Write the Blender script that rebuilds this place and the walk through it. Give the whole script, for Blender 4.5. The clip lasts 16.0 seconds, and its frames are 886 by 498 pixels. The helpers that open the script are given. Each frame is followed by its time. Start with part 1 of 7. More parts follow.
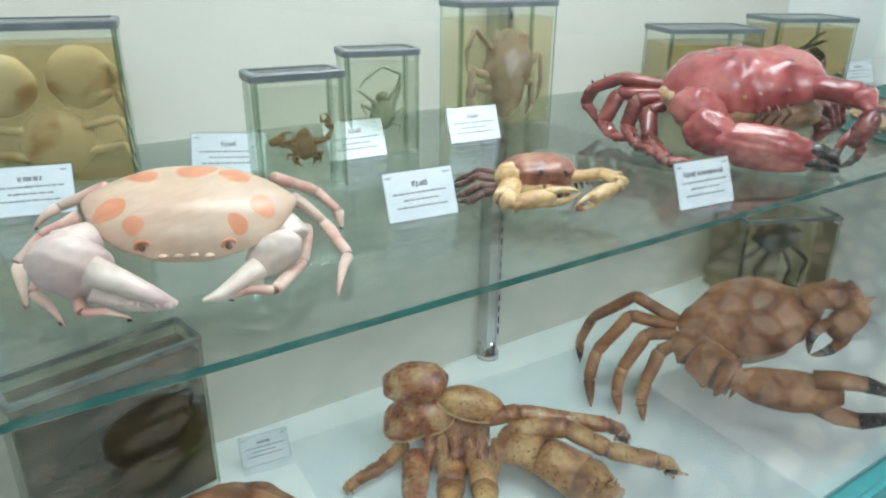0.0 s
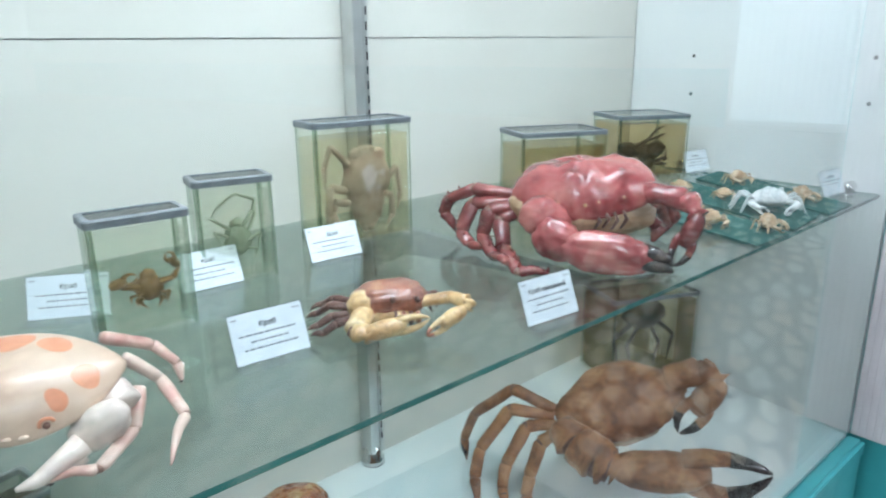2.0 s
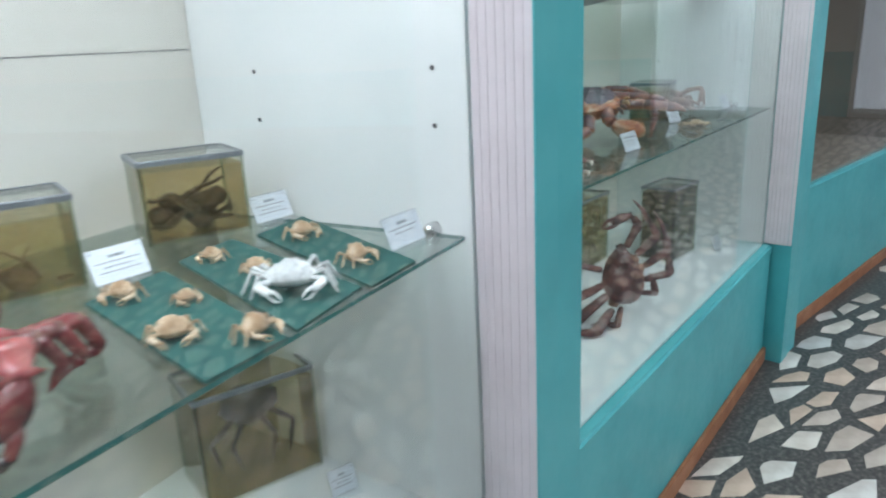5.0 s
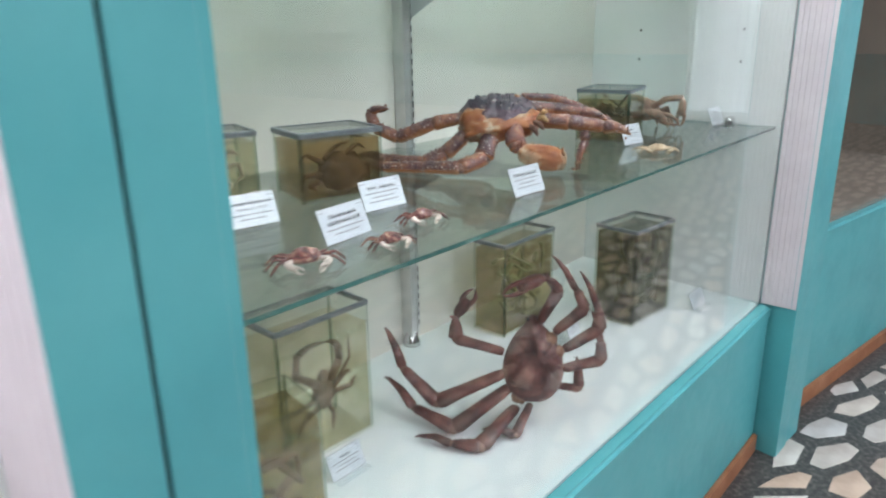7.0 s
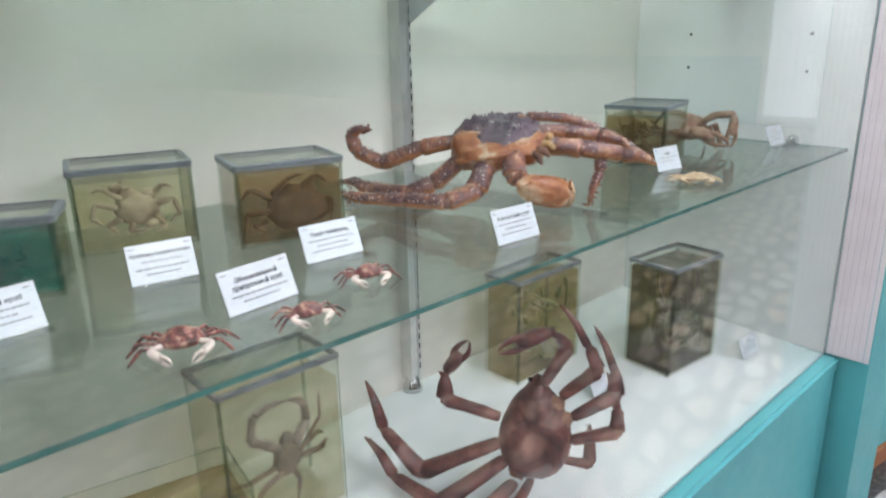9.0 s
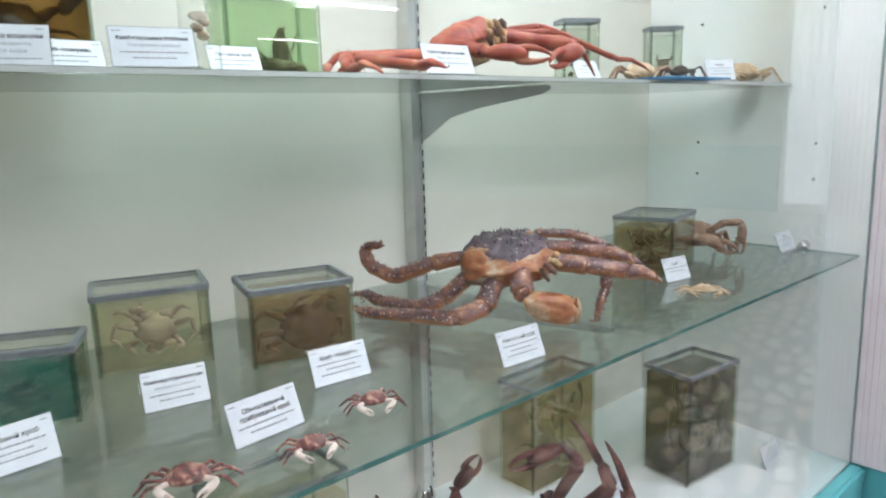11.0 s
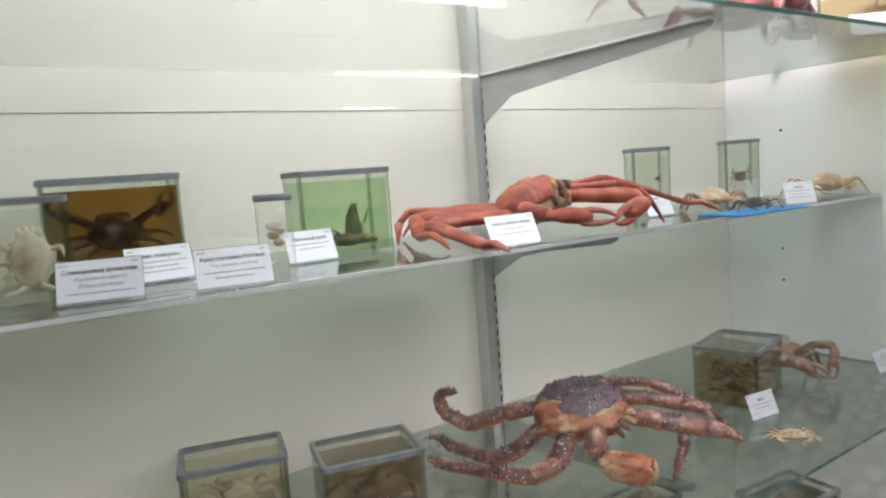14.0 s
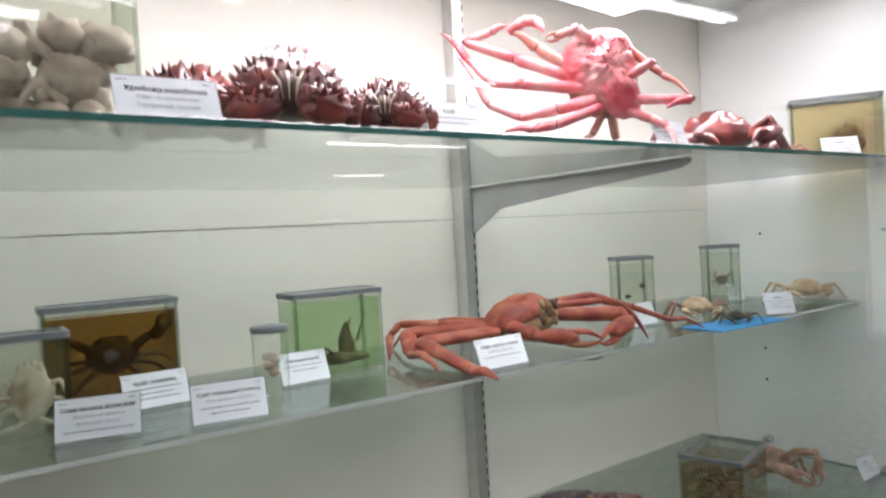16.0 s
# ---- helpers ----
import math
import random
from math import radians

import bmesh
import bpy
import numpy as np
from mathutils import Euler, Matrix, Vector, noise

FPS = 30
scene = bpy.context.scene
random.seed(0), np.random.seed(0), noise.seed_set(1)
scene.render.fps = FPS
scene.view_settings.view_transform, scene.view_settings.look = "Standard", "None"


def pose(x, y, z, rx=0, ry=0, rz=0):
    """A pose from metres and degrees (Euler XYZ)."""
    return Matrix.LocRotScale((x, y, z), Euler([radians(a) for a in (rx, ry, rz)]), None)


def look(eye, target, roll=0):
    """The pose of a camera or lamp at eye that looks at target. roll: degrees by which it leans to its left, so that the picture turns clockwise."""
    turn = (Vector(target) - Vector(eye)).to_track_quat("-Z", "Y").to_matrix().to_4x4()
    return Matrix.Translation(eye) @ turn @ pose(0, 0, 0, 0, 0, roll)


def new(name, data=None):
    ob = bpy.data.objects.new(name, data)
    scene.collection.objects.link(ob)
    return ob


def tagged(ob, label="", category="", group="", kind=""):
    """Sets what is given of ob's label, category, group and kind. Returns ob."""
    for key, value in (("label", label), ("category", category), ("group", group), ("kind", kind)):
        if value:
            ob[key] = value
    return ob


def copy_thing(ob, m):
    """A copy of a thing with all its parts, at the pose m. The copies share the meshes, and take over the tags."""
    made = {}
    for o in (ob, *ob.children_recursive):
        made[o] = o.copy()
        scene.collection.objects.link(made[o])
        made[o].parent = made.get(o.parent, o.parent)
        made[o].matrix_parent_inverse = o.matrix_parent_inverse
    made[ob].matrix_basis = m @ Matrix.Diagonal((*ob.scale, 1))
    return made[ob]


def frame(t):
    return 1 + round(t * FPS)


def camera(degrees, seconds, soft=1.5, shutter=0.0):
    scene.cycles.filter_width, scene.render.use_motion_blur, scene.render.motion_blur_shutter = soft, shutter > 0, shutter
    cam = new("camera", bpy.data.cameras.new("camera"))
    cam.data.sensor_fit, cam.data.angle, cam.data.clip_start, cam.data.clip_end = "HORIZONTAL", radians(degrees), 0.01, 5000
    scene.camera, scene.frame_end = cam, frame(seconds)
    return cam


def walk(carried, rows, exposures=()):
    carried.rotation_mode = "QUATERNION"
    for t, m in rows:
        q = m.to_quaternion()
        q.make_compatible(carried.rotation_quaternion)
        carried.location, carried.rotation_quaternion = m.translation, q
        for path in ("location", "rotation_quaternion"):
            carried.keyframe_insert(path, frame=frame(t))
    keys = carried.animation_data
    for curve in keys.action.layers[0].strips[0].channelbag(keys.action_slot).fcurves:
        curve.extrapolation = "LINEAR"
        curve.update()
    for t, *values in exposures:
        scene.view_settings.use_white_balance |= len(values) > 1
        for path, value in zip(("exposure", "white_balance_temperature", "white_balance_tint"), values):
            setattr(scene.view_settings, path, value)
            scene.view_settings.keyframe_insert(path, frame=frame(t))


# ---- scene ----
cam = camera(64.6, 16.0, soft=2.0, shutter=0.55)
PATH = [
    (0, (0.264, -0.201, 1.276), (0.854, 1.551, 0.513), 0.5),
    (0.5, (0.272, -0.206, 1.28), (0.879, 1.55, 0.539), 0.5),
    (1, (0.282, -0.213, 1.296), (0.96, 1.544, 0.623), -0.1),
    (1.5, (0.3, -0.215, 1.324), (1.067, 1.531, 0.722), -0.7),
    (2, (0.315, -0.207, 1.332), (1.197, 1.497, 0.768), -0.6),
    (2.5, (0.312, -0.208, 1.328), (1.234, 1.465, 0.737), -0.4),
    (3, (0.312, -0.204, 1.318), (1.272, 1.435, 0.692), -0.3),
    (3.5, (0.36, -0.195, 1.327), (1.455, 1.359, 0.705), -0.9),
    (4, (0.53, -0.16, 1.333), (1.721, 1.338, 0.753), -2.1),
    (4.5, (0.751, -0.142, 1.351), (2.037, 1.289, 0.806), -1.8),
    (5, (0.922, -0.119, 1.337), (2.298, 1.216, 0.764), -2.9),
    (7.5, (1.812, 0.061, 1.305), (3.049, 1.497, 0.665), -0.5),
    (8, (1.894, 0.101, 1.295), (3.064, 1.569, 0.606), -0.8),
    (10.5, (1.94, 0.068, 1.378), (3.079, 1.667, 0.993), -2.4),
    (11, (1.942, 0.065, 1.382), (3.077, 1.671, 1.018), -1.7),
    (11.5, (1.955, 0.066, 1.413), (3.01, 1.719, 1.021), -2.1),
    (12, (1.964, 0.072, 1.454), (2.972, 1.749, 1.041), -1.5),
    (12.5, (1.966, 0.068, 1.48), (2.965, 1.763, 1.12), -1.6),
    (13, (1.973, 0.064, 1.498), (2.973, 1.764, 1.163), -2.1),
    (13.5, (1.972, 0.064, 1.537), (2.951, 1.79, 1.288), -2.6),
    (14, (1.975, 0.051, 1.566), (2.923, 1.799, 1.355), -4.1),
    (14.5, (1.984, 0.055, 1.591), (2.984, 1.764, 1.31), -3.4),
    (15, (1.978, 0.041, 1.62), (2.97, 1.765, 1.412), -3.4),
    (15.5, (1.968, 0.029, 1.642), (2.974, 1.755, 1.533), -2.6),
    (16, (1.962, 0.025, 1.664), (2.955, 1.76, 1.628), -3.3),
]
walk(cam, [(t, look(eye, target, roll)) for t, eye, target, roll in PATH],
     exposures=[(0.0, -0.13, 6050, 8), (2.2, -0.08, 5650, 9), (3.5, -0.12, 6050, 12), (5.0, -0.14, 5900, 14), (8.0, 0.33, 6400, 26), (10.5, 0.22, 6350, 27), (11.0, 0.16, 6350, 26), (11.5, 0.08, 6750, 30), (12.5, 0.02, 6900, 32), (14.5, -0.35, 6750, 31), (15.5, -0.46, 6700, 29), (16.0, -0.64, 6700, 29)])

# ---------------------------------------------------------------- light
scene.cycles.transparent_max_bounces = 32
world = bpy.data.worlds.new("world")
scene.world = world
world.use_nodes = True
wn = world.node_tree.nodes
sky = wn.new("ShaderNodeTexSky")
sky.sky_type, sky.sun_disc, sky.sun_elevation, sky.sun_rotation = "NISHITA", False, radians(38), radians(180)
world.node_tree.links.new(sky.outputs[0], wn["Background"].inputs[0])
wn["Background"].inputs[1].default_value = 0.1


def area(name, m, w, h, watts, color):
    lamp = bpy.data.lights.new(name, "AREA")
    lamp.shape, lamp.size, lamp.size_y, lamp.energy, lamp.color = "RECTANGLE", w, h, watts, color
    ob = new(name, lamp)
    ob.matrix_world = m
    return ob


CASE_W, HALL_W = 21.5, 58.0

# ---------------------------------------------------------------- materials


def material(name):
    m = bpy.data.materials.new(name)
    m.use_nodes = True
    nt = m.node_tree
    return m, nt, nt.nodes["Principled BSDF"], nt.links


def noise_tex(nt, scale, detail=4.0, rough=0.55, coord="Object"):
    tc = nt.nodes.new("ShaderNodeTexCoord")
    n = nt.nodes.new("ShaderNodeTexNoise")
    n.inputs["Scale"].default_value, n.inputs["Detail"].default_value, n.inputs["Roughness"].default_value = scale, detail, rough
    nt.links.new(tc.outputs[coord], n.inputs["Vector"])
    return n


def ramp(nt, fac, stops):
    r = nt.nodes.new("ShaderNodeValToRGB")
    r.color_ramp.elements[0].position, r.color_ramp.elements[0].color = stops[0][0], (*stops[0][1], 1)
    r.color_ramp.elements[1].position, r.color_ramp.elements[1].color = stops[-1][0], (*stops[-1][1], 1)
    for p, c in stops[1:-1]:
        r.color_ramp.elements.new(p).color = (*c, 1)
    nt.links.new(fac, r.inputs[0])
    return r


def surface(name, stops, scale=8.0, rough=0.5, bump=0.1, bump_scale=60.0, metal=0.0, detail=5.0, coat=0.0, spec=0.5, dist=0.002, grain=0.0):
    """A mottled surface: colour between the stops by noise, a finer noise as relief and in the gloss."""
    m, nt, p, ln = material(name)
    n = noise_tex(nt, scale, detail)
    r = ramp(nt, n.outputs["Fac"], stops)
    ln.new(r.outputs[0], p.inputs["Base Color"])
    if grain:
        g = noise_tex(nt, scale * 6.5, 4.0, 0.65)
        gr = ramp(nt, g.outputs["Fac"], [(0.34, (1 - grain,) * 3), (0.56, (1, 1, 1))])
        mx = nt.nodes.new("ShaderNodeMix")
        mx.data_type, mx.blend_type = "RGBA", "MULTIPLY"
        mx.inputs["Factor"].default_value = 1.0
        ln.new(r.outputs[0], mx.inputs["A"])
        ln.new(gr.outputs[0], mx.inputs["B"])
        ln.new(mx.outputs["Result"], p.inputs["Base Color"])
    f = noise_tex(nt, bump_scale, 3.0)
    b = nt.nodes.new("ShaderNodeBump")
    b.inputs["Strength"].default_value, b.inputs["Distance"].default_value = bump, dist
    ln.new(f.outputs["Fac"], b.inputs["Height"])
    ln.new(b.outputs[0], p.inputs["Normal"])
    mr = nt.nodes.new("ShaderNodeMapRange")
    mr.inputs["To Min"].default_value, mr.inputs["To Max"].default_value = max(rough - 0.08, 0.02), min(rough + 0.12, 1)
    ln.new(f.outputs["Fac"], mr.inputs["Value"])
    ln.new(mr.outputs[0], p.inputs["Roughness"])
    p.inputs["Metallic"].default_value = metal
    p.inputs["Coat Weight"].default_value = coat
    p.inputs["Specular IOR Level"].default_value = spec
    return m


def clear(name, tint, gloss_rough=0.0, ior=1.5, murk=0.0, murk_color=(0.5, 0.5, 0.4)):
    """Thin clear sheet: lets tinted light straight through, mirrors by Fresnel; murk is cloudiness of a liquid."""
    m, nt, p, ln = material(name)
    nt.nodes.remove(p)
    out = nt.nodes["Material Output"]
    t = nt.nodes.new("ShaderNodeBsdfTransparent")
    t.inputs[0].default_value = (*tint, 1)
    g = nt.nodes.new("ShaderNodeBsdfGlossy")
    g.inputs["Roughness"].default_value = gloss_rough
    # Schlick's curve on the facing angle, alike on both sides of the sheet
    lw = nt.nodes.new("ShaderNodeLayerWeight")
    lw.inputs[0].default_value = 0.5
    pw = nt.nodes.new("ShaderNodeMath")
    pw.operation = "POWER"
    pw.inputs[1].default_value = 5.0
    ln.new(lw.outputs["Facing"], pw.inputs[0])
    f0 = ((ior - 1) / (ior + 1)) ** 2
    fr = nt.nodes.new("ShaderNodeMath")
    fr.operation = "MULTIPLY_ADD"
    fr.inputs[1].default_value, fr.inputs[2].default_value = (1 - f0) * 0.95, f0
    ln.new(pw.outputs[0], fr.inputs[0])
    body = t.outputs[0]
    if murk:
        d = nt.nodes.new("ShaderNodeBsdfDiffuse")
        n = noise_tex(nt, 14.0)
        r = ramp(nt, n.outputs["Fac"], [(0.3, tuple(c * 0.8 for c in murk_color)), (0.7, murk_color)])
        ln.new(r.outputs[0], d.inputs[0])
        mx = nt.nodes.new("ShaderNodeMixShader")
        mx.inputs[0].default_value = murk
        ln.new(t.outputs[0], mx.inputs[1])
        ln.new(d.outputs[0], mx.inputs[2])
        body = mx.outputs[0]
    mix = nt.nodes.new("ShaderNodeMixShader")
    ln.new(fr.outputs[0], mix.inputs[0])
    ln.new(body, mix.inputs[1])
    ln.new(g.outputs[0], mix.inputs[2])
    ln.new(mix.outputs[0], out.inputs[0])
    return m


def glow(name, color, strength):
    m, nt, p, ln = material(name)
    p.inputs["Base Color"].default_value = (0.9, 0.9, 0.9, 1)
    p.inputs["Emission Color"].default_value = (*color, 1)
    p.inputs["Emission Strength"].default_value = strength
    return m


TEAL = surface("teal_paint", [(0.3, (0.075, 0.37, 0.40)), (0.5, (0.09, 0.42, 0.445)), (0.75, (0.115, 0.46, 0.48))], 5, 0.38, 0.12, 35, coat=0.1)
LILAC = surface("lilac_paint", [(0.3, (0.64, 0.58, 0.61)), (0.7, (0.72, 0.66, 0.69))], 9, 0.5, 0.1, 50)
WHITE = surface("white_paint", [(0.3, (0.74, 0.76, 0.76)), (0.7, (0.82, 0.83, 0.82))], 4, 0.5, 0.06, 80)
BACK = surface("cream_panel", [(0.3, (0.66, 0.635, 0.575)), (0.7, (0.73, 0.705, 0.645))], 2.5, 0.62, 0.08, 90)
BASEW = surface("white_board", [(0.3, (0.80, 0.82, 0.83)), (0.7, (0.86, 0.875, 0.88))], 5, 0.45, 0.05, 70)
WOOD = surface("plinth_wood", [(0.3, (0.30, 0.12, 0.055)), (0.55, (0.38, 0.17, 0.08)), (0.75, (0.46, 0.22, 0.11))], 14, 0.4, 0.15, 60)
STEEL = surface("brushed_steel", [(0.3, (0.62, 0.63, 0.62)), (0.7, (0.74, 0.75, 0.74))], 30, 0.42, 0.05, 200, metal=1.0)
DARKGAP = surface("dark_slot", [(0.3, (0.02, 0.02, 0.02)), (0.7, (0.035, 0.035, 0.035))], 30, 0.7)
GREYPAINT = surface("grey_bracket_paint", [(0.3, (0.36, 0.37, 0.37)), (0.7, (0.44, 0.45, 0.45))], 20, 0.4, 0.05, 120)
PLASTER = surface("hall_plaster", [(0.3, (0.62, 0.61, 0.57)), (0.7, (0.70, 0.69, 0.65))], 2, 0.8, 0.15, 60)
CEIL = surface("ceiling_paint", [(0.3, (0.74, 0.74, 0.72)), (0.7, (0.8, 0.8, 0.78))], 2, 0.85, 0.1, 60)
MATRIX = surface("dark_terrazzo", [(0.36, (0.040, 0.038, 0.036)), (0.5, (0.070, 0.066, 0.062)), (0.66, (0.16, 0.145, 0.13))], 60, 0.35, 0.1, 150, detail=8)
# Stand-in for case three's unlit inside: dimness and pane reflections put into a brown
UNLITBOARD = surface("unlit_brown_board", [(0.3, (0.26, 0.215, 0.175)), (0.7, (0.36, 0.305, 0.25))], 3, 0.6)
PANE = clear("window_pane", (0.97, 0.99, 0.985), ior=1.6)
SHELF_GLASS = clear("shelf_glass", (0.82, 0.88, 0.855), ior=1.68)
SHELF_EDGE = surface("green_glass_edge", [(0.3, (0.022, 0.12, 0.11)), (0.6, (0.04, 0.19, 0.17)), (0.8, (0.075, 0.28, 0.25))], 6, 0.12, 0.0, 40, coat=0.3)
PALE_EDGE = surface("polished_glass_edge", [(0.3, (0.50, 0.55, 0.53)), (0.7, (0.66, 0.70, 0.68))], 6, 0.15, 0.0, 40, coat=0.3)
JAR_GLASS = clear("jar_glass", (0.965, 0.977, 0.955))
JAR_EDGE = clear("thick_jar_glass", (0.56, 0.66, 0.56))
ACRYLIC = clear("clear_acrylic", (0.96, 0.975, 0.98))
LID = surface("grey_sealed_lid", [(0.3, (0.13, 0.145, 0.16)), (0.7, (0.20, 0.22, 0.24))], 40, 0.35, 0.1, 90)
PAPER = surface("card_paper", [(0.3, (0.66, 0.71, 0.76)), (0.7, (0.73, 0.77, 0.81))], 20, 0.30, 0.03, 200, coat=1.0)
PAPER.node_tree.nodes["Principled BSDF"].inputs["Coat Roughness"].default_value = 0.22
INK = surface("printed_ink", [(0.3, (0.035, 0.04, 0.05)), (0.7, (0.06, 0.065, 0.08))], 50, 0.7)
FAINT = surface("faint_print", [(0.3, (0.22, 0.235, 0.26)), (0.7, (0.30, 0.32, 0.35))], 50, 0.7)
CHROME = surface("chrome", [(0.3, (0.6, 0.6, 0.6)), (0.7, (0.7, 0.7, 0.7))], 30, 0.12, metal=1.0)
TUBE = glow("lamp_tube", (0.95, 1.0, 1.0), 14.0)
CURTAIN = glow("daylit_curtain", (0.84, 0.94, 1.0), 0.5)
GREENMAT = surface("green_felt", [(0.3, (0.012, 0.075, 0.065)), (0.7, (0.022, 0.11, 0.095))], 30, 0.85, 0.4, 300)
BLUEMAT = surface("blue_felt", [(0.3, (0.02, 0.22, 0.50)), (0.7, (0.03, 0.28, 0.60))], 30, 0.8, 0.3, 300)

# ---------------------------------------------------------------- building helpers


def part(name, bm, mat, parent=None, label="", smooth=False):
    me = bpy.data.meshes.new(name)
    bm.normal_update()
    bm.to_mesh(me)
    bm.free()
    for mm in mat if isinstance(mat, (list, tuple)) else [mat]:
        me.materials.append(mm)
    if smooth:
        me.shade_smooth()
    ob = new(name, me)
    if parent:
        ob.parent = parent
    if label:
        ob["label"] = label
    return ob


def thing(name, m, label, category, group="", kind=""):
    ob = new(name)
    ob.empty_display_size = 0.05
    ob.matrix_world = m
    return tagged(ob, label, category, group, kind)


def box(bm, x0, x1, y0, y1, z0, z1, bevel=0.0, m=None):
    vs = [bm.verts.new((x, y, z)) for z in (z0, z1) for x, y in ((x0, y0), (x1, y0), (x1, y1), (x0, y1))]
    fs = [bm.faces.new([vs[i] for i in q]) for q in ((3, 2, 1, 0), (4, 5, 6, 7), (0, 1, 5, 4), (1, 2, 6, 5), (2, 3, 7, 6), (3, 0, 4, 7))]
    if bevel:
        es = list({e for f in fs for e in f.edges})
        r = bmesh.ops.bevel(bm, geom=es, offset=bevel, segments=2, affect="EDGES", profile=0.5)
        vs = list({v for f in r["faces"] for v in f.verts} | {v for v in vs if v.is_valid})
    if m is not None:
        bmesh.ops.transform(bm, matrix=m, verts=[v for v in vs if v.is_valid])
    return fs


def prism(bm, pts, z0, z1):
    """An upright prism over a plan polygon."""
    lo = [bm.verts.new((x, y, z0)) for x, y in pts]
    hi = [bm.verts.new((x, y, z1)) for x, y in pts]
    n = len(pts)
    area2 = sum(pts[i][0] * pts[(i + 1) % n][1] - pts[(i + 1) % n][0] * pts[i][1] for i in range(n))
    if area2 < 0:
        lo.reverse(), hi.reverse()
    bm.faces.new(lo[::-1])
    bm.faces.new(hi)
    sides = []
    for i in range(n):
        j = (i + 1) % n
        sides.append(bm.faces.new((lo[i], lo[j], hi[j], hi[i])))
    return sides


def tube(bm, pts, radii, sides=8, flat=1.0, up=(0, 0, 1)):
    """A closed tube along pts; flat squeezes it along the section's second axis."""
    pts = [Vector(p) for p in pts]
    rings = []
    side = None
    for i, p in enumerate(pts):
        d = (pts[min(i + 1, len(pts) - 1)] - pts[max(i - 1, 0)]).normalized()
        if side is None:
            side = d.cross(Vector(up))
            if side.length < 1e-3:
                side = d.cross(Vector((0, 1, 0)))
        side = (side - d * side.dot(d)).normalized()
        top = side.cross(d).normalized()
        rings.append([bm.verts.new(p + radii[i] * (math.cos(a) * side + flat * math.sin(a) * top)) for a in (2 * math.pi * k / sides for k in range(sides))])
    for a, b in zip(rings, rings[1:]):
        for k in range(sides):
            bm.faces.new((a[k], a[(k + 1) % sides], b[(k + 1) % sides], b[k]))
    bm.faces.new(rings[0][::-1])
    bm.faces.new(rings[-1])


def lathe(bm, profile, x=0.0, y=0.0, sides=20):
    rings = [[bm.verts.new((x + r * math.cos(a), y + r * math.sin(a), z)) for a in (2 * math.pi * k / sides for k in range(sides))] for r, z in profile]
    for a, b in zip(rings, rings[1:]):
        for k in range(sides):
            bm.faces.new((a[k], a[(k + 1) % sides], b[(k + 1) % sides], b[k]))
    bm.faces.new(rings[0][::-1])
    bm.faces.new(rings[-1])


# ---------------------------------------------------------------- plan
SHELF1, SHELF2, SHELF3, BASE, SILL, TOP = 1.032, 1.447, 1.777, 0.495, 0.500, 2.27
HALL_TOP = 3.2


class Front:
    """The line of one case's glass: u along it, v into the case."""

    def __init__(self, x, y, angle, length):
        self.o, self.a, self.length = Vector((x, y)), radians(angle), length

    def at(self, u, v):
        c, s = math.cos(self.a), math.sin(self.a)
        return (self.o.x + c * u - s * v, self.o.y + s * u + c * v)

    def uv(self, x, y):
        c, s = math.cos(self.a), math.sin(self.a)
        dx, dy = x - self.o.x, y - self.o.y
        return (c * dx + s * dy, -s * dx + c * dy)


F1 = Front(-0.030, 0.127, 14.86, 1.822)
F2 = Front(1.890, 0.608, 6.56, 1.838)
F3 = Front(3.935, 0.833, -2.6, 1.80)
F0 = Front(-1.93, -0.52, 23.2, 1.80)
DEPTH, OUT, KICK = 0.655, 0.105, 0.03

# ---------------------------------------------------------------- hall
bm = bmesh.new()
box(bm, -5, 12, -22, 2.6, -0.1, 0)
floor = tagged(part("floor", bm, MATRIX), "dark terrazzo hall floor set with irregular pale stone slabs", "floor", kind="structure")
bm = bmesh.new()
box(bm, -5, 12, -22, 2.6, HALL_TOP, HALL_TOP + 0.1)
tagged(part("ceiling", bm, CEIL), "plain white painted hall ceiling", "ceiling", kind="structure")
for nm, b in (("wall_west", (-5.1, -5, -22, 2.6)), ("wall_north", (-5, 12, 2.6, 2.7))):
    bm = bmesh.new()
    box(bm, *b, 0, HALL_TOP)
    tagged(part(nm, bm, PLASTER), "pale plastered hall wall", "wall", kind="structure")

# the end wall, with a tall curtained window
WY0, WY1, WZ0, WZ1 = -1.75, 0.6, 0.06, 2.95
bm = bmesh.new()
box(bm, 12, 12.1, -22, WY0, 0, HALL_TOP)
box(bm, 12, 12.1, WY1, 2.6, 0, HALL_TOP)
box(bm, 12, 12.1, WY0, WY1, 0, WZ0)
box(bm, 12, 12.1, WY0, WY1, WZ1, HALL_TOP)
tagged(part("wall_east", bm, PLASTER), "pale plastered end wall with a tall window", "wall", kind="structure")
w = thing("window_1", pose(12.05, (WY0 + WY1) / 2, WZ0), "tall window with thin daylit white curtains", "window", kind="structure")
hw, h = (WY1 - WY0) / 2, WZ1 - WZ0
bm = bmesh.new()
for y0, y1, z0, z1 in ((-hw, -hw + 0.06, 0, h), (hw - 0.06, hw, 0, h), (-hw + 0.06, hw - 0.06, 0, 0.06), (-hw + 0.06, hw - 0.06, h - 0.06, h)):
    box(bm, -0.03, 0.03, y0, y1, z0, z1, 0.006)
part("window_frame", bm, WHITE, w)
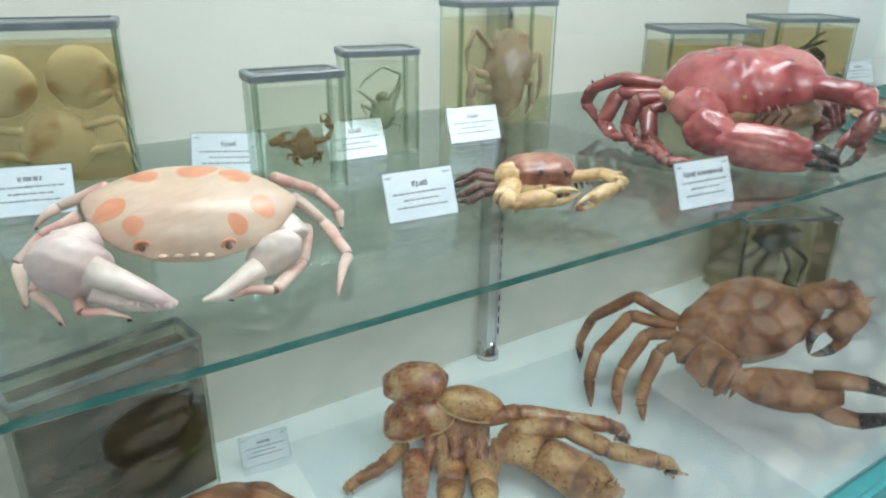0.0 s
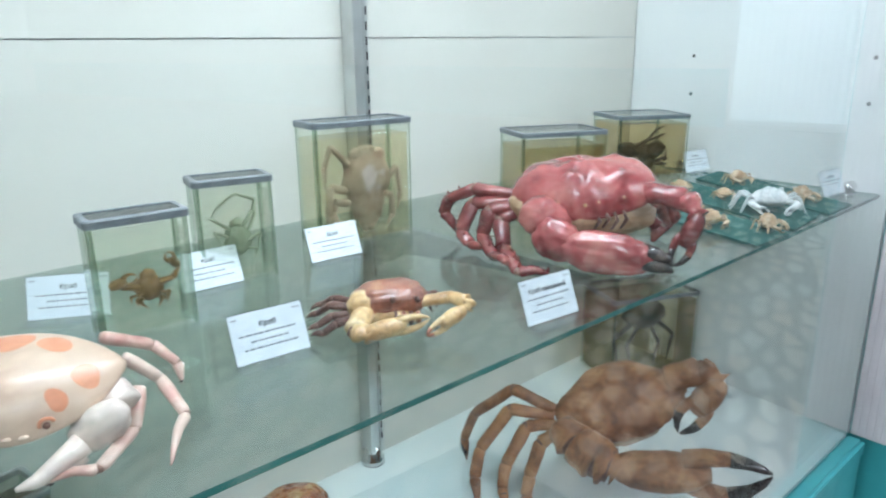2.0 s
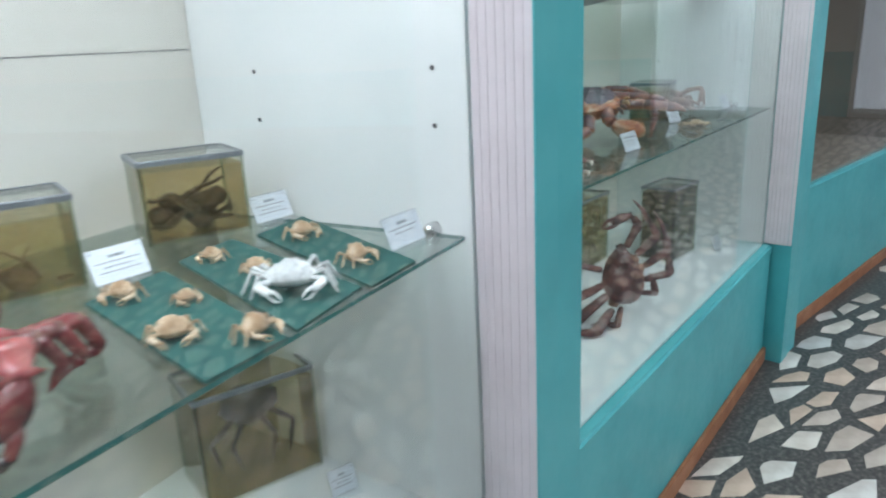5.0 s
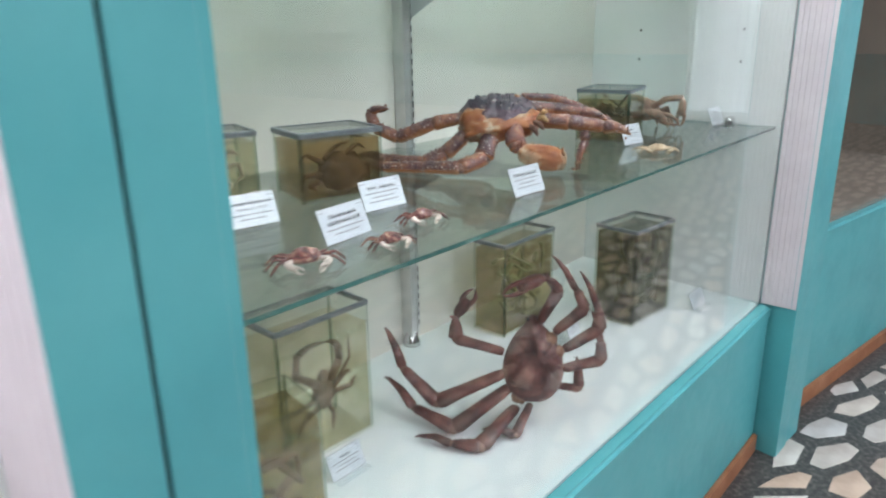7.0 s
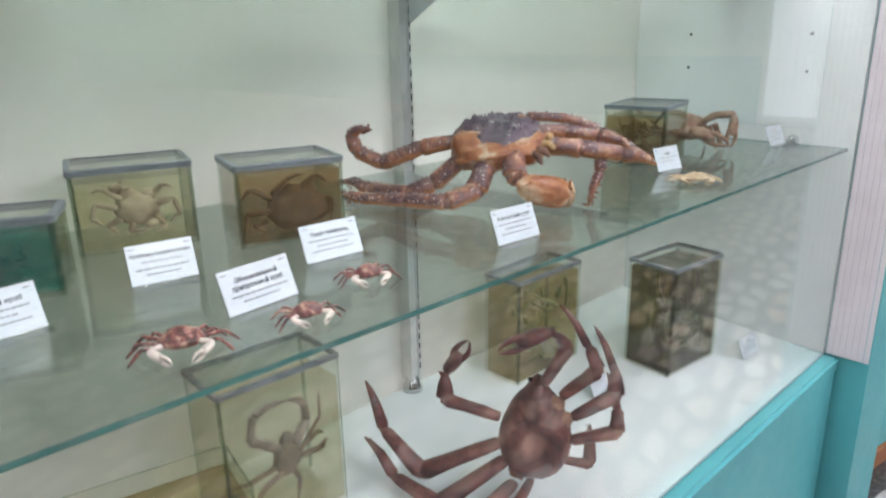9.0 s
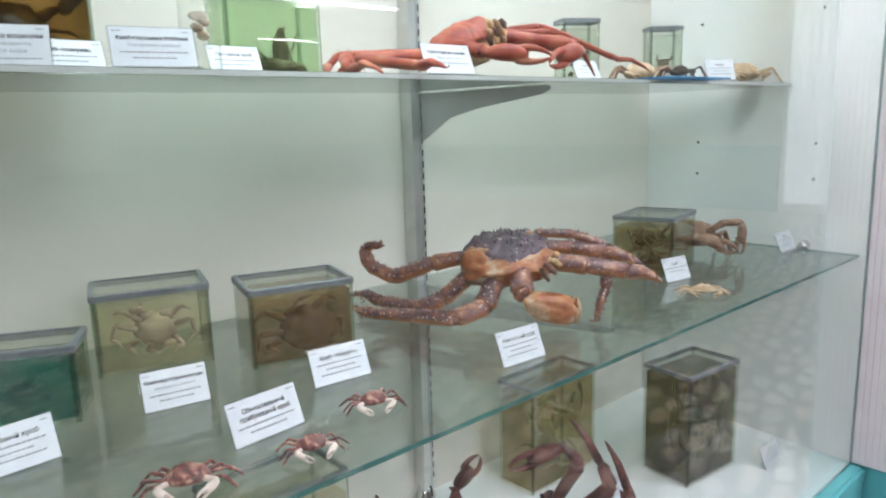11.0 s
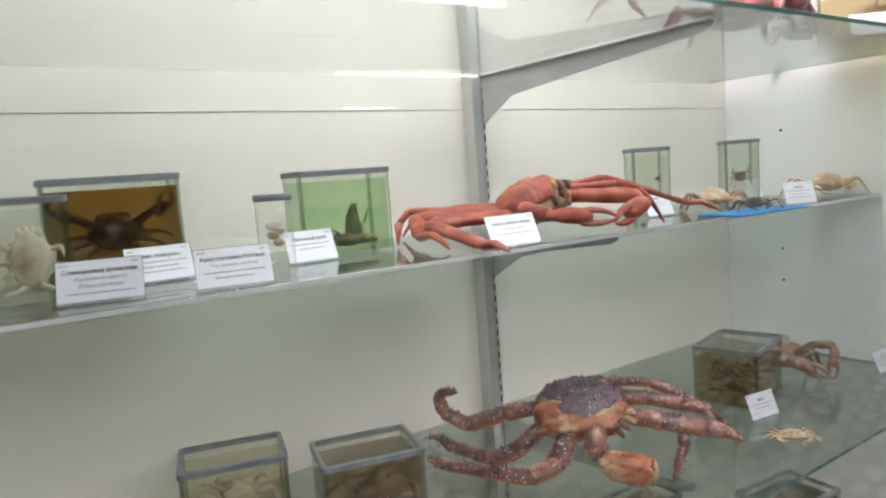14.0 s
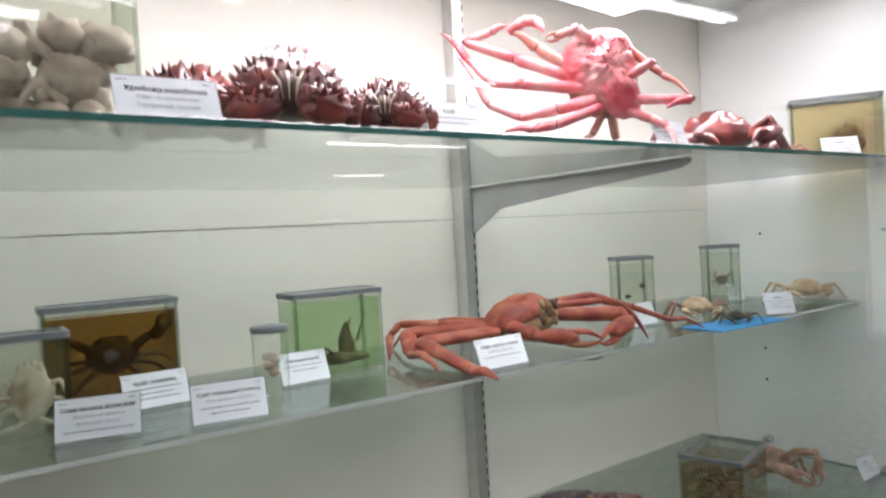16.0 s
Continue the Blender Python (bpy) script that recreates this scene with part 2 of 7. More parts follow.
for s in (-1, 1):
    bm = bmesh.new()
    n = 48
    y0, y1 = (0.001, hw - 0.06) if s > 0 else (-hw + 0.06, -0.001)
    fold = [(0.012 * math.sin(k * 1.3) + 0.006 * math.sin(k * 0.47), y0 + (y1 - y0) * k / n) for k in range(n + 1)]
    cols = [(bm.verts.new((x, y, 0.06)), bm.verts.new((x, y, h - 0.06))) for x, y in fold]
    for (a, b), (c, d) in zip(cols, cols[1:]):
        bm.faces.new((a, b, d, c))
    part("curtain", bm, CURTAIN, w, "thin white curtain lit by daylight", True)
# Teal boards added in place of the far cases that the glass reflects
for y0, y1 in ((-22, WY0), (WY1, 2.6)):
    bm = bmesh.new()
    box(bm, 11.97, 12.0, y0, y1, 0, 0.9)
    tagged(part("dado", bm, TEAL), "teal board on the far wall, in place of reflected display cases", "dado", kind="structure")

bm = bmesh.new()
box(bm, -5, 12, -22.2, -22.0, 0, HALL_TOP)
tagged(part("wall_south", bm, PLASTER), "pale plastered wall across the hall", "wall", kind="structure")


def ceiling_lamp(x, y, rz):
    t = thing("ceiling_lamp", pose(x, y, HALL_TOP, 0, 0, rz), "white twin-tube fluorescent ceiling lamp, lit", "ceiling lamp", "ceiling lamps of the hall")
    bm = bmesh.new()
    box(bm, -0.63, 0.63, -0.09, 0.09, -0.05, 0, 0.008)
    part("housing", bm, WHITE, t)
    for yy in (-0.045, 0.045):
        bm = bmesh.new()
        tube(bm, [(-0.6, yy, -0.07), (0.6, yy, -0.07)], [0.014, 0.014], 10)
        part("tube", bm, TUBE, t, "lit white fluorescent tube", True)
    return t


lamp0 = ceiling_lamp(-1.6, -1.2, 8)
for x, y in ((0.4, -1.2), (2.4, -1.2), (4.4, -1.2), (6.4, -1.2), (-1.6, -3.6), (0.4, -3.6), (2.4, -3.6), (4.4, -3.6), (6.4, -3.6), (8.3, -7.4), (9.6, -7.2), (11.2, -11.5)):
    copy_thing(lamp0, pose(x, y, HALL_TOP, 0, 0, 8))
for x, y in ((-0.4, -2.3), (3.0, -2.3), (5.2, -1.2)):
    area("hall_light", pose(x, y, HALL_TOP - 0.12), 1.6, 0.5, HALL_W, (0.95, 1.0, 1.0))

# ---------------------------------------------------------------- display cases


def quad_strip(bm, f, u0, u1, v0, v1, z0, z1):
    """A box along the case's own line."""
    return prism(bm, [f.at(u0, v0), f.at(u1, v0), f.at(u1, v1), f.at(u0, v1)], z0, z1)


def shelf(f, u0, u1, v0, z, label, pale=False, v1=None):
    """A glass shelf from v0 (v1 at its far end) back to the wall, its top at z; side faces show the dense edge."""
    t = thing("glass_shelf", Matrix.Translation((0, 0, 0)), label, "glass shelf", "glass shelves of the cases")
    bm = bmesh.new()
    sides = prism(bm, [f.at(u0, v0), f.at(u1, v0 if v1 is None else v1), f.at(u1, DEPTH - 0.003), f.at(u0, DEPTH - 0.003)], z - 0.008, z)
    for k, s in enumerate(sides):
        s.material_index = 0 if k == 2 else 1
    es = [e for e in bm.edges if abs(e.verts[0].co.z - e.verts[1].co.z) < 1e-6]
    bmesh.ops.bevel(bm, geom=es, offset=0.0008, segments=1, affect="EDGES")
    ob = part("pane", bm, [SHELF_GLASS, PALE_EDGE if pale else SHELF_EDGE], t)
    return t


def post(name, a, b, c, d, top):
    """A boxed teal pilaster: a, d its corners at the glass, b, c its front corners."""
    t = thing(name, Matrix.Translation((0, 0, 0)), "teal painted boxed pilaster between two display cases", "pilaster", "pilasters")
    bm = bmesh.new()
    b, c, a, d = Vector(b), Vector(c), Vector(a), Vector(d)
    ax = (c - b).normalized()
    nin = Vector((-ax.y, ax.x))
    g = 0.012
    mid = b.lerp(c, 0.47)
    prism(bm, [b, b + ax * 0.002, mid - ax * 0.003, mid - ax * 0.003 + nin * 0.05, a.lerp(d, 0.45) + nin * 0.05, a + ax * 0.02 + nin * 0.05, a + ax * g, b + ax * 0.0 + nin * g], 0, top)
    part("face_board", bm, TEAL, t)
    bm = bmesh.new()
    prism(bm, [mid + ax * 0.003 + nin * 0.004, c, c + nin * g, d - ax * g, d - ax * 0.02 + nin * 0.05, a.lerp(d, 0.45) + ax * 0.006 + nin * 0.05], 0, top)
    part("face_board", bm, TEAL, t)
    bm = bmesh.new()
    prism(bm, [mid - ax * 0.004 + nin * 0.008, mid + ax * 0.004 + nin * 0.008, mid + ax * 0.004 + nin * 0.03, mid - ax * 0.004 + nin * 0.03], 0, top)
    part("joint", bm, DARKGAP, t, "dark joint between boards")
    return t


def jamb(f, u, s, z0, z1, parent, length=OUT):
    """The fluted lilac reveal between glass and pilaster front; s is +1 on the right end of a case."""
    bm = bmesh.new()
    n = 7
    w = (length - 0.004) / n
    pts = [f.at(u + s * 0.011, -length + 0.001), f.at(u + s * 0.011, -0.002)]
    for k in range(n):
        v1 = -0.002 - k * w
        pts += [f.at(u + s * 0.0014, v1), f.at(u, v1 - 0.0018), f.at(u - s * 0.0006, v1 - w / 2), f.at(u, v1 - w + 0.0010)]
    prism(bm, pts, z0, z1)
    return part("jamb", bm, LILAC, parent, "fluted lilac-grey painted reveal")


def upright_rail(f, u, z0, z1, parent):
    """A slotted steel upright on a round foot."""
    m = Matrix.Translation((*f.at(u, DEPTH - 0.013), 0)) @ Matrix.Rotation(f.a, 4, "Z")
    bm = bmesh.new()
    w = 0.016
    for x0, x1, y0, y1 in ((-w, -0.006, -0.024, 0.012), (0.006, w, -0.024, 0.012), (-0.006, 0.006, -0.0225, 0.012)):
        box(bm, x0, x1, y0, y1, z0 + 0.03, z1, 0.0015)
    bmesh.ops.transform(bm, matrix=m, verts=bm.verts)
    part("upright_rail", bm, STEEL, parent, "slotted steel upright")
    bm = bmesh.new()
    z = z0 + 0.06
    while z < z1 - 0.02:
        for x in (0.0085,):
            box(bm, x + 0.001, x + 0.004, -0.0250, -0.0235, z, z + 0.014)
        box(bm, 0.0155, 0.0165, -0.014, -0.004, z, z + 0.014)
        z += 0.025
    bmesh.ops.transform(bm, matrix=m, verts=bm.verts)
    part("slots", bm, DARKGAP, parent, "row of dark slots in the upright")["kind"] = "stuff"
    bm = bmesh.new()
    lathe(bm, [(0.024, z0), (0.024, z0 + 0.012), (0.019, z0 + 0.018), (0.017, z0 + 0.04), (0.012, z0 + 0.042)])
    bmesh.ops.transform(bm, matrix=m @ Matrix.Translation((0, -0.006, 0)), verts=bm.verts)
    part("rail_foot", bm, CHROME, parent, "chromed round foot", True)


def bracket(f, u, z, length, parent):
    """A tapering pressed-steel arm under a shelf."""
    m = Matrix.Translation((*f.at(u + 0.012, DEPTH - 0.03), z - 0.010)) @ Matrix.Rotation(f.a, 4, "Z")
    bm = bmesh.new()
    prof = [(0, 0), (0, -0.105), (-0.02, -0.095), (-0.10, -0.052), (-length * 0.5, -0.036), (-length + 0.02, -0.016), (-length, -0.008), (-length, 0)]
    l = [bm.verts.new((-0.0015, y, zz)) for y, zz in prof]
    r = [bm.verts.new((0.0015, y, zz)) for y, zz in prof]
    bm.faces.new(l), bm.faces.new(r[::-1])
    for i in range(len(prof)):
        j = (i + 1) % len(prof)
        bm.faces.new((l[j], l[i], r[i], r[j]))
    box(bm, -0.009, 0.009, -length, 0, -0.002, 0.0)
    lathe(bm, [(0.005, 0), (0.005, 0.004)], 0, 0, 10)
    bmesh.ops.transform(bm, matrix=m, verts=bm.verts)
    bmesh.ops.recalc_face_normals(bm, faces=bm.faces)
    return part("bracket", bm, GREYPAINT, parent, "grey tapering shelf bracket")


def peg(f, u, v, z, s, parent):
    x, y = f.at(u, v)
    bm = bmesh.new()
    lathe(bm, [(0.011, -0.002), (0.013, 0.0), (0.013, 0.018), (0.010, 0.026), (0.004, 0.028)], 0, 0, 16)
    bmesh.ops.transform(bm, matrix=Matrix.Translation((x, y, z + 0.006)) @ Matrix.Rotation(f.a, 4, "Z") @ Matrix.Rotation(-s * math.pi / 2, 4, "Y"), verts=bm.verts)
    return part("shelf_support", bm, CHROME, parent, "chromed shelf support peg", True)


def hole(f, u, v, z, s, parent):
    x, y = f.at(u, v)
    bm = bmesh.new()
    lathe(bm, [(0.0042, -0.001), (0.0042, 0.0006)], 0, 0, 12)
    bmesh.ops.transform(bm, matrix=Matrix.Translation((x, y, z)) @ Matrix.Rotation(f.a, 4, "Z") @ Matrix.Rotation(-s * math.pi / 2, 4, "Y"), verts=bm.verts)
    return part("peg_hole", bm, DARKGAP, parent)


def display_case(f, label, splay_l, splay_r, seam, sill=SILL, dark=False, lit=True, watts=CASE_W):
    """Base, back, sides, ceiling and front glass; the side panels splay by splay metres at the back."""
    t = thing("display_case", Matrix.Translation((0, 0, 0)), label, "display case", "row of display cases")
    L, D = f.length, DEPTH
    # dark swaps the pale panels for brown ones, putting the unlit look into colour
    bk, wh, ba = (UNLITBOARD, UNLITBOARD, UNLITBOARD) if dark else (BACK, WHITE, BASEW)
    bl, br = f.at(-splay_l, D), f.at(L + splay_r, D)
    base = sill - 0.005
    bm = bmesh.new()
    prism(bm, [f.at(0, 0.006), f.at(L, 0.006), br, bl], base - 0.02, base)
    part("base_board", bm, ba, t, "white painted case floor, toned brown where the case is unlit")
    for z0, z1 in ((base, seam - 0.0012), (seam + 0.0012, TOP)):
        bm = bmesh.new()
        prism(bm, [f.at(-splay_l, D), f.at(L + splay_r, D), f.at(L + splay_r, D + 0.016), f.at(-splay_l, D + 0.016)], z0, z1)
        part("back_panel", bm, bk, t, "cream back panel, toned brown where the case is unlit")
    bm = bmesh.new()
    quad_strip(bm, f, -splay_l, L + splay_r, D + 0.004, D + 0.018, seam - 0.004, seam + 0.004)
    part("panel_joint", bm, GREYPAINT, t, "grey joint between back panels")
    for s, u, sp in ((-1, 0, splay_l), (1, L, splay_r)):
        bm = bmesh.new()
        prism(bm, [f.at(u, 0.004), f.at(u + s * sp, D - 0.001), f.at(u + s * (sp + 0.016), D - 0.001), f.at(u + s * 0.016, 0.004)], base, TOP)
        part("side_panel", bm, wh, t, "white side panel, toned brown where the case is unlit")
    bm = bmesh.new()
    prism(bm, [f.at(-0.02, 0.0), f.at(L + 0.02, 0.0), f.at(L + splay_r, D + 0.016), f.at(-splay_l, D + 0.016)], TOP, TOP + 0.02)
    part("top_panel", bm, wh, t, "white case top, toned brown where the case is unlit")
    if lit:
        for v in (0.11, 0.21):
            bm = bmesh.new()
            x0, y0 = f.at(0.2, v)
            x1, y1 = f.at(L - 0.24, v)
            tube(bm, [(x0, y0, TOP - 0.03), (x1, y1, TOP - 0.03)], [0.013, 0.013], 10)
            part("lamp_tube", bm, TUBE, t, "lit white fluorescent tube", True)
        xm, ym = f.at(L / 2, 0.17)
        area("case_light", pose(xm, ym, TOP - 0.05, 0, 0, math.degrees(f.a)), L - 0.40, 0.20, watts, (0.96, 1.0, 0.985))
    bm = bmesh.new()
    quad_strip(bm, f, 0.002, L - 0.002, -0.004, 0.002, sill, TOP)
    ob = part("glass_pane", bm, PANE, t, "clear front glass")
    ob.visible_shadow = False
    # sill moulding, kick board and skirting
    bm = bmesh.new()
    quad_strip(bm, f, 0.002, L - 0.002, -KICK - 0.004, 0.004, sill - 0.035, sill - 0.001)
    bmesh.ops.bevel(bm, geom=[e for e in bm.edges if all(v.co.z > sill - 0.01 for v in e.verts)], offset=0.008, segments=3, affect="EDGES")
    part("sill", bm, TEAL, t, "teal rounded sill moulding")
    bm = bmesh.new()
    quad_strip(bm, f, 0.0, L, -KICK, 0.002, 0.0, sill - 0.035)
    part("kick_board", bm, TEAL, t, "teal painted base board")
    bm = bmesh.new()
    quad_strip(bm, f, 0.0, L, -KICK - 0.014, -KICK, 0.0, 0.062)
    bmesh.ops.bevel(bm, geom=[e for e in bm.edges if all(v.co.z > 0.05 for v in e.verts)], offset=0.005, segments=2, affect="EDGES")
    part("skirting", bm, WOOD, t, "orange-brown wooden skirting")
    bm = bmesh.new()
    quad_strip(bm, f, -0.10, L + 0.10, -KICK, 0.05, TOP + 0.02, HALL_TOP)
    part("fascia", bm, TEAL, t, "teal fascia board above the glass")
    for s, u in ((-1, 0), (1, L)):
        jamb(f, u, s, sill + 0.001, TOP + 0.02, t)
    return t


case1 = display_case(F1, "glazed teal display case full of crab specimens", 0.08, 0.075, 1.342, watts=CASE_W * 0.68)
case2 = display_case(F2, "glazed teal display case with three glass shelves of crabs", 0.08, 0.085, 1.70)
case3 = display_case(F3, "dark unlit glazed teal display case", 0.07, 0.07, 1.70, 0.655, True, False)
case0 = display_case(F0, "glazed teal display case standing empty", 0.07, 0.07, 1.70)
upright_rail(F1, 0.996, BASE, TOP, case1)
upright_rail(F2, 0.968, BASE, TOP, case2)
bracket(F2, 0.968, SHELF2, 0.36, case2)
bracket(F2, 0.968, SHELF3, 0.56, case2)
bracket(F2, 0.968, SHELF1, 0.50, case2)
bracket(F1, 0.996, SHELF1, 0.50, case1)
for f, t, sp, va, vb in ((F1, case1, 0.075, 0.066, 0.475), (F2, case2, 0.085, 0.140, 0.475)):
    side = lambda v: f.length + sp * (v - 0.004) / (DEPTH - 0.005) - 0.0006
    for z in (1.207, 1.296, 1.62):
        for v in (va, vb):
            hole(f, side(v), v, z, 1, t)
    for z in (SHELF1, SHELF3):
        for v in (va + 0.01, vb):
            peg(f, side(v), v, z, 1, t)


def pil(fa, fb):
    a, b = fa.at(fa.length, 0), fa.at(fa.length, -OUT)
    d, c = fb.at(0, 0), fb.at(0, -OUT)
    return post("pilaster", a, b, c, d, HALL_TOP)


pil(F0, F1)
pil(F1, F2)
pil(F2, F3)
shelf(F1, 0.012, F1.length + 0.002, 0.018, SHELF1, "clear glass shelf with a dark green front edge")
shelf(F2, 0.012, F2.length + 0.002, 0.018, SHELF1, "clear glass shelf with a dark green front edge")
shelf(F2, 0.012, F2.length + 0.02, 0.262, SHELF2, "narrow clear glass shelf with a pale polished edge", True, 0.206)
shelf(F2, 0.012, F2.length + 0.002, 0.012, SHELF3, "clear glass shelf with a dark green front edge")

# ---------------------------------------------------------------- specimens: shapes of limbs and shells


def knobbly(bm, v0, a, b, r, amount=0.11):
    """Uneven swellings across the newest points of a limb that runs from a to b."""
    bm.verts.ensure_lookup_table()
    amount *= min(1.0, 0.012 / max(r, 1e-4))
    for v in bm.verts[v0:]:
        k = noise.noise(v.co * (0.9 / max(r, 1e-4)) + Vector((a.x * 40, 3.1, b.z * 40)))
        on = a + (b - a) * max(0.0, min(1.0, (v.co - a).dot(b - a) / max((b - a).length_squared, 1e-9)))
        v.co += (v.co - on) * amount * 1.6 * k


def segment(bm, a, b, ra, rb, flat=0.8, sides=10):
    """One joint of a leg: a swollen, tapering piece."""
    a, b = Vector(a), Vector(b)
    ts = (0.0, 0.06, 0.3, 0.62, 0.92, 1.0)
    sw = (0.74, 0.90, 0.96, 0.92, 1.0, 0.78)
    v0 = len(bm.verts)
    tube(bm, [a.lerp(b, t) for t in ts], [(ra + (rb - ra) * t) * k for t, k in zip(ts, sw)], sides, flat)
    knobbly(bm, v0, a, b, (ra + rb) * 0.5)


def leg(bm, pts, r0, r1, flat=0.75, tip=0.15, sides=10):
    """A jointed leg through pts; the last piece runs to a curved point."""
    n = len(pts) - 1
    radii = list(r0) if isinstance(r0, (list, tuple)) else [r0 + (r1 - r0) * i / n for i in range(n + 1)]
    for i in range(n):
        ra, rb = radii[i], radii[i + 1]
        if i < n - 1:
            segment(bm, pts[i], pts[i + 1], ra, rb, flat, sides)
        else:
            a, b = Vector(pts[i]), Vector(pts[i + 1])
            d = b - a
            bow = Vector((0, 0, 0.10 * d.length))
            tube(bm, [a, a + d * 0.1, a + d * 0.45 + bow, a + d * 0.8 + bow * 0.6, b], [ra * 0.6, ra, ra * 0.8, ra * 0.45, ra * tip], sides, flat)


def blob(bm, c, rx, ry, rz, m=None, rough=0.0, seed=0.0, nu=16, nv=10, power=1.0, fine=0.0):
    """A lumpy rounded body."""
    c = Vector(c)
    rows = []
    for j in range(nv + 1):
        la = -math.pi / 2 + math.pi * j / nv
        rows.append([])
        for i in range(nu if 0 < j < nv else 1):
            lo = 2 * math.pi * i / nu
            cx, sx, cz = math.cos(lo), math.sin(lo), math.cos(la)
            d = Vector((cx * cz, sx * cz, math.sin(la)))
            k = 1 + rough * noise.noise(d * 2.3 + Vector((seed, seed, seed)))
            if fine:
                k += fine * (noise.noise(d * 6.1 + Vector((seed, 0, 4))) + 0.5 * noise.noise(d * 13.0))
            f = lambda q: math.copysign(abs(q) ** power, q)
            p = Vector((f(d.x) * rx * k, f(d.y) * ry * k, d.z * rz * k))
            rows[-1].append(bm.verts.new((m @ p if m else p) + c))
    for a, b in zip(rows, rows[1:]):
        for i in range(nu):
            j = (i + 1) % nu
            if len(a) == 1:
                bm.faces.new((a[0], b[j], b[i]))
            elif len(b) == 1:
                bm.faces.new((a[i], a[j], b[0]))
            else:
                bm.faces.new((a[i], a[j], b[j], b[i]))


def claw(bm, wrist, tip, r, gape=0.25, flat=0.6, up=(0, 0, 1), fine=1.0):
    """A pincer from wrist to tip: swollen palm, a fixed and a moving finger."""
    w, t = Vector(wrist), Vector(tip)
    d = t - w
    n = Vector(up) - d * (Vector(up).dot(d) / max(d.length_squared, 1e-9))
    n.normalize()
    k = w + d * 0.55
    tube(bm, [w, w + d * 0.08, w + d * 0.28, w + d * 0.46, w + d * 0.60], [r * 0.45, r * 0.8, r, r * 0.92, r * 0.5], 14, flat, n)
    for s in (-1, 1):
        a = k - d * 0.06 + n * (s * r * 0.45)
        m1 = w + d * 0.78 + n * (s * r * (0.45 + gape))
        e = t + n * (s * r * gape * 0.35)
        tube(bm, [a, a.lerp(m1, 0.5) + n * s * r * 0.06, m1, m1.lerp(e, 0.6) + n * s * r * 0.05, e], [r * 0.45 * fine, r * 0.42 * fine, r * 0.33 * fine, r * 0.22 * fine, r * 0.06], 8, flat, n)


def shell(bm, w, l, h, z, nu=56, nv=14, lumps=0.0, freq=2.4, seed=0.0, front=0.0, tilt=0.0, edge=0.55, teeth=0, tooth=0.0, taper=0.42, groove=0.10):
    """A crab's carapace: wide w, long l, domed by h over a sharp rim; brow squared in front, narrowing behind."""
    rings = []
    prof = [(0.0, 1.0)] + [(r, (1 - r ** 2.3) ** 0.75) for r in (0.14, 0.28, 0.42, 0.55, 0.67, 0.78, 0.87, 0.94, 0.985)] + [(1.0, 0.0), (0.97, -0.10), (0.86, -0.26), (0.62, -0.42), (0.3, -0.5), (0.0, -0.52)]
    for k, (r, zz) in enumerate(prof):
        row = []
        for i in range(nu if r else 1):
            lo = 2 * math.pi * i / nu
            c, s = math.cos(lo), math.sin(lo)
            x = w / 2 * math.copysign(abs(c) ** 0.85, c)
            y = l / 2 * math.copysign(abs(s) ** 0.9, s)
            if s > -0.15:
                q = (s + 0.15) / 1.15
                x *= 1 - taper * q * q
            elif front:
                y *= 1 - front * abs(c)
            if s < -0.55:
                y *= 1 - 0.05 * math.cos(c * 16)
            if teeth and s < 0.45 and r > 0.9:
                kk = 1 + tooth * (abs(math.sin(lo * teeth)) - 0.4) * (r - 0.9) * 10
                x, y = x * kk, y * kk
            p = Vector((x * r, y * r, h * zz))
            if zz > 0.02:
                fx, fy = p.x / w, p.y / l
                g = math.exp(-((abs(fx) - 0.17 - 0.5 * fy * fy) / 0.028) ** 2) * (1 if abs(fy) < 0.36 else 0.3)
                g += 0.8 * math.exp(-((fy - 0.06 - 0.9 * fx * fx) / 0.03) ** 2) * (1 if abs(fx) < 0.3 else 0.2)
                p.z -= groove * h * g * min(1, zz * 2)
                if lumps:
                    q = Vector((p.x / w, p.y / w, 0.0)) * freq * 4 + Vector((seed, 0, seed))
                    n1 = noise.noise(q) + 0.5 * noise.noise(q * 2.3)
                    p.z += lumps * h * n1 * min(1, zz * 1.6)
            row.append(bm.verts.new((p.x, p.y, p.z + z)))
        rings.append(row)
    for a, b in zip(rings, rings[1:]):
        for i in range(nu):
            j = (i + 1) % nu
            if len(a) == 1:
                bm.faces.new((a[0], b[i], b[j]))
            elif len(b) == 1:
                bm.faces.new((a[j], a[i], b[0]))
            else:
                bm.faces.new((a[j], a[i], b[i], b[j]))
    bmesh.ops.recalc_face_normals(bm, faces=bm.faces)


def rim_of(half):
    """Radius by angle of a mirrored outline, given as half of it from brow to hind edge."""
    pts = [Vector((x, y)) for x, y in half]
    ext = [Vector((-pts[1].x, pts[1].y))] + pts + [Vector((-pts[-2].x, pts[-2].y))]
    dense = []
    for i in range(1, len(ext) - 2):
        p0, p1, p2, p3 = ext[i - 1:i + 3]
        for k in range(10):
            t = k / 10
            dense.append(0.5 * (2 * p1 + (p2 - p0) * t + (2 * p0 - 5 * p1 + 4 * p2 - p3) * t * t + (3 * p1 - p0 - 3 * p2 + p3) * t ** 3))
    dense.append(pts[-1])
    ang = np.array([math.atan2(p.y, max(p.x, 0.0)) for p in dense])
    rad = np.array([p.length for p in dense])
    o = np.argsort(ang)
    ang, rad = ang[o], rad[o]

    def rho(a):
        return float(np.interp(math.asin(max(-1.0, min(1.0, math.sin(a)))), ang, rad))

    return rho


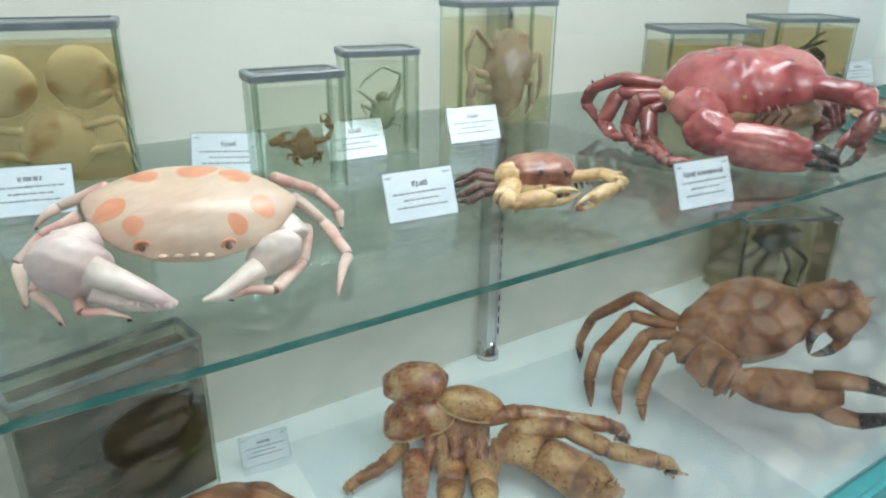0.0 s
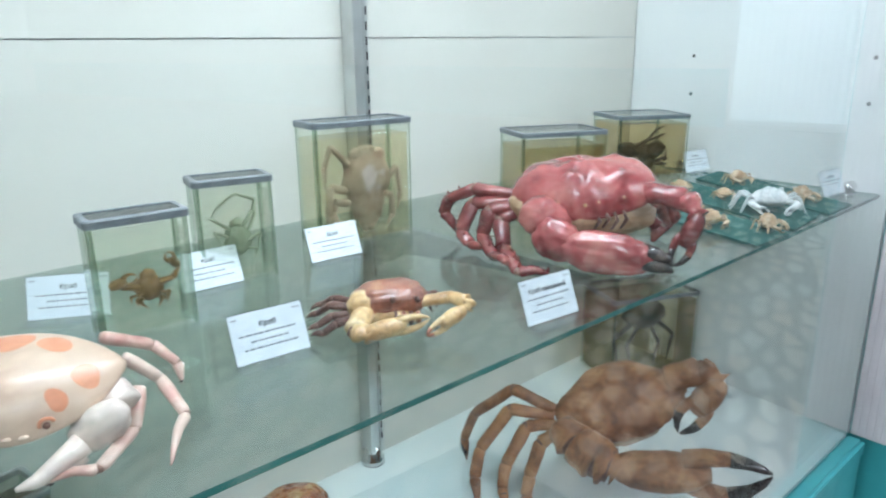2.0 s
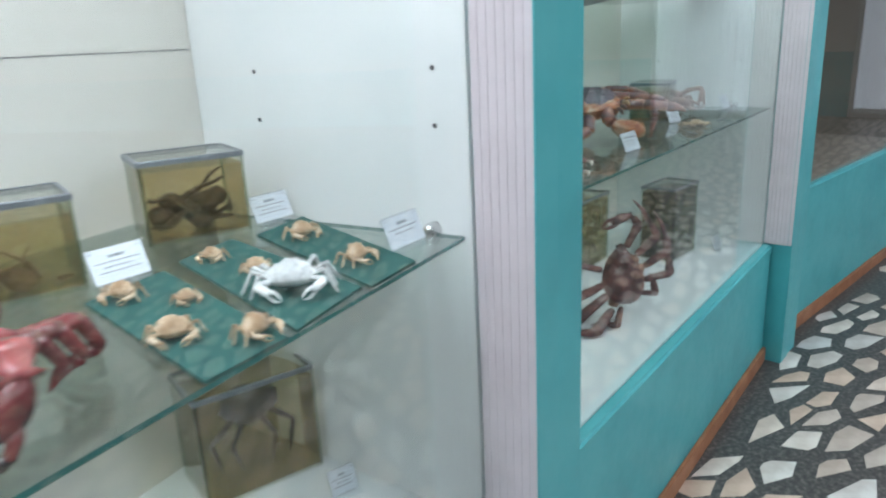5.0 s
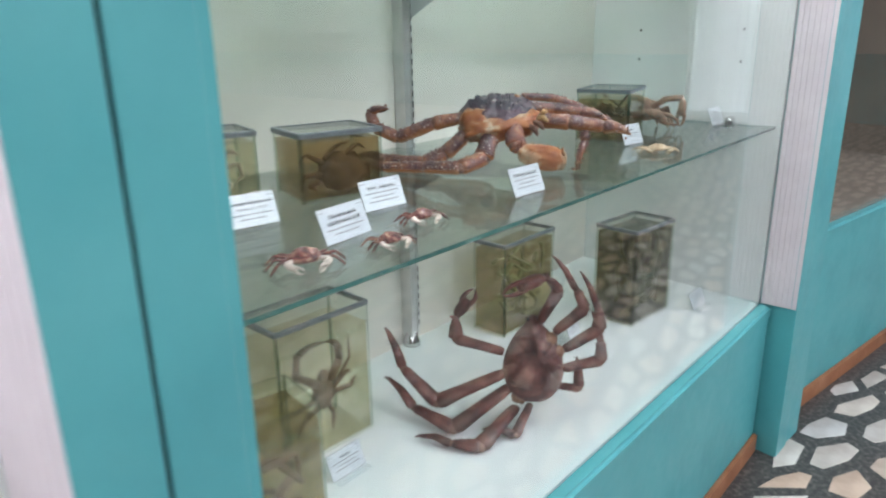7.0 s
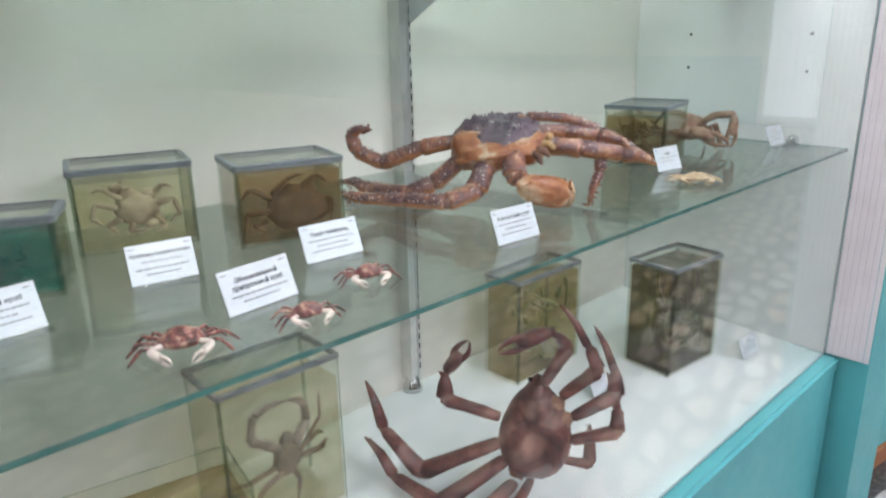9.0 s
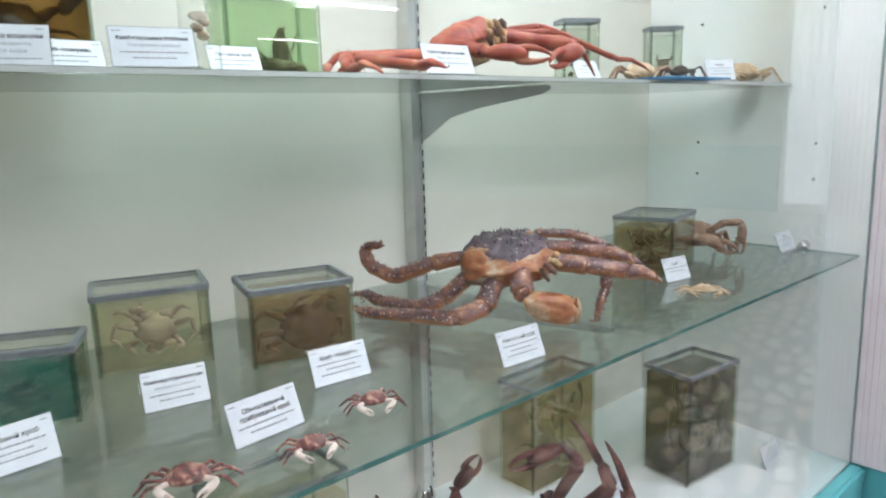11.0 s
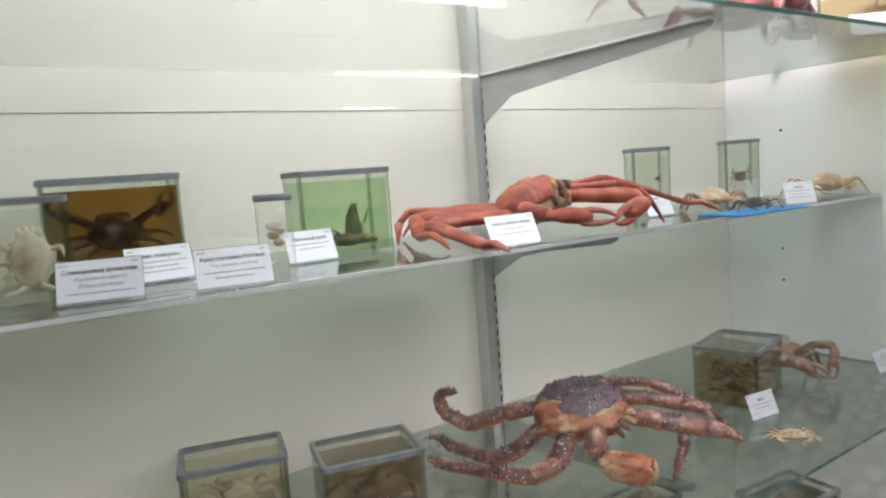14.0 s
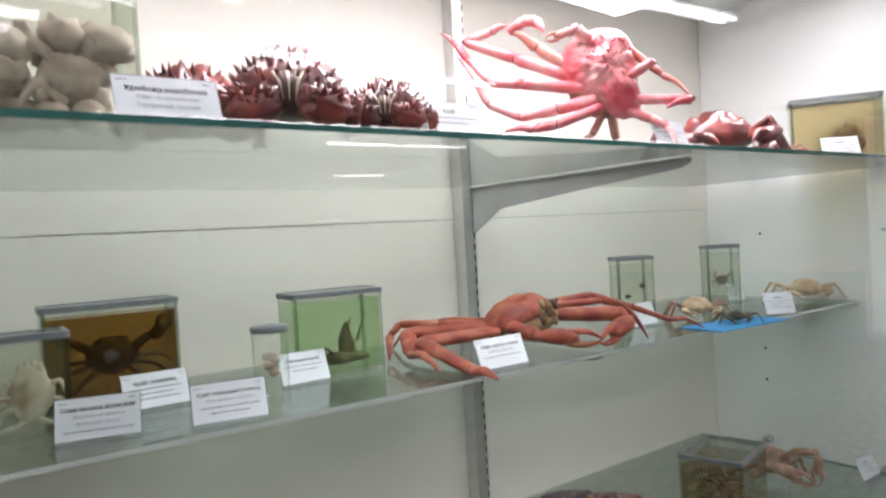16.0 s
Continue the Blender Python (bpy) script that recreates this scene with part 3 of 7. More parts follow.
def plan_shell(bm, half, h, nu=80, pw=2.2, q=0.7, lumps=0.0, freq=30.0, boss=0.0, cell=40.0, seed=0.0, teeth=0, tooth=0.0, drop=0.0, under=1.0, groove=0.0):
    """A carapace over a drawn outline: domed by h, with a sharp rim, bosses and a shaded face below it. Gives its height at a place."""
    rho = rim_of(half)

    def top(x, y):
        a = math.atan2(y, x)
        r = min(1.0, math.hypot(x, y) / rho(a))
        z = h * (1 - r ** pw) ** q
        w = min(1.0, 3.0 * (1 - r))
        if lumps:
            v = Vector((x, y, seed)) * freq
            z += lumps * h * w * (noise.noise(v) + 0.5 * noise.noise(v * 2.3))
        if boss:
            d = noise.voronoi(Vector((x, y, seed)) * cell)[0]
            z += boss * h * min(1.0, 6 * (1 - r)) * min(0.6, d[1] - d[0])
        if groove:
            z -= groove * h * w * math.exp(-((abs(x) - 0.17 * 2 * rho(0) * (1 + 3 * (y / rho(0)) ** 2)) / (0.03 * rho(0) * 2)) ** 2)
        return z - drop * max(0.0, -math.sin(a)) ** 2 * r ** 3

    rings = []
    prof = [(r, 0) for r in (0.0, 0.10, 0.2, 0.3, 0.4, 0.5, 0.6, 0.69, 0.77, 0.84, 0.9, 0.945, 0.975, 0.992, 1.0)] + [(0.985, 0.10), (0.93, 0.22), (0.80, 0.40), (0.5, 0.55), (0.0, 0.6)]
    for k, (r, low) in enumerate(prof):
        row = []
        for i in range(nu if r else 1):
            a = 2 * math.pi * i / nu
            c, s = math.cos(a), math.sin(a)
            rr = r * rho(a)
            if teeth and r > 0.93 and s < 0.35:
                rr *= 1 + tooth * (abs(math.sin(a * teeth)) - 0.45) * (1 if not low else 0.4)
            z = top(r * rho(a) * c, r * rho(a) * s) if not low else -under * h * low - drop * max(0.0, -s) ** 2 * r ** 3
            row.append(bm.verts.new((rr * c, rr * s, z)))
        rings.append(row)
    for k, (a, b) in enumerate(zip(rings, rings[1:])):
        for i in range(nu):
            j = (i + 1) % nu
            f = bm.faces.new((a[0], b[i], b[j]) if len(a) == 1 else (a[j], a[i], b[0]) if len(b) == 1 else (a[j], a[i], b[i], b[j]))
            f.material_index = 1 if k >= 15 else 0
    bmesh.ops.recalc_face_normals(bm, faces=bm.faces)
    return top


def spine(bm, p, d, r, length, sides=5):
    p, d = Vector(p), Vector(d).normalized()
    tube(bm, [p - d * r * 0.5, p + d * length * 0.4, p + d * length], [r, r * 0.6, r * 0.05], sides)


def spotted(name, stops, dots, dot_scale, dot_size, **kw):
    """A shell material with pale or dark grains of real size."""
    m = surface(name, stops, **kw)
    nt = m.node_tree
    p = nt.nodes["Principled BSDF"]
    tc = nt.nodes.new("ShaderNodeTexCoord")
    v = nt.nodes.new("ShaderNodeTexVoronoi")
    v.inputs["Scale"].default_value = dot_scale
    nt.links.new(tc.outputs["Object"], v.inputs["Vector"])
    r = nt.nodes.new("ShaderNodeMapRange")
    r.inputs["From Min"].default_value, r.inputs["From Max"].default_value = dot_size, dot_size + 0.08
    r.inputs["To Min"].default_value, r.inputs["To Max"].default_value = 1, 0
    nt.links.new(v.outputs["Distance"], r.inputs["Value"])
    mx = nt.nodes.new("ShaderNodeMix")
    mx.data_type = "RGBA"
    old = p.inputs["Base Color"].links[0].from_socket
    nt.links.new(r.outputs[0], mx.inputs["Factor"])
    nt.links.new(old, mx.inputs["A"])
    mx.inputs["B"].default_value = (*dots, 1)
    nt.links.new(mx.outputs["Result"], p.inputs["Base Color"])
    return m


# ---------------------------------------------------------------- jars and cards
MURKY = surface("preserved_flesh", [(0.3, (0.13, 0.085, 0.055)), (0.5, (0.22, 0.155, 0.105)), (0.75, (0.34, 0.26, 0.19))], 40, 0.6, 0.3, 150)
PALEFLESH = surface("pale_preserved_flesh", [(0.38, (0.46, 0.35, 0.25)), (0.5, (0.68, 0.60, 0.50)), (0.6, (0.74, 0.67, 0.58))], 28, 0.55, 0.3, 150)
GREENFLESH = surface("green_grey_preserved_flesh", [(0.3, (0.26, 0.29, 0.19)), (0.7, (0.50, 0.54, 0.40))], 40, 0.55, 0.3, 150)
OCHREFLESH = surface("ochre_preserved_flesh", [(0.3, (0.22, 0.11, 0.03)), (0.7, (0.38, 0.21, 0.07))], 40, 0.5, 0.3, 150)
PINKFLESH = surface("grey_pink_preserved_flesh", [(0.3, (0.32, 0.22, 0.18)), (0.45, (0.52, 0.42, 0.37)), (0.7, (0.60, 0.51, 0.46))], 35, 0.55, 0.3, 150)
GLOBEFLESH = surface("cream_preserved_shell", [(0.36, (0.52, 0.36, 0.22)), (0.46, (0.80, 0.74, 0.66)), (0.7, (0.86, 0.82, 0.76))], 14, 0.5, 0.2, 120)
DARKFLESH = surface("dark_preserved_flesh", [(0.3, (0.035, 0.026, 0.018)), (0.7, (0.10, 0.075, 0.05))], 40, 0.55, 0.3, 150)
LIQUIDS = {
    "amber": clear("amber_spirit", (0.92, 0.815, 0.63), 0, 1.15, 0.05, (0.45, 0.31, 0.14)),
    "brown": clear("brown_spirit", (0.60, 0.42, 0.20), 0, 1.15, 0.06, (0.40, 0.25, 0.10)),
    "yellow": clear("yellow_spirit", (0.955, 0.915, 0.80), 0, 1.15, 0.03, (0.50, 0.44, 0.28)),
    "olive": clear("olive_spirit", (0.82, 0.73, 0.53), 0, 1.15, 0.05, (0.36, 0.30, 0.17)),
    "tan": clear("tan_spirit", (0.72, 0.59, 0.41), 0, 1.15, 0.06, (0.30, 0.22, 0.12)),
    "dark": clear("dark_olive_spirit", (0.46, 0.41, 0.26), 0, 1.15, 0.07, (0.22, 0.18, 0.08)),
    "clear": clear("clear_spirit", (0.965, 0.975, 0.95), 0, 1.15, 0.03, (0.6, 0.65, 0.55)),
    "green": clear("green_spirit", (0.79, 0.915, 0.74), 0, 1.15, 0.04, (0.4, 0.6, 0.38)),
    "teal": clear("teal_spirit", (0.14, 0.50, 0.44), 0, 1.15, 0.35, (0.03, 0.30, 0.25)),
}


def rounded(w, d, r, n=3):
    """Plan of a rounded rectangle."""
    pts = []
    for cx, cy, a0 in ((w / 2 - r, d / 2 - r, 0), (-w / 2 + r, d / 2 - r, 90), (-w / 2 + r, -d / 2 + r, 180), (w / 2 - r, -d / 2 + r, 270)):
        for k in range(n + 1):
            a = radians(a0 + 90 * k / n)
            pts.append((cx + r * math.cos(a), cy + r * math.sin(a)))
    return pts


def jar(a, b, d, z0, z1, liquid, fill, label, specimen, flesh, lid=True, group="specimen jars"):
    """A square-cut glass jar; a and b are the front bottom corners in plan, d its depth."""
    a, b = Vector(a), Vector(b)
    w, ang = (b - a).length, math.atan2(b.y - a.y, b.x - a.x)
    h = z1 - z0
    mid = (a + b) / 2 + Vector((-math.sin(ang), math.cos(ang))) * d / 2
    t = thing("specimen_jar", Matrix.Translation((mid.x, mid.y, z0)) @ Matrix.Rotation(ang, 4, "Z"), label, "specimen jar", group)
    top = h - (0.009 if lid else 0)
    bm = bmesh.new()
    out, inn = rounded(w, d, 0.006), rounded(w - 0.007, d - 0.007, 0.004)
    n = len(out)
    rings = [[bm.verts.new((x, y, z)) for x, y in pl] for pl, z in ((out, 0.0), (out, top), (inn, top), (inn, 0.004))]
    bm.faces.new(rings[0][::-1])
    for r0, r1 in zip(rings, rings[1:]):
        for i in range(n):
            j = (i + 1) % n
            bm.faces.new((r0[i], r0[j], r1[j], r1[i]))
    bm.faces.new(rings[3])
    # the moulded corners and the base are thicker and show the glass's own green
    for f in bm.faces:
        c = f.calc_center_median()
        if abs(c.x) > w / 2 - 0.0055 and abs(c.y) > d / 2 - 0.0055 and len(f.verts) == 4:
            f.material_index = 1
        if not lid and c.z > top - 1e-4:
            f.material_index = 1
    part("glass_body", bm, [JAR_GLASS, JAR_EDGE], t, "clear square-cut glass body")
    bm = bmesh.new()
    prism(bm, rounded(w - 0.009, d - 0.009, 0.004), 0.0055, 0.005 + (h - 0.012) * fill)
    part("liquid", bm, LIQUIDS[liquid], t, liquid + " preserving liquid")
    if lid:
        bm = bmesh.new()
        lw, ld = w + 0.004, d + 0.004
        o2, i2 = rounded(lw, ld, 0.007), rounded(w - 0.011, d - 0.011, 0.004)
        rg = [[bm.verts.new((x, y, z)) for x, y in pl] for pl, z in ((i2, top), (o2, top), (o2, h - 0.0015), (rounded(lw - 0.003, ld - 0.003, 0.006), h), (i2, h))]
        for r0, r1 in zip(rg, rg[1:] + rg[:1]):
            for i in range(n):
                j = (i + 1) % n
                bm.faces.new((r0[i], r0[j], r1[j], r1[i]))
        part("lid_seal", bm, LID, t, "grey sealing mastic round the lid")
        bm = bmesh.new()
        prism(bm, rounded(w - 0.0115, d - 0.0115, 0.004), h - 0.005, h - 0.001)
        part("lid_glass", bm, JAR_GLASS, t, "clear lid plate")
    if specimen:
        bm = bmesh.new()
        specimen(bm, w, d, h)
        part("specimen", bm, flesh, t, "preserved crab in the liquid", True)
    return t


def flat_crab(cx, cz, s, legs=4, spread=1.0, claws=1.0, up=0.0, body=(1.0, 0.85), seed=1):
    """A small crab pressed upright against the glass, s its shell's width."""

    def make(bm, w, d, h):
        rnd = random.Random(seed)
        y = -d * 0.12
        blob(bm, (cx, y, cz), s / 2 * body[0], min(s * 0.22, d * 0.3), s / 2 * body[1], rough=0.4, seed=seed, nu=22, nv=14, power=0.9)
        for q in range(7):
            blob(bm, (cx + rnd.uniform(-0.32, 0.32) * s * body[0], y - min(s * 0.16, d * 0.2), cz + rnd.uniform(-0.36, 0.36) * s * body[1]), s * rnd.uniform(0.07, 0.15), s * 0.05, s * rnd.uniform(0.06, 0.13), rough=0.4, seed=q, nu=10, nv=6)
        for sx in (-1, 1):
            for i in range(legs):
                a = radians(-62 + i * 100 / max(legs - 1, 1) + up + rnd.uniform(-8, 8))
                r1, r2, r3 = s * 0.42, s * (0.75 + rnd.uniform(-0.1, 0.1)) * spread, s * 1.05 * spread
                p0 = Vector((cx + sx * r1 * math.cos(a), y, cz + r1 * math.sin(a) * 0.8))
                p1 = Vector((cx + sx * r2 * math.cos(a), y + d * rnd.uniform(-0.15, 0.15), cz + r2 * math.sin(a)))
                p2 = Vector((cx + sx * r2 * 0.98 * math.cos(a) + sx * s * 0.08, y + d * rnd.uniform(-0.2, 0.1), cz + r3 * math.sin(a) - s * 0.28 * spread))
                lim = w / 2 - 0.01
                for p in (p0, p1, p2):
                    p.x, p.z = max(-lim, min(lim, p.x)), max(0.012, min(h * 0.86, p.z))
                leg(bm, [p0, p1, p1.lerp(p2, 0.55) + Vector((sx * s * 0.07, 0, 0)), p2], s * 0.07, s * 0.035, 0.8, 0.2, 6)
            if claws:
                e = Vector((cx + sx * s * 0.72 * claws, y - d * 0.1, cz + s * 0.35))
                t2 = Vector((cx + sx * s * 0.50 * claws, y - d * 0.15, cz + s * 0.86))
                for p in (e, t2):
                    p.x = max(-w / 2 + 0.012, min(w / 2 - 0.012, p.x))
                    p.z = min(h * 0.86, p.z)
                leg(bm, [(cx + sx * s * 0.35, y, cz + s * 0.22), e, e + (t2 - e) * 0.2], s * 0.07, s * 0.09, 0.9, 0.6, 6)
                claw(bm, e, t2, s * 0.12, 0.4, 0.7, (sx, 0, 0.1))

    return make


def heap(n, s, low=0.0, high=0.6, seed=3):
    """A jar crowded with folded crabs."""

    def make(bm, w, d, h):
        rnd = random.Random(seed)
        for k in range(n):
            x, z = rnd.uniform(-0.34, 0.34) * w, h * (low + (high - low) * (k + 0.5) / n)
            y = rnd.uniform(-0.25, 0.1) * d
            blob(bm, (x, y, max(z, s * 0.4)), s * 0.55, min(s * 0.3, d * 0.22), s * 0.4, Matrix.Rotation(rnd.uniform(-0.6, 0.6), 3, "Y"), 0.3, k + seed)
            for q in range(5):
                a = rnd.uniform(0, 6.28)
                e = Vector((x + math.cos(a) * s * 0.8, y - rnd.uniform(0, 0.15) * d, max(0.012, z + math.sin(a) * s * 0.7)))
                e.x = max(-w / 2 + 0.014, min(w / 2 - 0.014, e.x))
                e.z = min(e.z, h * 0.85)
                leg(bm, [(x, y, max(z, 0.015)), (Vector((x, y, z)) + e) / 2 + Vector((0, 0, s * 0.15)), e], s * 0.09, s * 0.05, 0.8, 0.25, 6)

    return make


def globes(bm, w, d, h):
    for x, z, r in ((-0.040, 0.112, 0.036), (0.042, 0.118, 0.037), (0.006, 0.046, 0.040)):
        blob(bm, (x, -d * 0.10, z), r, d * 0.27, r * 0.95, rough=0.06, seed=x, nu=28, nv=18, fine=0.015)
    for sx in (-1, 1):
        for i in range(4):
            z = 0.03 + 0.03 * i
            leg(bm, [(sx * 0.02, -0.01, z), (sx * 0.075, -0.02, z + 0.012), (sx * 0.085, -0.02, max(0.012, z - 0.03))], 0.007, 0.005, 0.8, 0.2, 6)


def posed(bodies, limbs, claws=()):
    """A specimen spread behind the glass: bodies (x, z, half width, half height), limbs ((x, z) ..., thickness), claws."""

    def make(bm, w, d, h):
        y = -d * 0.15
        for k, (x, z, rx, rz) in enumerate(bodies):
            blob(bm, (x, y, z), rx, min(rx * 0.6, d * 0.32), rz, rough=0.22, seed=k + x, nu=24, nv=16, fine=0.06)
        for k, (pts, r) in enumerate(limbs):
            leg(bm, [(x, y - 0.004 + 0.006 * math.sin(3 * k + i), z) for i, (x, z) in enumerate(pts)], r, r * 0.6, 0.85, 0.25, 7)
        for a, b, r in claws:
            claw(bm, (a[0], y - 0.004, a[1]), (b[0], y - 0.006, b[1]), r, 0.3, 0.75, (0.3, 0, 1) if abs(b[0] - a[0]) > abs(b[1] - a[1]) else (1, 0, 0.2))

    return make


def tangle(n, r, low=0.06, high=0.82, seed=1, bodies=3):
    """A jar packed with folded legs and shells, pressed to the glass."""

    def make(bm, w, d, h):
        rnd = random.Random(seed)
        lim = w / 2 - 0.012 - r
        clip = lambda p: Vector((max(-lim, min(lim, p.x)), max(-d * 0.36, min(d * 0.2, p.y)), max(0.012 + r, min(h * 0.88, p.z))))
        for k in range(bodies):
            blob(bm, clip(Vector((rnd.uniform(-0.3, 0.3) * w, rnd.uniform(-0.1, 0.1) * d, h * rnd.uniform(low + 0.1, high - 0.1)))), min(w, h) * 0.16, d * 0.16, min(w, h) * 0.12, Matrix.Rotation(rnd.uniform(-0.7, 0.7), 3, "Y"), 0.3, k, 20, 12, 1.0, 0.08)
        for k in range(n):
            p = Vector((rnd.uniform(-0.42, 0.42) * w, rnd.uniform(-0.34, 0.05) * d, h * rnd.uniform(low, high)))
            a = rnd.uniform(-1.2, 1.2) + (math.pi if k % 2 else 0)
            pts = [clip(p)]
            for q in range(3):
                p = p + Vector((math.cos(a), rnd.uniform(-0.1, 0.1), math.sin(a))) * rnd.uniform(4, 8) * r
                a += rnd.uniform(-1.0, 1.0)
                pts.append(clip(p))
            leg(bm, pts, r * rnd.uniform(0.8, 1.2), r * 0.55, 0.75, 0.25, 7)

    return make


SPIKY = posed([(0.010, 0.024, 0.034, 0.010), (-0.030, 0.020, 0.020, 0.006), (0.044, 0.022, 0.018, 0.007), (0.020, 0.044, 0.014, 0.026), (0.022, 0.062, 0.007, 0.020)],
              [([(0.010, 0.030), (0.022, 0.060), (0.034, 0.092)], 0.0028), ([(0.006, 0.032), (0.004, 0.058), (0.018, 0.084)], 0.0028), ([(0.014, 0.028), (0.040, 0.050), (0.054, 0.080)], 0.0026), ([(0.002, 0.028), (-0.020, 0.044), (-0.040, 0.020)], 0.0026), ([(0.002, 0.026), (-0.012, 0.036), (-0.024, 0.014)], 0.0026), ([(0.018, 0.026), (0.038, 0.030), (0.060, 0.014)], 0.0026), ([(0.016, 0.030), (0.030, 0.046), (0.044, 0.016)], 0.0026)])
CURLED = posed([(0.004, 0.052, 0.030, 0.024), (-0.008, 0.072, 0.013, 0.010), (0.020, 0.070, 0.012, 0.010)],
               [([(-0.022, 0.055), (-0.050, 0.064), (-0.058, 0.044), (-0.044, 0.030)], 0.0058), ([(0.030, 0.055), (0.054, 0.062), (0.060, 0.040), (0.046, 0.026)], 0.0058), ([(-0.018, 0.042), (-0.038, 0.030), (-0.026, 0.016)], 0.0055), ([(0.026, 0.040), (0.040, 0.024), (0.024, 0.014)], 0.0055),
                ([(-0.016, 0.068), (-0.038, 0.084), (-0.052, 0.080)], 0.0055), ([(0.024, 0.068), (0.042, 0.084), (0.056, 0.076)], 0.0055), ([(-0.004, 0.034), (-0.010, 0.020), (0.006, 0.012)], 0.0060)],
               [((-0.030, 0.084), (0.000, 0.090), 0.0085), ((0.030, 0.030), (-0.002, 0.024), 0.0085)])
OUTSTRETCHED = posed([(0.006, 0.048, 0.0145, 0.0145), (0.006, 0.060, 0.008, 0.008)],
                     [([(-0.004, 0.050), (-0.022, 0.053), (-0.033, 0.056)], 0.0052), ([(0.016, 0.052), (0.030, 0.056), (0.038, 0.066)], 0.0052)]
                     + [([(0.006 + s * 0.009, 0.042 - 0.002 * k), (0.006 + s * (0.020 - 0.003 * k), 0.040 - 0.003 * k), (0.006 + s * (0.020 - 0.005 * k), 0.031 - 0.002 * k)], 0.0022) for s in (-1, 1) for k in range(4)],
                     [((-0.035, 0.056), (-0.006, 0.064), 0.0075), ((0.038, 0.066), (0.026, 0.084), 0.0065)])
ARCHED = posed([(0.004, 0.052, 0.017, 0.021), (0.004, 0.072, 0.009, 0.009)],
               [([(0.010, 0.070), (0.026, 0.088), (0.030, 0.102), (0.004, 0.114), (-0.020, 0.100), (-0.030, 0.088)], 0.0030), ([(-0.006, 0.066), (-0.024, 0.080), (-0.036, 0.086)], 0.0034), ([(0.016, 0.064), (0.028, 0.082), (0.030, 0.092)], 0.0034),
                ([(-0.008, 0.056), (-0.028, 0.066), (-0.020, 0.046)], 0.0028), ([(0.016, 0.050), (0.034, 0.058), (0.030, 0.036)], 0.0028), ([(-0.010, 0.045), (-0.032, 0.044), (-0.028, 0.026)], 0.0028), ([(0.014, 0.040), (0.028, 0.036), (0.024, 0.018)], 0.0028), ([(-0.006, 0.036), (-0.016, 0.028), (-0.012, 0.012)], 0.0028)])
BROAD = posed([(0.014, 0.098, 0.040, 0.046), (0.014, 0.066, 0.030, 0.044), (0.014, 0.040, 0.018, 0.030), (-0.004, 0.134, 0.012, 0.010), (0.018, 0.138, 0.012, 0.010), (0.036, 0.132, 0.012, 0.010)],
              [([(-0.020, 0.120), (-0.046, 0.150), (-0.058, 0.120), (-0.060, 0.085)], 0.0065), ([(-0.026, 0.080), (-0.054, 0.090), (-0.060, 0.050), (-0.056, 0.020)], 0.0085), ([(-0.020, 0.060), (-0.044, 0.064), (-0.050, 0.030), (-0.036, 0.012)], 0.0080), ([(0.048, 0.090), (0.066, 0.110), (0.069, 0.070), (0.066, 0.040)], 0.0065), ([(0.040, 0.070), (0.058, 0.064), (0.062, 0.030), (0.050, 0.014)], 0.0075)],
              [((-0.056, 0.050), (-0.040, 0.014), 0.012)])
LOBSTER = posed([(0.022, 0.105, 0.034, 0.024), (0.060, 0.112, 0.026, 0.016), (-0.018, 0.110, 0.026, 0.016)],
                [([(0.060, 0.112), (0.090, 0.135), (0.112, 0.165), (0.104, 0.130)], 0.0085), ([(0.050, 0.100), (0.085, 0.105), (0.112, 0.130)], 0.0065), ([(-0.020, 0.112), (-0.060, 0.120), (-0.098, 0.130)], 0.0085), ([(-0.020, 0.098), (-0.058, 0.098), (-0.080, 0.112)], 0.0065), ([(-0.024, 0.090), (-0.060, 0.082), (-0.100, 0.094)], 0.0065),
                 ([(0.108, 0.172), (0.030, 0.178), (-0.030, 0.168), (-0.080, 0.142)], 0.0030), ([(0.030, 0.088), (0.052, 0.070), (0.088, 0.074)], 0.0050), ([(0.010, 0.088), (-0.010, 0.066), (-0.048, 0.060)], 0.0050)],
                [((-0.070, 0.124), (-0.112, 0.126), 0.010), ((0.098, 0.150), (0.112, 0.112), 0.009)])
SWIMMER = posed([(0.0, 0.070, 0.036, 0.026), (-0.012, 0.090, 0.012, 0.008), (0.012, 0.090, 0.012, 0.008)],
                [([(0.028, 0.080), (0.050, 0.094), (0.058, 0.090)], 0.0095), ([(-0.028, 0.080), (-0.050, 0.094), (-0.058, 0.090)], 0.0095), ([(0.026, 0.060), (0.056, 0.052), (0.078, 0.030)], 0.0055), ([(-0.026, 0.060), (-0.056, 0.052), (-0.078, 0.030)], 0.0055), ([(0.020, 0.052), (0.040, 0.036), (0.056, 0.016)], 0.0055), ([(-0.020, 0.052), (-0.040, 0.036), (-0.056, 0.016)], 0.0055), ([(0.030, 0.066), (0.062, 0.066), (0.080, 0.052)], 0.0050), ([(-0.030, 0.066), (-0.062, 0.066), (-0.080, 0.052)], 0.0050)],
                [((0.056, 0.088), (0.080, 0.122), 0.0125), ((-0.056, 0.088), (-0.080, 0.122), 0.0125)])
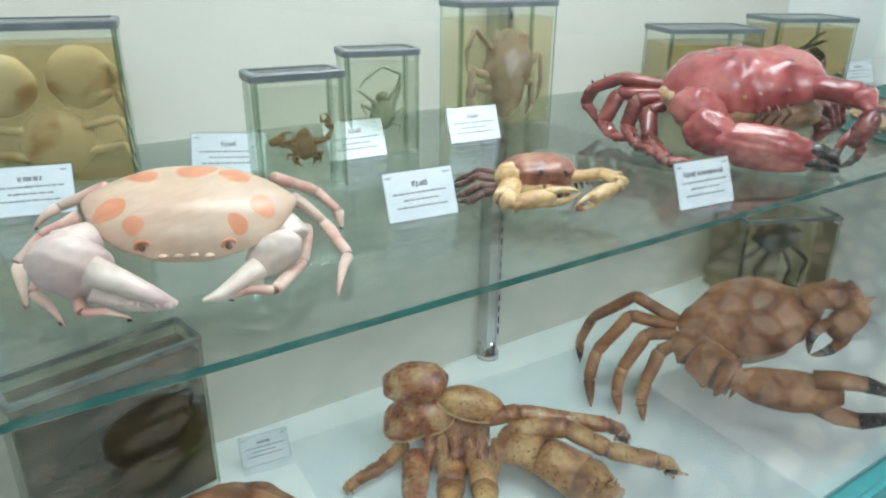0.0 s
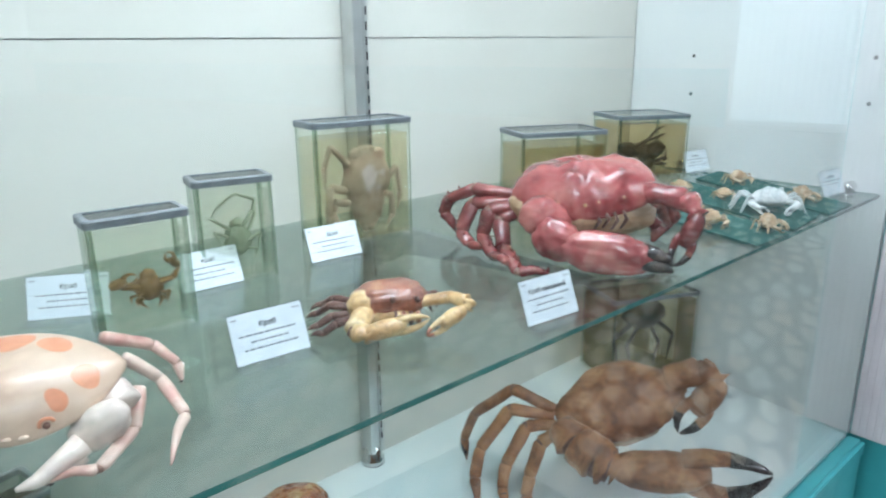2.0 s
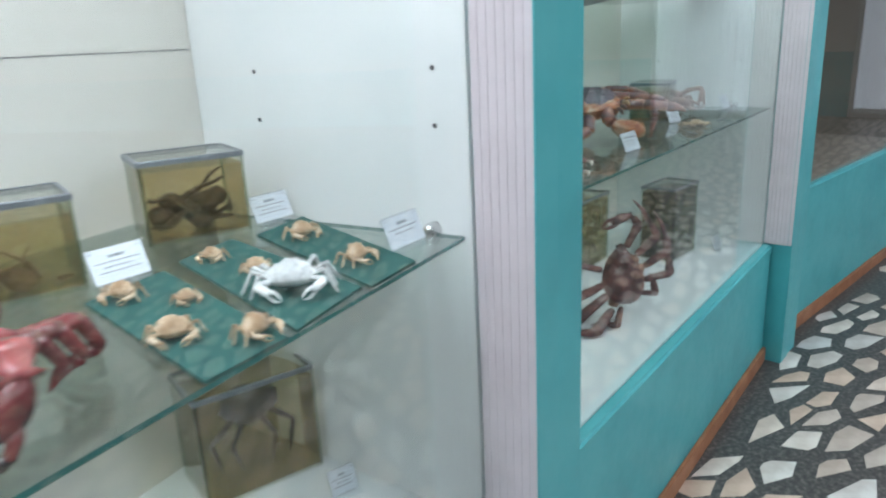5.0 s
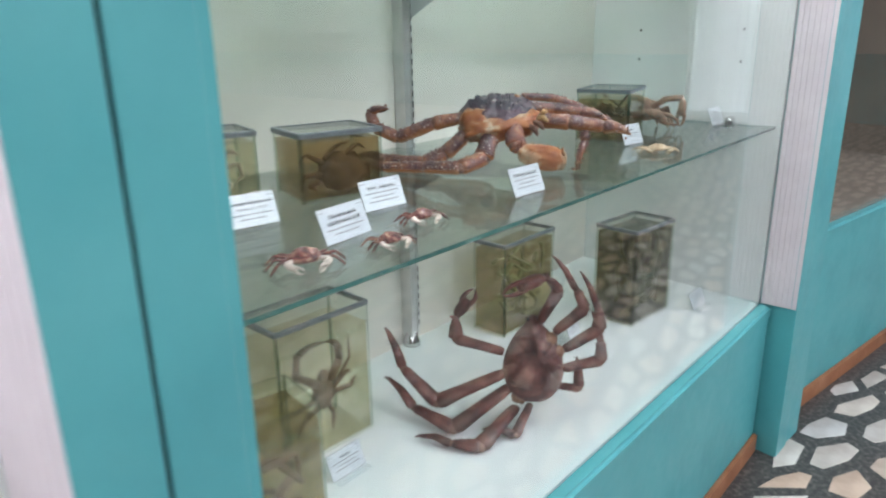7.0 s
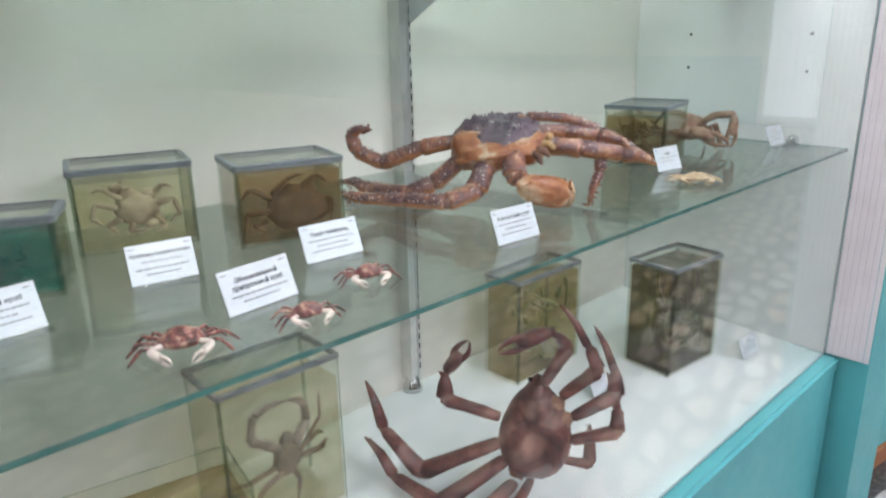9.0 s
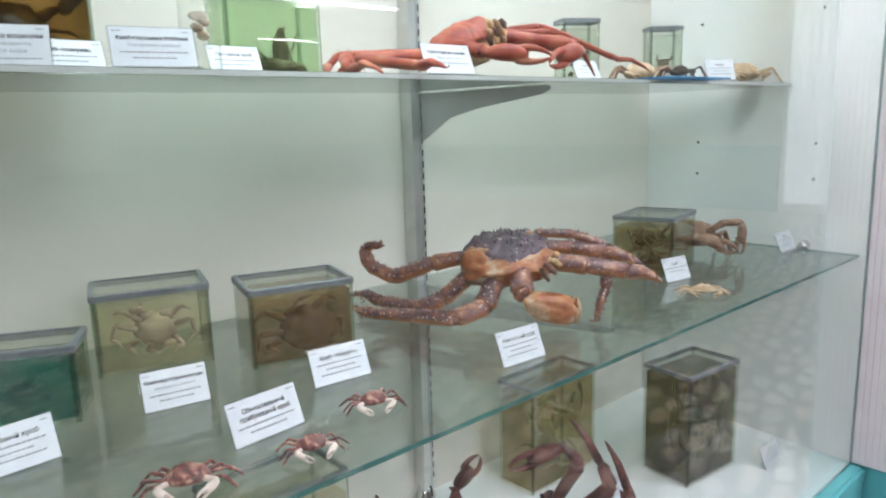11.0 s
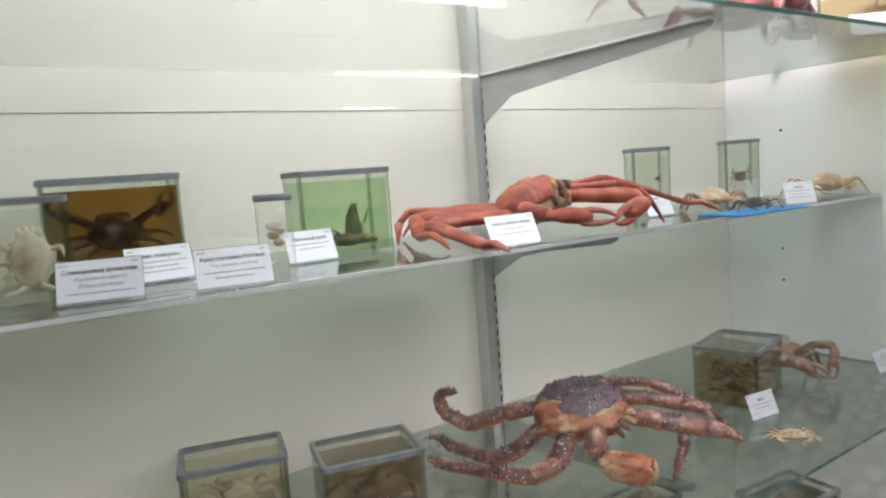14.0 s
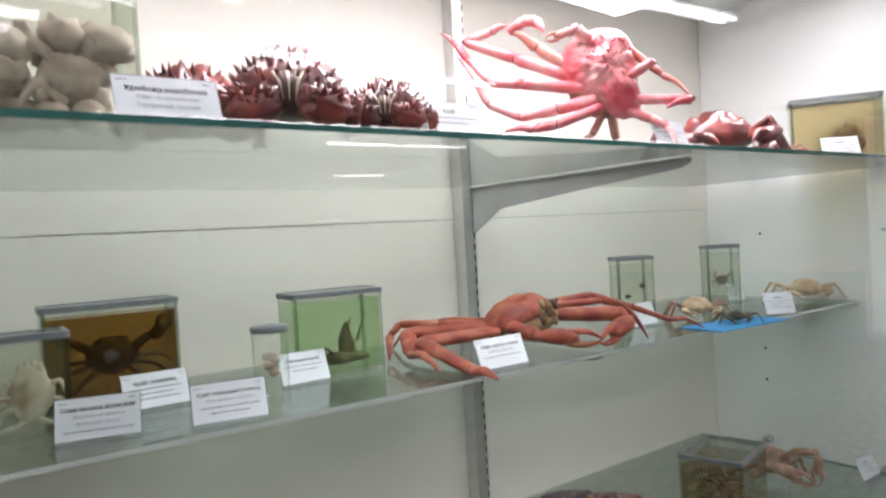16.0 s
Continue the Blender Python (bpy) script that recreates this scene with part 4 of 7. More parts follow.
MOLE = posed([(0.050, 0.052, 0.025, 0.033), (0.040, 0.084, 0.004, 0.006), (0.047, 0.087, 0.004, 0.006), (0.054, 0.087, 0.004, 0.006), (0.061, 0.084, 0.004, 0.006)],
             [([(0.028, 0.066), (0.016, 0.074), (0.018, 0.084)], 0.0045), ([(0.028, 0.050), (0.014, 0.052), (0.010, 0.040)], 0.0045), ([(0.030, 0.038), (0.018, 0.032), (0.016, 0.020)], 0.0045), ([(0.072, 0.062), (0.082, 0.066), (0.084, 0.052)], 0.0042), ([(0.072, 0.044), (0.082, 0.042), (0.083, 0.028)], 0.0042), ([(0.044, 0.022), (0.030, 0.014), (0.016, 0.012)], 0.0045), ([(0.056, 0.022), (0.070, 0.014), (0.080, 0.012)], 0.0045)])


def knobs(seed, n=34):
    """A knobbly crab folded up, filling the lower part of a wide jar."""

    def make(bm, w, d, h):
        rnd = random.Random(seed)
        for k in range(n):
            x, z = rnd.uniform(-0.40, 0.42) * w, rnd.uniform(0.10, 0.62) * h
            r = rnd.uniform(0.010, 0.022)
            blob(bm, (x, rnd.uniform(-0.22, 0.05) * d, z), r * 1.2, min(r, d * 0.2), r, Matrix.Rotation(rnd.uniform(-1, 1), 3, "Y"), 0.45, k, 16, 10, 0.9, 0.12)
        for k in range(8):
            x, z = rnd.uniform(-0.3, 0.3) * w, rnd.uniform(0.2, 0.55) * h
            a = rnd.uniform(0, 3.1)
            p1 = (x + 0.03 * math.cos(a), -0.2 * d, z + 0.03 * math.sin(a))
            leg(bm, [(x, -0.15 * d, z), p1, (max(-0.44 * w, min(0.44 * w, p1[0] + rnd.uniform(-0.03, 0.03))), -0.2 * d, max(0.02, p1[2] - 0.03))], 0.009, 0.006, 0.85, 0.3, 8)

    return make


CARD_H = 0.050


def text_mesh(body, size, bold=0.0, slant=0.0):
    cu = bpy.data.curves.new("lettering", "FONT")
    cu.body, cu.size, cu.align_x, cu.align_y, cu.resolution_u, cu.offset, cu.shear = body, size, "CENTER", "CENTER", 2, bold, slant
    ob = bpy.data.objects.new("lettering", cu)
    me = bpy.data.meshes.new_from_object(ob)
    bpy.data.objects.remove(ob)
    return me


def bar(bm, x0, x1, y, t):
    """A line of print: a row of short word-bars."""
    rnd = random.Random(int((x0 * 7 + y * 13) * 1e5))
    x = x0
    while x < x1 - 0.002:
        e = min(x1, x + rnd.uniform(0.003, 0.008))
        vs = [bm.verts.new(p) for p in ((x, y - t / 2, 0.0003), (e, y - t / 2, 0.0003), (e, y + t / 2, 0.0003), (x, y + t / 2, 0.0003))]
        bm.faces.new(vs)
        x = e + 0.0012


def card(x0, y0, x1, y1, z, title, lines=3, tilt=22, w=None, h=CARD_H, label="white printed specimen label in a clear acrylic stand", foot=True, bold=True):
    """A label card leaning back in a clear stand; its foot runs from (x0, y0) to (x1, y1)."""
    ang = math.atan2(y1 - y0, x1 - x0)
    w = w or math.hypot(x1 - x0, y1 - y0)
    xm, ym = (x0 + x1) / 2, (y0 + y1) / 2
    t = thing("label_card", Matrix.Translation((xm, ym, z)) @ Matrix.Rotation(ang, 4, "Z"), label, "label card", "specimen labels")
    lean = Matrix.Rotation(radians(90 - tilt), 4, "X")
    bm = bmesh.new()
    box(bm, -w / 2 - 0.0015, w / 2 + 0.0015, 0.0008, h + 0.003, -0.0026, -0.0010, 0.0, lean)
    if foot:
        box(bm, -w / 2 - 0.0015, w / 2 + 0.0015, -0.018, 0.0, 0.0002, 0.0018)
    part("stand", bm, ACRYLIC, t, "clear acrylic stand")
    bm = bmesh.new()
    box(bm, -w / 2, w / 2, 0.002, h + 0.002, -0.0008, 0.0, 0.0, lean)
    pp = part("paper", bm, PAPER, t, "white printed paper")
    rows = title.split("|") if title else []
    y = h * 0.76
    for k, row in enumerate(rows):
        head = k == 0 or (k == 1 and title.startswith("Обык"))
        me = text_mesh(row, min(0.0076 if head else 0.0064, 1.65 * w * 0.92 / max(len(row), 1)), 0.00014 if head and bold else 0.00003, 0.0 if head or k > 1 else 0.3)
        me.materials.append(INK if head else FAINT)
        me.transform(lean @ Matrix.Translation((0, y, 0.0004)))
        tx = new("lettering", me)
        tx.parent = t
        y -= h * 0.175
    bm = bmesh.new()
    if not rows:
        bar(bm, -w * 0.14, w * 0.14, h * 0.78, h * 0.09)
        y = h * 0.62
    for k in range(lines):
        half = w * (0.40, 0.26, 0.36, 0.30)[k % 4]
        bar(bm, -half, half, y, h * 0.036)
        y -= h * 0.14
        if y < h * 0.1:
            break
    bar(bm, -w * 0.46, -w * 0.36, h * 0.93, h * 0.03)
    bar(bm, w * 0.36, w * 0.46, h * 0.93, h * 0.03)
    # a hairline border round the paper
    for x0, x1, y0, y1 in ((-w / 2, w / 2, 0.002, 0.0026), (-w / 2, w / 2, h + 0.0014, h + 0.002), (-w / 2, -w / 2 + 0.0006, 0.0026, h + 0.0014), (w / 2 - 0.0006, w / 2, 0.0026, h + 0.0014)):
        bm.faces.new([bm.verts.new(p) for p in ((x0, y0, 0.0003), (x1, y0, 0.0003), (x1, y1, 0.0003), (x0, y1, 0.0003))])
    for v in bm.verts:
        v.co = lean @ v.co
    part("print", bm, FAINT, t, "lines of small grey print")
    return t


# case one, upper shelf
S1 = SHELF1 + 0.0005
jar((0.005, 0.655), (0.179, 0.664), 0.075, S1, 1.213, "amber", 0.90, "tall amber-filled jar with pale round crabs", globes, GLOBEFLESH)
jar((0.309, 0.556), (0.410, 0.574), 0.048, S1, 1.165, "clear", 0.88, "small clear jar with one brown crab", OUTSTRETCHED, OCHREFLESH)
jar((0.434, 0.695), (0.534, 0.701), 0.055, S1, 1.170, "clear", 0.90, "small greenish jar with a thin-legged spider crab", ARCHED, GREENFLESH)
jar((0.619, 0.784), (0.786, 0.808), 0.070, S1, 1.222, "yellow", 0.90, "tall yellowish jar with a broad grey-brown crab", BROAD, PINKFLESH)
jar((1.062, 0.903), (1.240, 0.870), 0.120, S1, 1.166, "olive", 0.82, "low olive-tinted jar behind the red crab", tangle(4, 0.0045, 0.04, 0.3, 3, 2), MURKY)
jar((1.385, 1.001), (1.553, 0.958), 0.140, S1, 1.172, "amber", 0.90, "squat amber jar with dark folded crabs", tangle(9, 0.0060, 0.06, 0.5, 5, 8), DARKFLESH)
card(0.236, 0.666, 0.322, 0.645, S1, "Краб", 3)
card(0.405, 0.672, 0.485, 0.690, S1, "Краб", 3)
card(0.586, 0.719, 0.668, 0.734, S1, "Краб", 3)
card(0.421, 0.429, 0.498, 0.442, S1, "Краб", 3)
card(0.722, 0.378, 0.800, 0.390, S1, "Краб каменный", 3)
card(1.244, 0.858, 1.327, 0.866, S1, "", 3)
card(1.571, 0.972, 1.655, 0.979, S1, "", 3)
card(1.596, 0.640, 1.683, 0.655, S1, "", 2)
card(0.045, 0.560, 0.125, 0.560, S1, "", 3)
card(0.030, 0.290, 0.110, 0.300, S1, "", 3)
# case one, floor
B1 = BASE + 0.0005
jar((-0.015, 0.653), (0.217, 0.765), 0.085, B1, 0.763, "dark", 0.93, "tall olive-tinted jar holding a long-clawed lobster", LOBSTER, DARKFLESH)
jar((1.417, 1.015), (1.655, 0.972), 0.16, B1, 0.725, "olive", 0.93, "tall olive jar with one rounded dark crab", posed([(0.0, 0.165, 0.058, 0.038)], [([(-0.04, 0.14), (-0.085, 0.10), (-0.07, 0.03)], 0.008), ([(0.04, 0.14), (0.085, 0.10), (0.07, 0.03)], 0.008), ([(-0.02, 0.13), (-0.045, 0.08), (-0.03, 0.02)], 0.007), ([(0.02, 0.13), (0.045, 0.08), (0.03, 0.02)], 0.007)]), DARKFLESH)
card(0.251, 0.781, 0.330, 0.792, B1, "", 3)
card(1.594, 0.862, 1.649, 0.851, B1, "", 3)

# case two, lower shelf
jar((1.915, 1.020), (2.042, 0.978), 0.09, S1, 1.130, "teal", 0.85, "teal-filled jar with small dark crabs", flat_crab(0.0, 0.03, 0.04, spread=0.9, seed=12), DARKFLESH)
jar((2.085, 1.125), (2.243, 1.098), 0.115, S1, 1.153, "yellow", 0.88, "pale yellow jar with a grey stone crab", CURLED, PINKFLESH)
jar((2.272, 1.014), (2.428, 0.990), 0.12, S1, 1.151, "tan", 0.90, "brownish jar with a broad flat swimming crab", posed([(0.018, 0.040, 0.046, 0.034)], [([(-0.02, 0.058), (-0.048, 0.074), (-0.064, 0.060)], 0.0065), ([(-0.025, 0.04), (-0.060, 0.040), (-0.064, 0.014)], 0.0065), ([(0.02, 0.068), (0.048, 0.086), (0.066, 0.074)], 0.0065), ([(0.056, 0.045), (0.068, 0.050), (0.066, 0.018)], 0.0060), ([(-0.020, 0.066), (0.004, 0.084), (0.030, 0.088)], 0.0060), ([(-0.028, 0.026), (-0.050, 0.020), (-0.034, 0.010)], 0.0060)]), MURKY)
jar((3.140, 1.105), (3.186, 0.978), 0.172, S1, 1.161, "olive", 0.85, "olive jar crowded with small folded crabs", tangle(26, 0.0050, 0.08, 0.72, 21, 3), MURKY)
card(1.925, 0.868, 2.009, 0.887, S1, "Песчаный краб", 3)
card(2.108, 0.947, 2.188, 0.943, S1, "Крабоид-подкаменщик|Hapalogaster grebnitzkii", 2)
card(2.164, 0.779, 2.254, 0.799, S1, "Обыкновенный|прибрежный краб", 2)
card(2.310, 0.888, 2.397, 0.891, S1, "Краб- плавунец", 3)
card(2.551, 0.785, 2.635, 0.789, S1, "Камчатский краб", 3)
card(3.139, 0.953, 3.216, 0.951, S1, "Краб", 2)
card(3.600, 0.966, 3.680, 0.972, S1, "", 3)
# case two, floor
jar((2.226, 1.072), (2.452, 1.091), 0.13, B1, 0.790, "yellow", 0.86, "tall yellowish jar with a long-legged spider crab", posed([(0.020, 0.105, 0.026, 0.034), (0.022, 0.142, 0.013, 0.014)], [([(0.006, 0.130), (-0.045, 0.165), (-0.036, 0.210), (0.030, 0.216)], 0.0115), ([(0.036, 0.130), (0.060, 0.170), (0.056, 0.206), (0.030, 0.218)], 0.0115), ([(0.040, 0.112), (0.082, 0.130), (0.097, 0.122)], 0.0065), ([(0.040, 0.100), (0.086, 0.100), (0.098, 0.116)], 0.0075), ([(0.044, 0.116), (0.092, 0.160), (0.094, 0.205)], 0.0045), ([(0.002, 0.096), (-0.060, 0.090), (-0.098, 0.096)], 0.0065), ([(0.006, 0.086), (-0.030, 0.066), (-0.050, 0.030)], 0.0075), ([(0.030, 0.080), (0.040, 0.050), (0.030, 0.020)], 0.0070)]), MURKY)
jar((1.922, 0.930), (2.214, 0.908), 0.135, B1, 0.724, "olive", 0.90, "open low glass tank of brownish spirit and legs", tangle(22, 0.0085, 0.04, 0.6, 31, 4), MURKY, lid=False)
jar((2.985, 1.200), (3.225, 1.225), 0.11, B1, 0.760, "olive", 0.93, "tall olive jar with a long crab", tangle(18, 0.0080, 0.1, 0.85, 16, 2), GREENFLESH)
jar((3.295, 0.997), (3.497, 0.999), 0.135, B1, 0.775, "dark", 0.95, "dark olive jar packed with crab legs", tangle(34, 0.0075, 0.05, 0.9, 41, 4), GREENFLESH)
card(2.275, 0.985, 2.358, 0.995, B1, "", 3)
card(3.520, 0.930, 3.620, 0.940, B1, "", 3, w=0.09)
card(3.080, 1.040, 3.150, 1.060, B1, "", 2)

# case two, upper shelf
S2 = SHELF2 + 0.0005
jar((1.800, 1.000), (1.985, 1.010), 0.06, S2, 1.575, "clear", 0.93, "clear jar with a pale crab mounted upright", MOLE, PALEFLESH)
jar((1.955, 1.128), (2.136, 1.140), 0.07, S2, 1.597, "brown", 0.92, "brown-stained jar with a dark swimming crab", SWIMMER, DARKFLESH)
jar((2.300, 1.098), (2.458, 1.108), 0.075, S2, 1.586, "green", 0.92, "bright green-tinted jar with a thin dark crab", SPIKY, MURKY)
jar((3.097, 1.215), (3.178, 1.180), 0.06, S2, 1.593, "clear", 0.90, "small clear jar with tiny dark crabs", heap(3, 0.012, 0.1, 0.6, 51), DARKFLESH)
jar((3.462, 1.268), (3.535, 1.222), 0.06, S2, 1.600, "clear", 0.90, "small clear jar with a pinkish crab", flat_crab(0.0, 0.06, 0.03, spread=0.9, seed=22), MURKY)
card(1.963, 0.957, 2.053, 0.942, S2, "Совконожка японская|Blepharipoda japonica|Японское море", 1, w=0.094)
card(2.048, 1.070, 2.136, 1.080, S2, "Краб- плавунец", 3)
card(2.113, 0.924, 2.200, 0.916, S2, "Краб-горошина Ратбана|Tritodynamia rathbuni", 2, w=0.092)
card(2.270, 1.075, 2.350, 1.085, S2, "Песчаный краб", 2)
card(2.550, 0.950, 2.649, 0.960, S2, "Краб-стригун опилио|Chionoecetes opilio", 1)
card(3.031, 1.109, 3.128, 1.122, S2, "", 2, w=0.085)
card(3.520, 1.250, 3.600, 1.260, S2, "", 3, w=0.075)
card(3.350, 1.020, 3.412, 0.990, S2, "", 3, w=0.068)


def phial(x, y, z):
    """A small round glass tube with a pea crab in it."""
    t = thing("specimen_phial", Matrix.Translation((x, y, z)), "small round clear phial with tiny pale crabs", "specimen phial")
    bm = bmesh.new()
    lathe(bm, [(0.021, 0.0), (0.024, 0.003), (0.024, 0.098), (0.0225, 0.1)], sides=28)
    part("glass_body", bm, JAR_GLASS, t, "clear round glass tube", True)
    bm = bmesh.new()
    lathe(bm, [(0.0245, 0.1), (0.0255, 0.102), (0.0255, 0.108), (0.0245, 0.109)], sides=28)
    part("lid_seal", bm, LID, t, "grey sealed lid", True)
    bm = bmesh.new()
    for k, (dx, dz) in enumerate(((0.003, 0.045), (-0.004, 0.055), (0.004, 0.062))):
        blob(bm, (dx, -0.004, dz), 0.008, 0.005, 0.006, rough=0.3, seed=k)
    blob(bm, (-0.002, -0.006, 0.068), 0.012, 0.002, 0.006)
    part("specimen", bm, PALEFLESH, t, "tiny pale preserved crabs", True)
    return t


phial(2.225, 0.975, S2)

# case two, top shelf
S3 = SHELF3 + 0.0005
jar((1.830, 0.760), (2.062, 0.790), 0.09, S3, 1.955, "clear", 0.90, "tall pale jar with a knobbly grey crab", knobs(77), PINKFLESH)
jar((3.505, 1.045), (3.620, 0.895), 0.09, S3, 1.935, "amber", 0.93, "amber jar at the end of the top shelf", heap(3, 0.045, 0.1, 0.5, 71), MURKY)
card(2.027, 0.690, 2.118, 0.700, S3, "Крабоид-коробочка|Сем -Sculptolithodes|Татарский пролив,", 0, w=0.094)
card(2.350, 0.728, 2.444, 0.740, S3, "Краб", 2)
card(2.790, 0.785, 2.867, 0.792, S3, "", 2)
card(3.395, 0.900, 3.455, 0.855, S3, "", 3, w=0.075)

# ---------------------------------------------------------------- crabs
def hide(name, stops, *rest, grain=0.32, **kw):
    """A shell's surface: mottled in two sizes."""
    return surface(name, [(0.5 + (p - 0.5) * 0.62, c) for p, c in stops], *rest, grain=grain, **kw)


CREAM = hide("cream_shell", [(0.3, (0.56, 0.37, 0.27)), (0.7, (0.64, 0.48, 0.36))], 9, 0.34, 0.15, 160, coat=0.25, grain=0.10)
PINKLIMB = hide("pink_white_limb", [(0.3, (0.50, 0.22, 0.19)), (0.5, (0.58, 0.35, 0.29)), (0.7, (0.64, 0.48, 0.40))], 22, 0.36, 0.15, 160, coat=0.2, grain=0.14)
PALECLAW = hide("pale_lilac_claw", [(0.3, (0.56, 0.40, 0.40)), (0.46, (0.66, 0.52, 0.47)), (0.7, (0.71, 0.60, 0.52))], 13, 0.38, 0.3, 140, coat=0.15, grain=0.2)
ORANGESPOT = hide("orange_spot", [(0.3, (0.60, 0.22, 0.11)), (0.7, (0.68, 0.30, 0.17))], 30, 0.34, 0.1, 160, coat=0.25, grain=0.12)
REDSHELL = hide("glossy_red_shell", [(0.28, (0.19, 0.028, 0.030)), (0.5, (0.36, 0.070, 0.072)), (0.75, (0.47, 0.15, 0.13))], 20, 0.22, 0.35, 95, coat=0.4, dist=0.003, grain=0.2)
REDLIMB = hide("dark_red_limb", [(0.3, (0.13, 0.022, 0.024)), (0.6, (0.25, 0.048, 0.046)), (0.8, (0.38, 0.12, 0.10))], 30, 0.22, 0.35, 120, coat=0.4)
TANUNDER = hide("tan_underside", [(0.3, (0.36, 0.21, 0.11)), (0.7, (0.52, 0.35, 0.21))], 30, 0.4, 0.2, 150)
BLACKTIP = hide("black_claw_tip", [(0.3, (0.022, 0.018, 0.018)), (0.7, (0.06, 0.045, 0.045))], 40, 0.25, 0.1, 150, coat=0.3)
BROWNSHELL = hide("red_brown_shell", [(0.3, (0.18, 0.060, 0.020)), (0.5, (0.32, 0.12, 0.040)), (0.7, (0.42, 0.19, 0.075))], 16, 0.42, 0.4, 120)
COCO = spotted("mottled_ochre_shell", [(0.39, (0.24, 0.085, 0.030)), (0.5, (0.44, 0.21, 0.075)), (0.62, (0.56, 0.34, 0.14))], (0.10, 0.045, 0.025), 110, 0.15, grain=0.35, scale=20, rough=0.35, bump=0.4, bump_scale=110, coat=0.3)
COCORED = hide("red_ochre_shell", [(0.3, (0.22, 0.060, 0.026)), (0.5, (0.36, 0.13, 0.05)), (0.62, (0.44, 0.22, 0.09)), (0.8, (0.54, 0.36, 0.19))], 34, 0.26, 0.25, 110, coat=0.45)
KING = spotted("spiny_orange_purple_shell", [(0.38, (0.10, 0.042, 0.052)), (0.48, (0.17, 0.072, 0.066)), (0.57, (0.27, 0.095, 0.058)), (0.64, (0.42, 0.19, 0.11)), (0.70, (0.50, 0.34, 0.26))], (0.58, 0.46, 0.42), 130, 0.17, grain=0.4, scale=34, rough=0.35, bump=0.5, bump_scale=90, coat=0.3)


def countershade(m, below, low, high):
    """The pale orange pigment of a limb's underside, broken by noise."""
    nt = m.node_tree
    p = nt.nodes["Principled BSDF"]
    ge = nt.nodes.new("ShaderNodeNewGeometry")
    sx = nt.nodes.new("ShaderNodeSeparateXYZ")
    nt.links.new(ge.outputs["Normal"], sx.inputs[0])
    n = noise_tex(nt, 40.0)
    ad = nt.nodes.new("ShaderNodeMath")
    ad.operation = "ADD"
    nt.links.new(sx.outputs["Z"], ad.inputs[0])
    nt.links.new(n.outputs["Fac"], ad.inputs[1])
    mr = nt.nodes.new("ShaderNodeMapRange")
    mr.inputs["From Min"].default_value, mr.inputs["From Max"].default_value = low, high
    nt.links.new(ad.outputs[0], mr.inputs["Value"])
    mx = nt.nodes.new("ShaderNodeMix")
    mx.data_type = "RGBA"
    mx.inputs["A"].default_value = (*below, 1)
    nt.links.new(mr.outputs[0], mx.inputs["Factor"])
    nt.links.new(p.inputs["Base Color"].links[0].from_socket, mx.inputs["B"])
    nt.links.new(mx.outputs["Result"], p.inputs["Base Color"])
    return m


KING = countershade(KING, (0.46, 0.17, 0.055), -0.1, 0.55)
KINGTOP = spotted("purple_grey_shell", [(0.3, (0.055, 0.036, 0.055)), (0.6, (0.12, 0.075, 0.10)), (0.8, (0.19, 0.13, 0.14))], (0.46, 0.38, 0.36), 85, 0.15, scale=22, rough=0.35, bump=0.5, bump_scale=90, coat=0.3)
KINGLOW = hide("orange_cream_shell", [(0.3, (0.27, 0.070, 0.022)), (0.5, (0.44, 0.16, 0.055)), (0.7, (0.58, 0.42, 0.29))], 28, 0.34, 0.4, 90, grain=0.35)
MAROON = hide("maroon_shell", [(0.3, (0.060, 0.016, 0.014)), (0.5, (0.135, 0.036, 0.028)), (0.75, (0.24, 0.085, 0.062))], 26, 0.38, 0.5, 110, coat=0.15, grain=0.4)
MAROONRIM = hide("tan_shell_margin", [(0.3, (0.22, 0.095, 0.055)), (0.7, (0.40, 0.22, 0.14))], 40, 0.45, 0.3, 120)
SNOWRED = hide("orange_red_shell", [(0.3, (0.26, 0.036, 0.022)), (0.5, (0.42, 0.075, 0.042)), (0.8, (0.52, 0.20, 0.11))], 26, 0.42, 0.4, 110, grain=0.35)
PINKRED = spotted("pink_red_shell", [(0.4, (0.62, 0.075, 0.10)), (0.5, (0.72, 0.19, 0.21)), (0.62, (0.78, 0.40, 0.40))], (0.82, 0.52, 0.50), 120, 0.14, scale=16, rough=0.35, bump=0.4, bump_scale=110, coat=0.3)
PINKPALE = hide("pale_pink_limb", [(0.3, (0.56, 0.15, 0.13)), (0.7, (0.72, 0.42, 0.34))], 30, 0.4, 0.2, 110)
SPINYRED = hide("spiny_dark_red_shell", [(0.3, (0.08, 0.014, 0.016)), (0.55, (0.19, 0.028, 0.026)), (0.8, (0.40, 0.075, 0.055))], 30, 0.28, 0.4, 100, coat=0.4)
BONE = hide("dry_beige_shell", [(0.3, (0.42, 0.27, 0.15)), (0.6, (0.58, 0.42, 0.27)), (0.8, (0.68, 0.56, 0.42))], 60, 0.5, 0.3, 200)
PALEBROWN = hide("pale_brown_shell", [(0.3, (0.24, 0.12, 0.075)), (0.6, (0.38, 0.23, 0.15)), (0.8, (0.52, 0.38, 0.28))], 40, 0.45, 0.3, 150)
CHALK = hide("chalk_white_shell", [(0.3, (0.58, 0.60, 0.60)), (0.7, (0.74, 0.75, 0.74))], 30, 0.5, 0.2, 150)
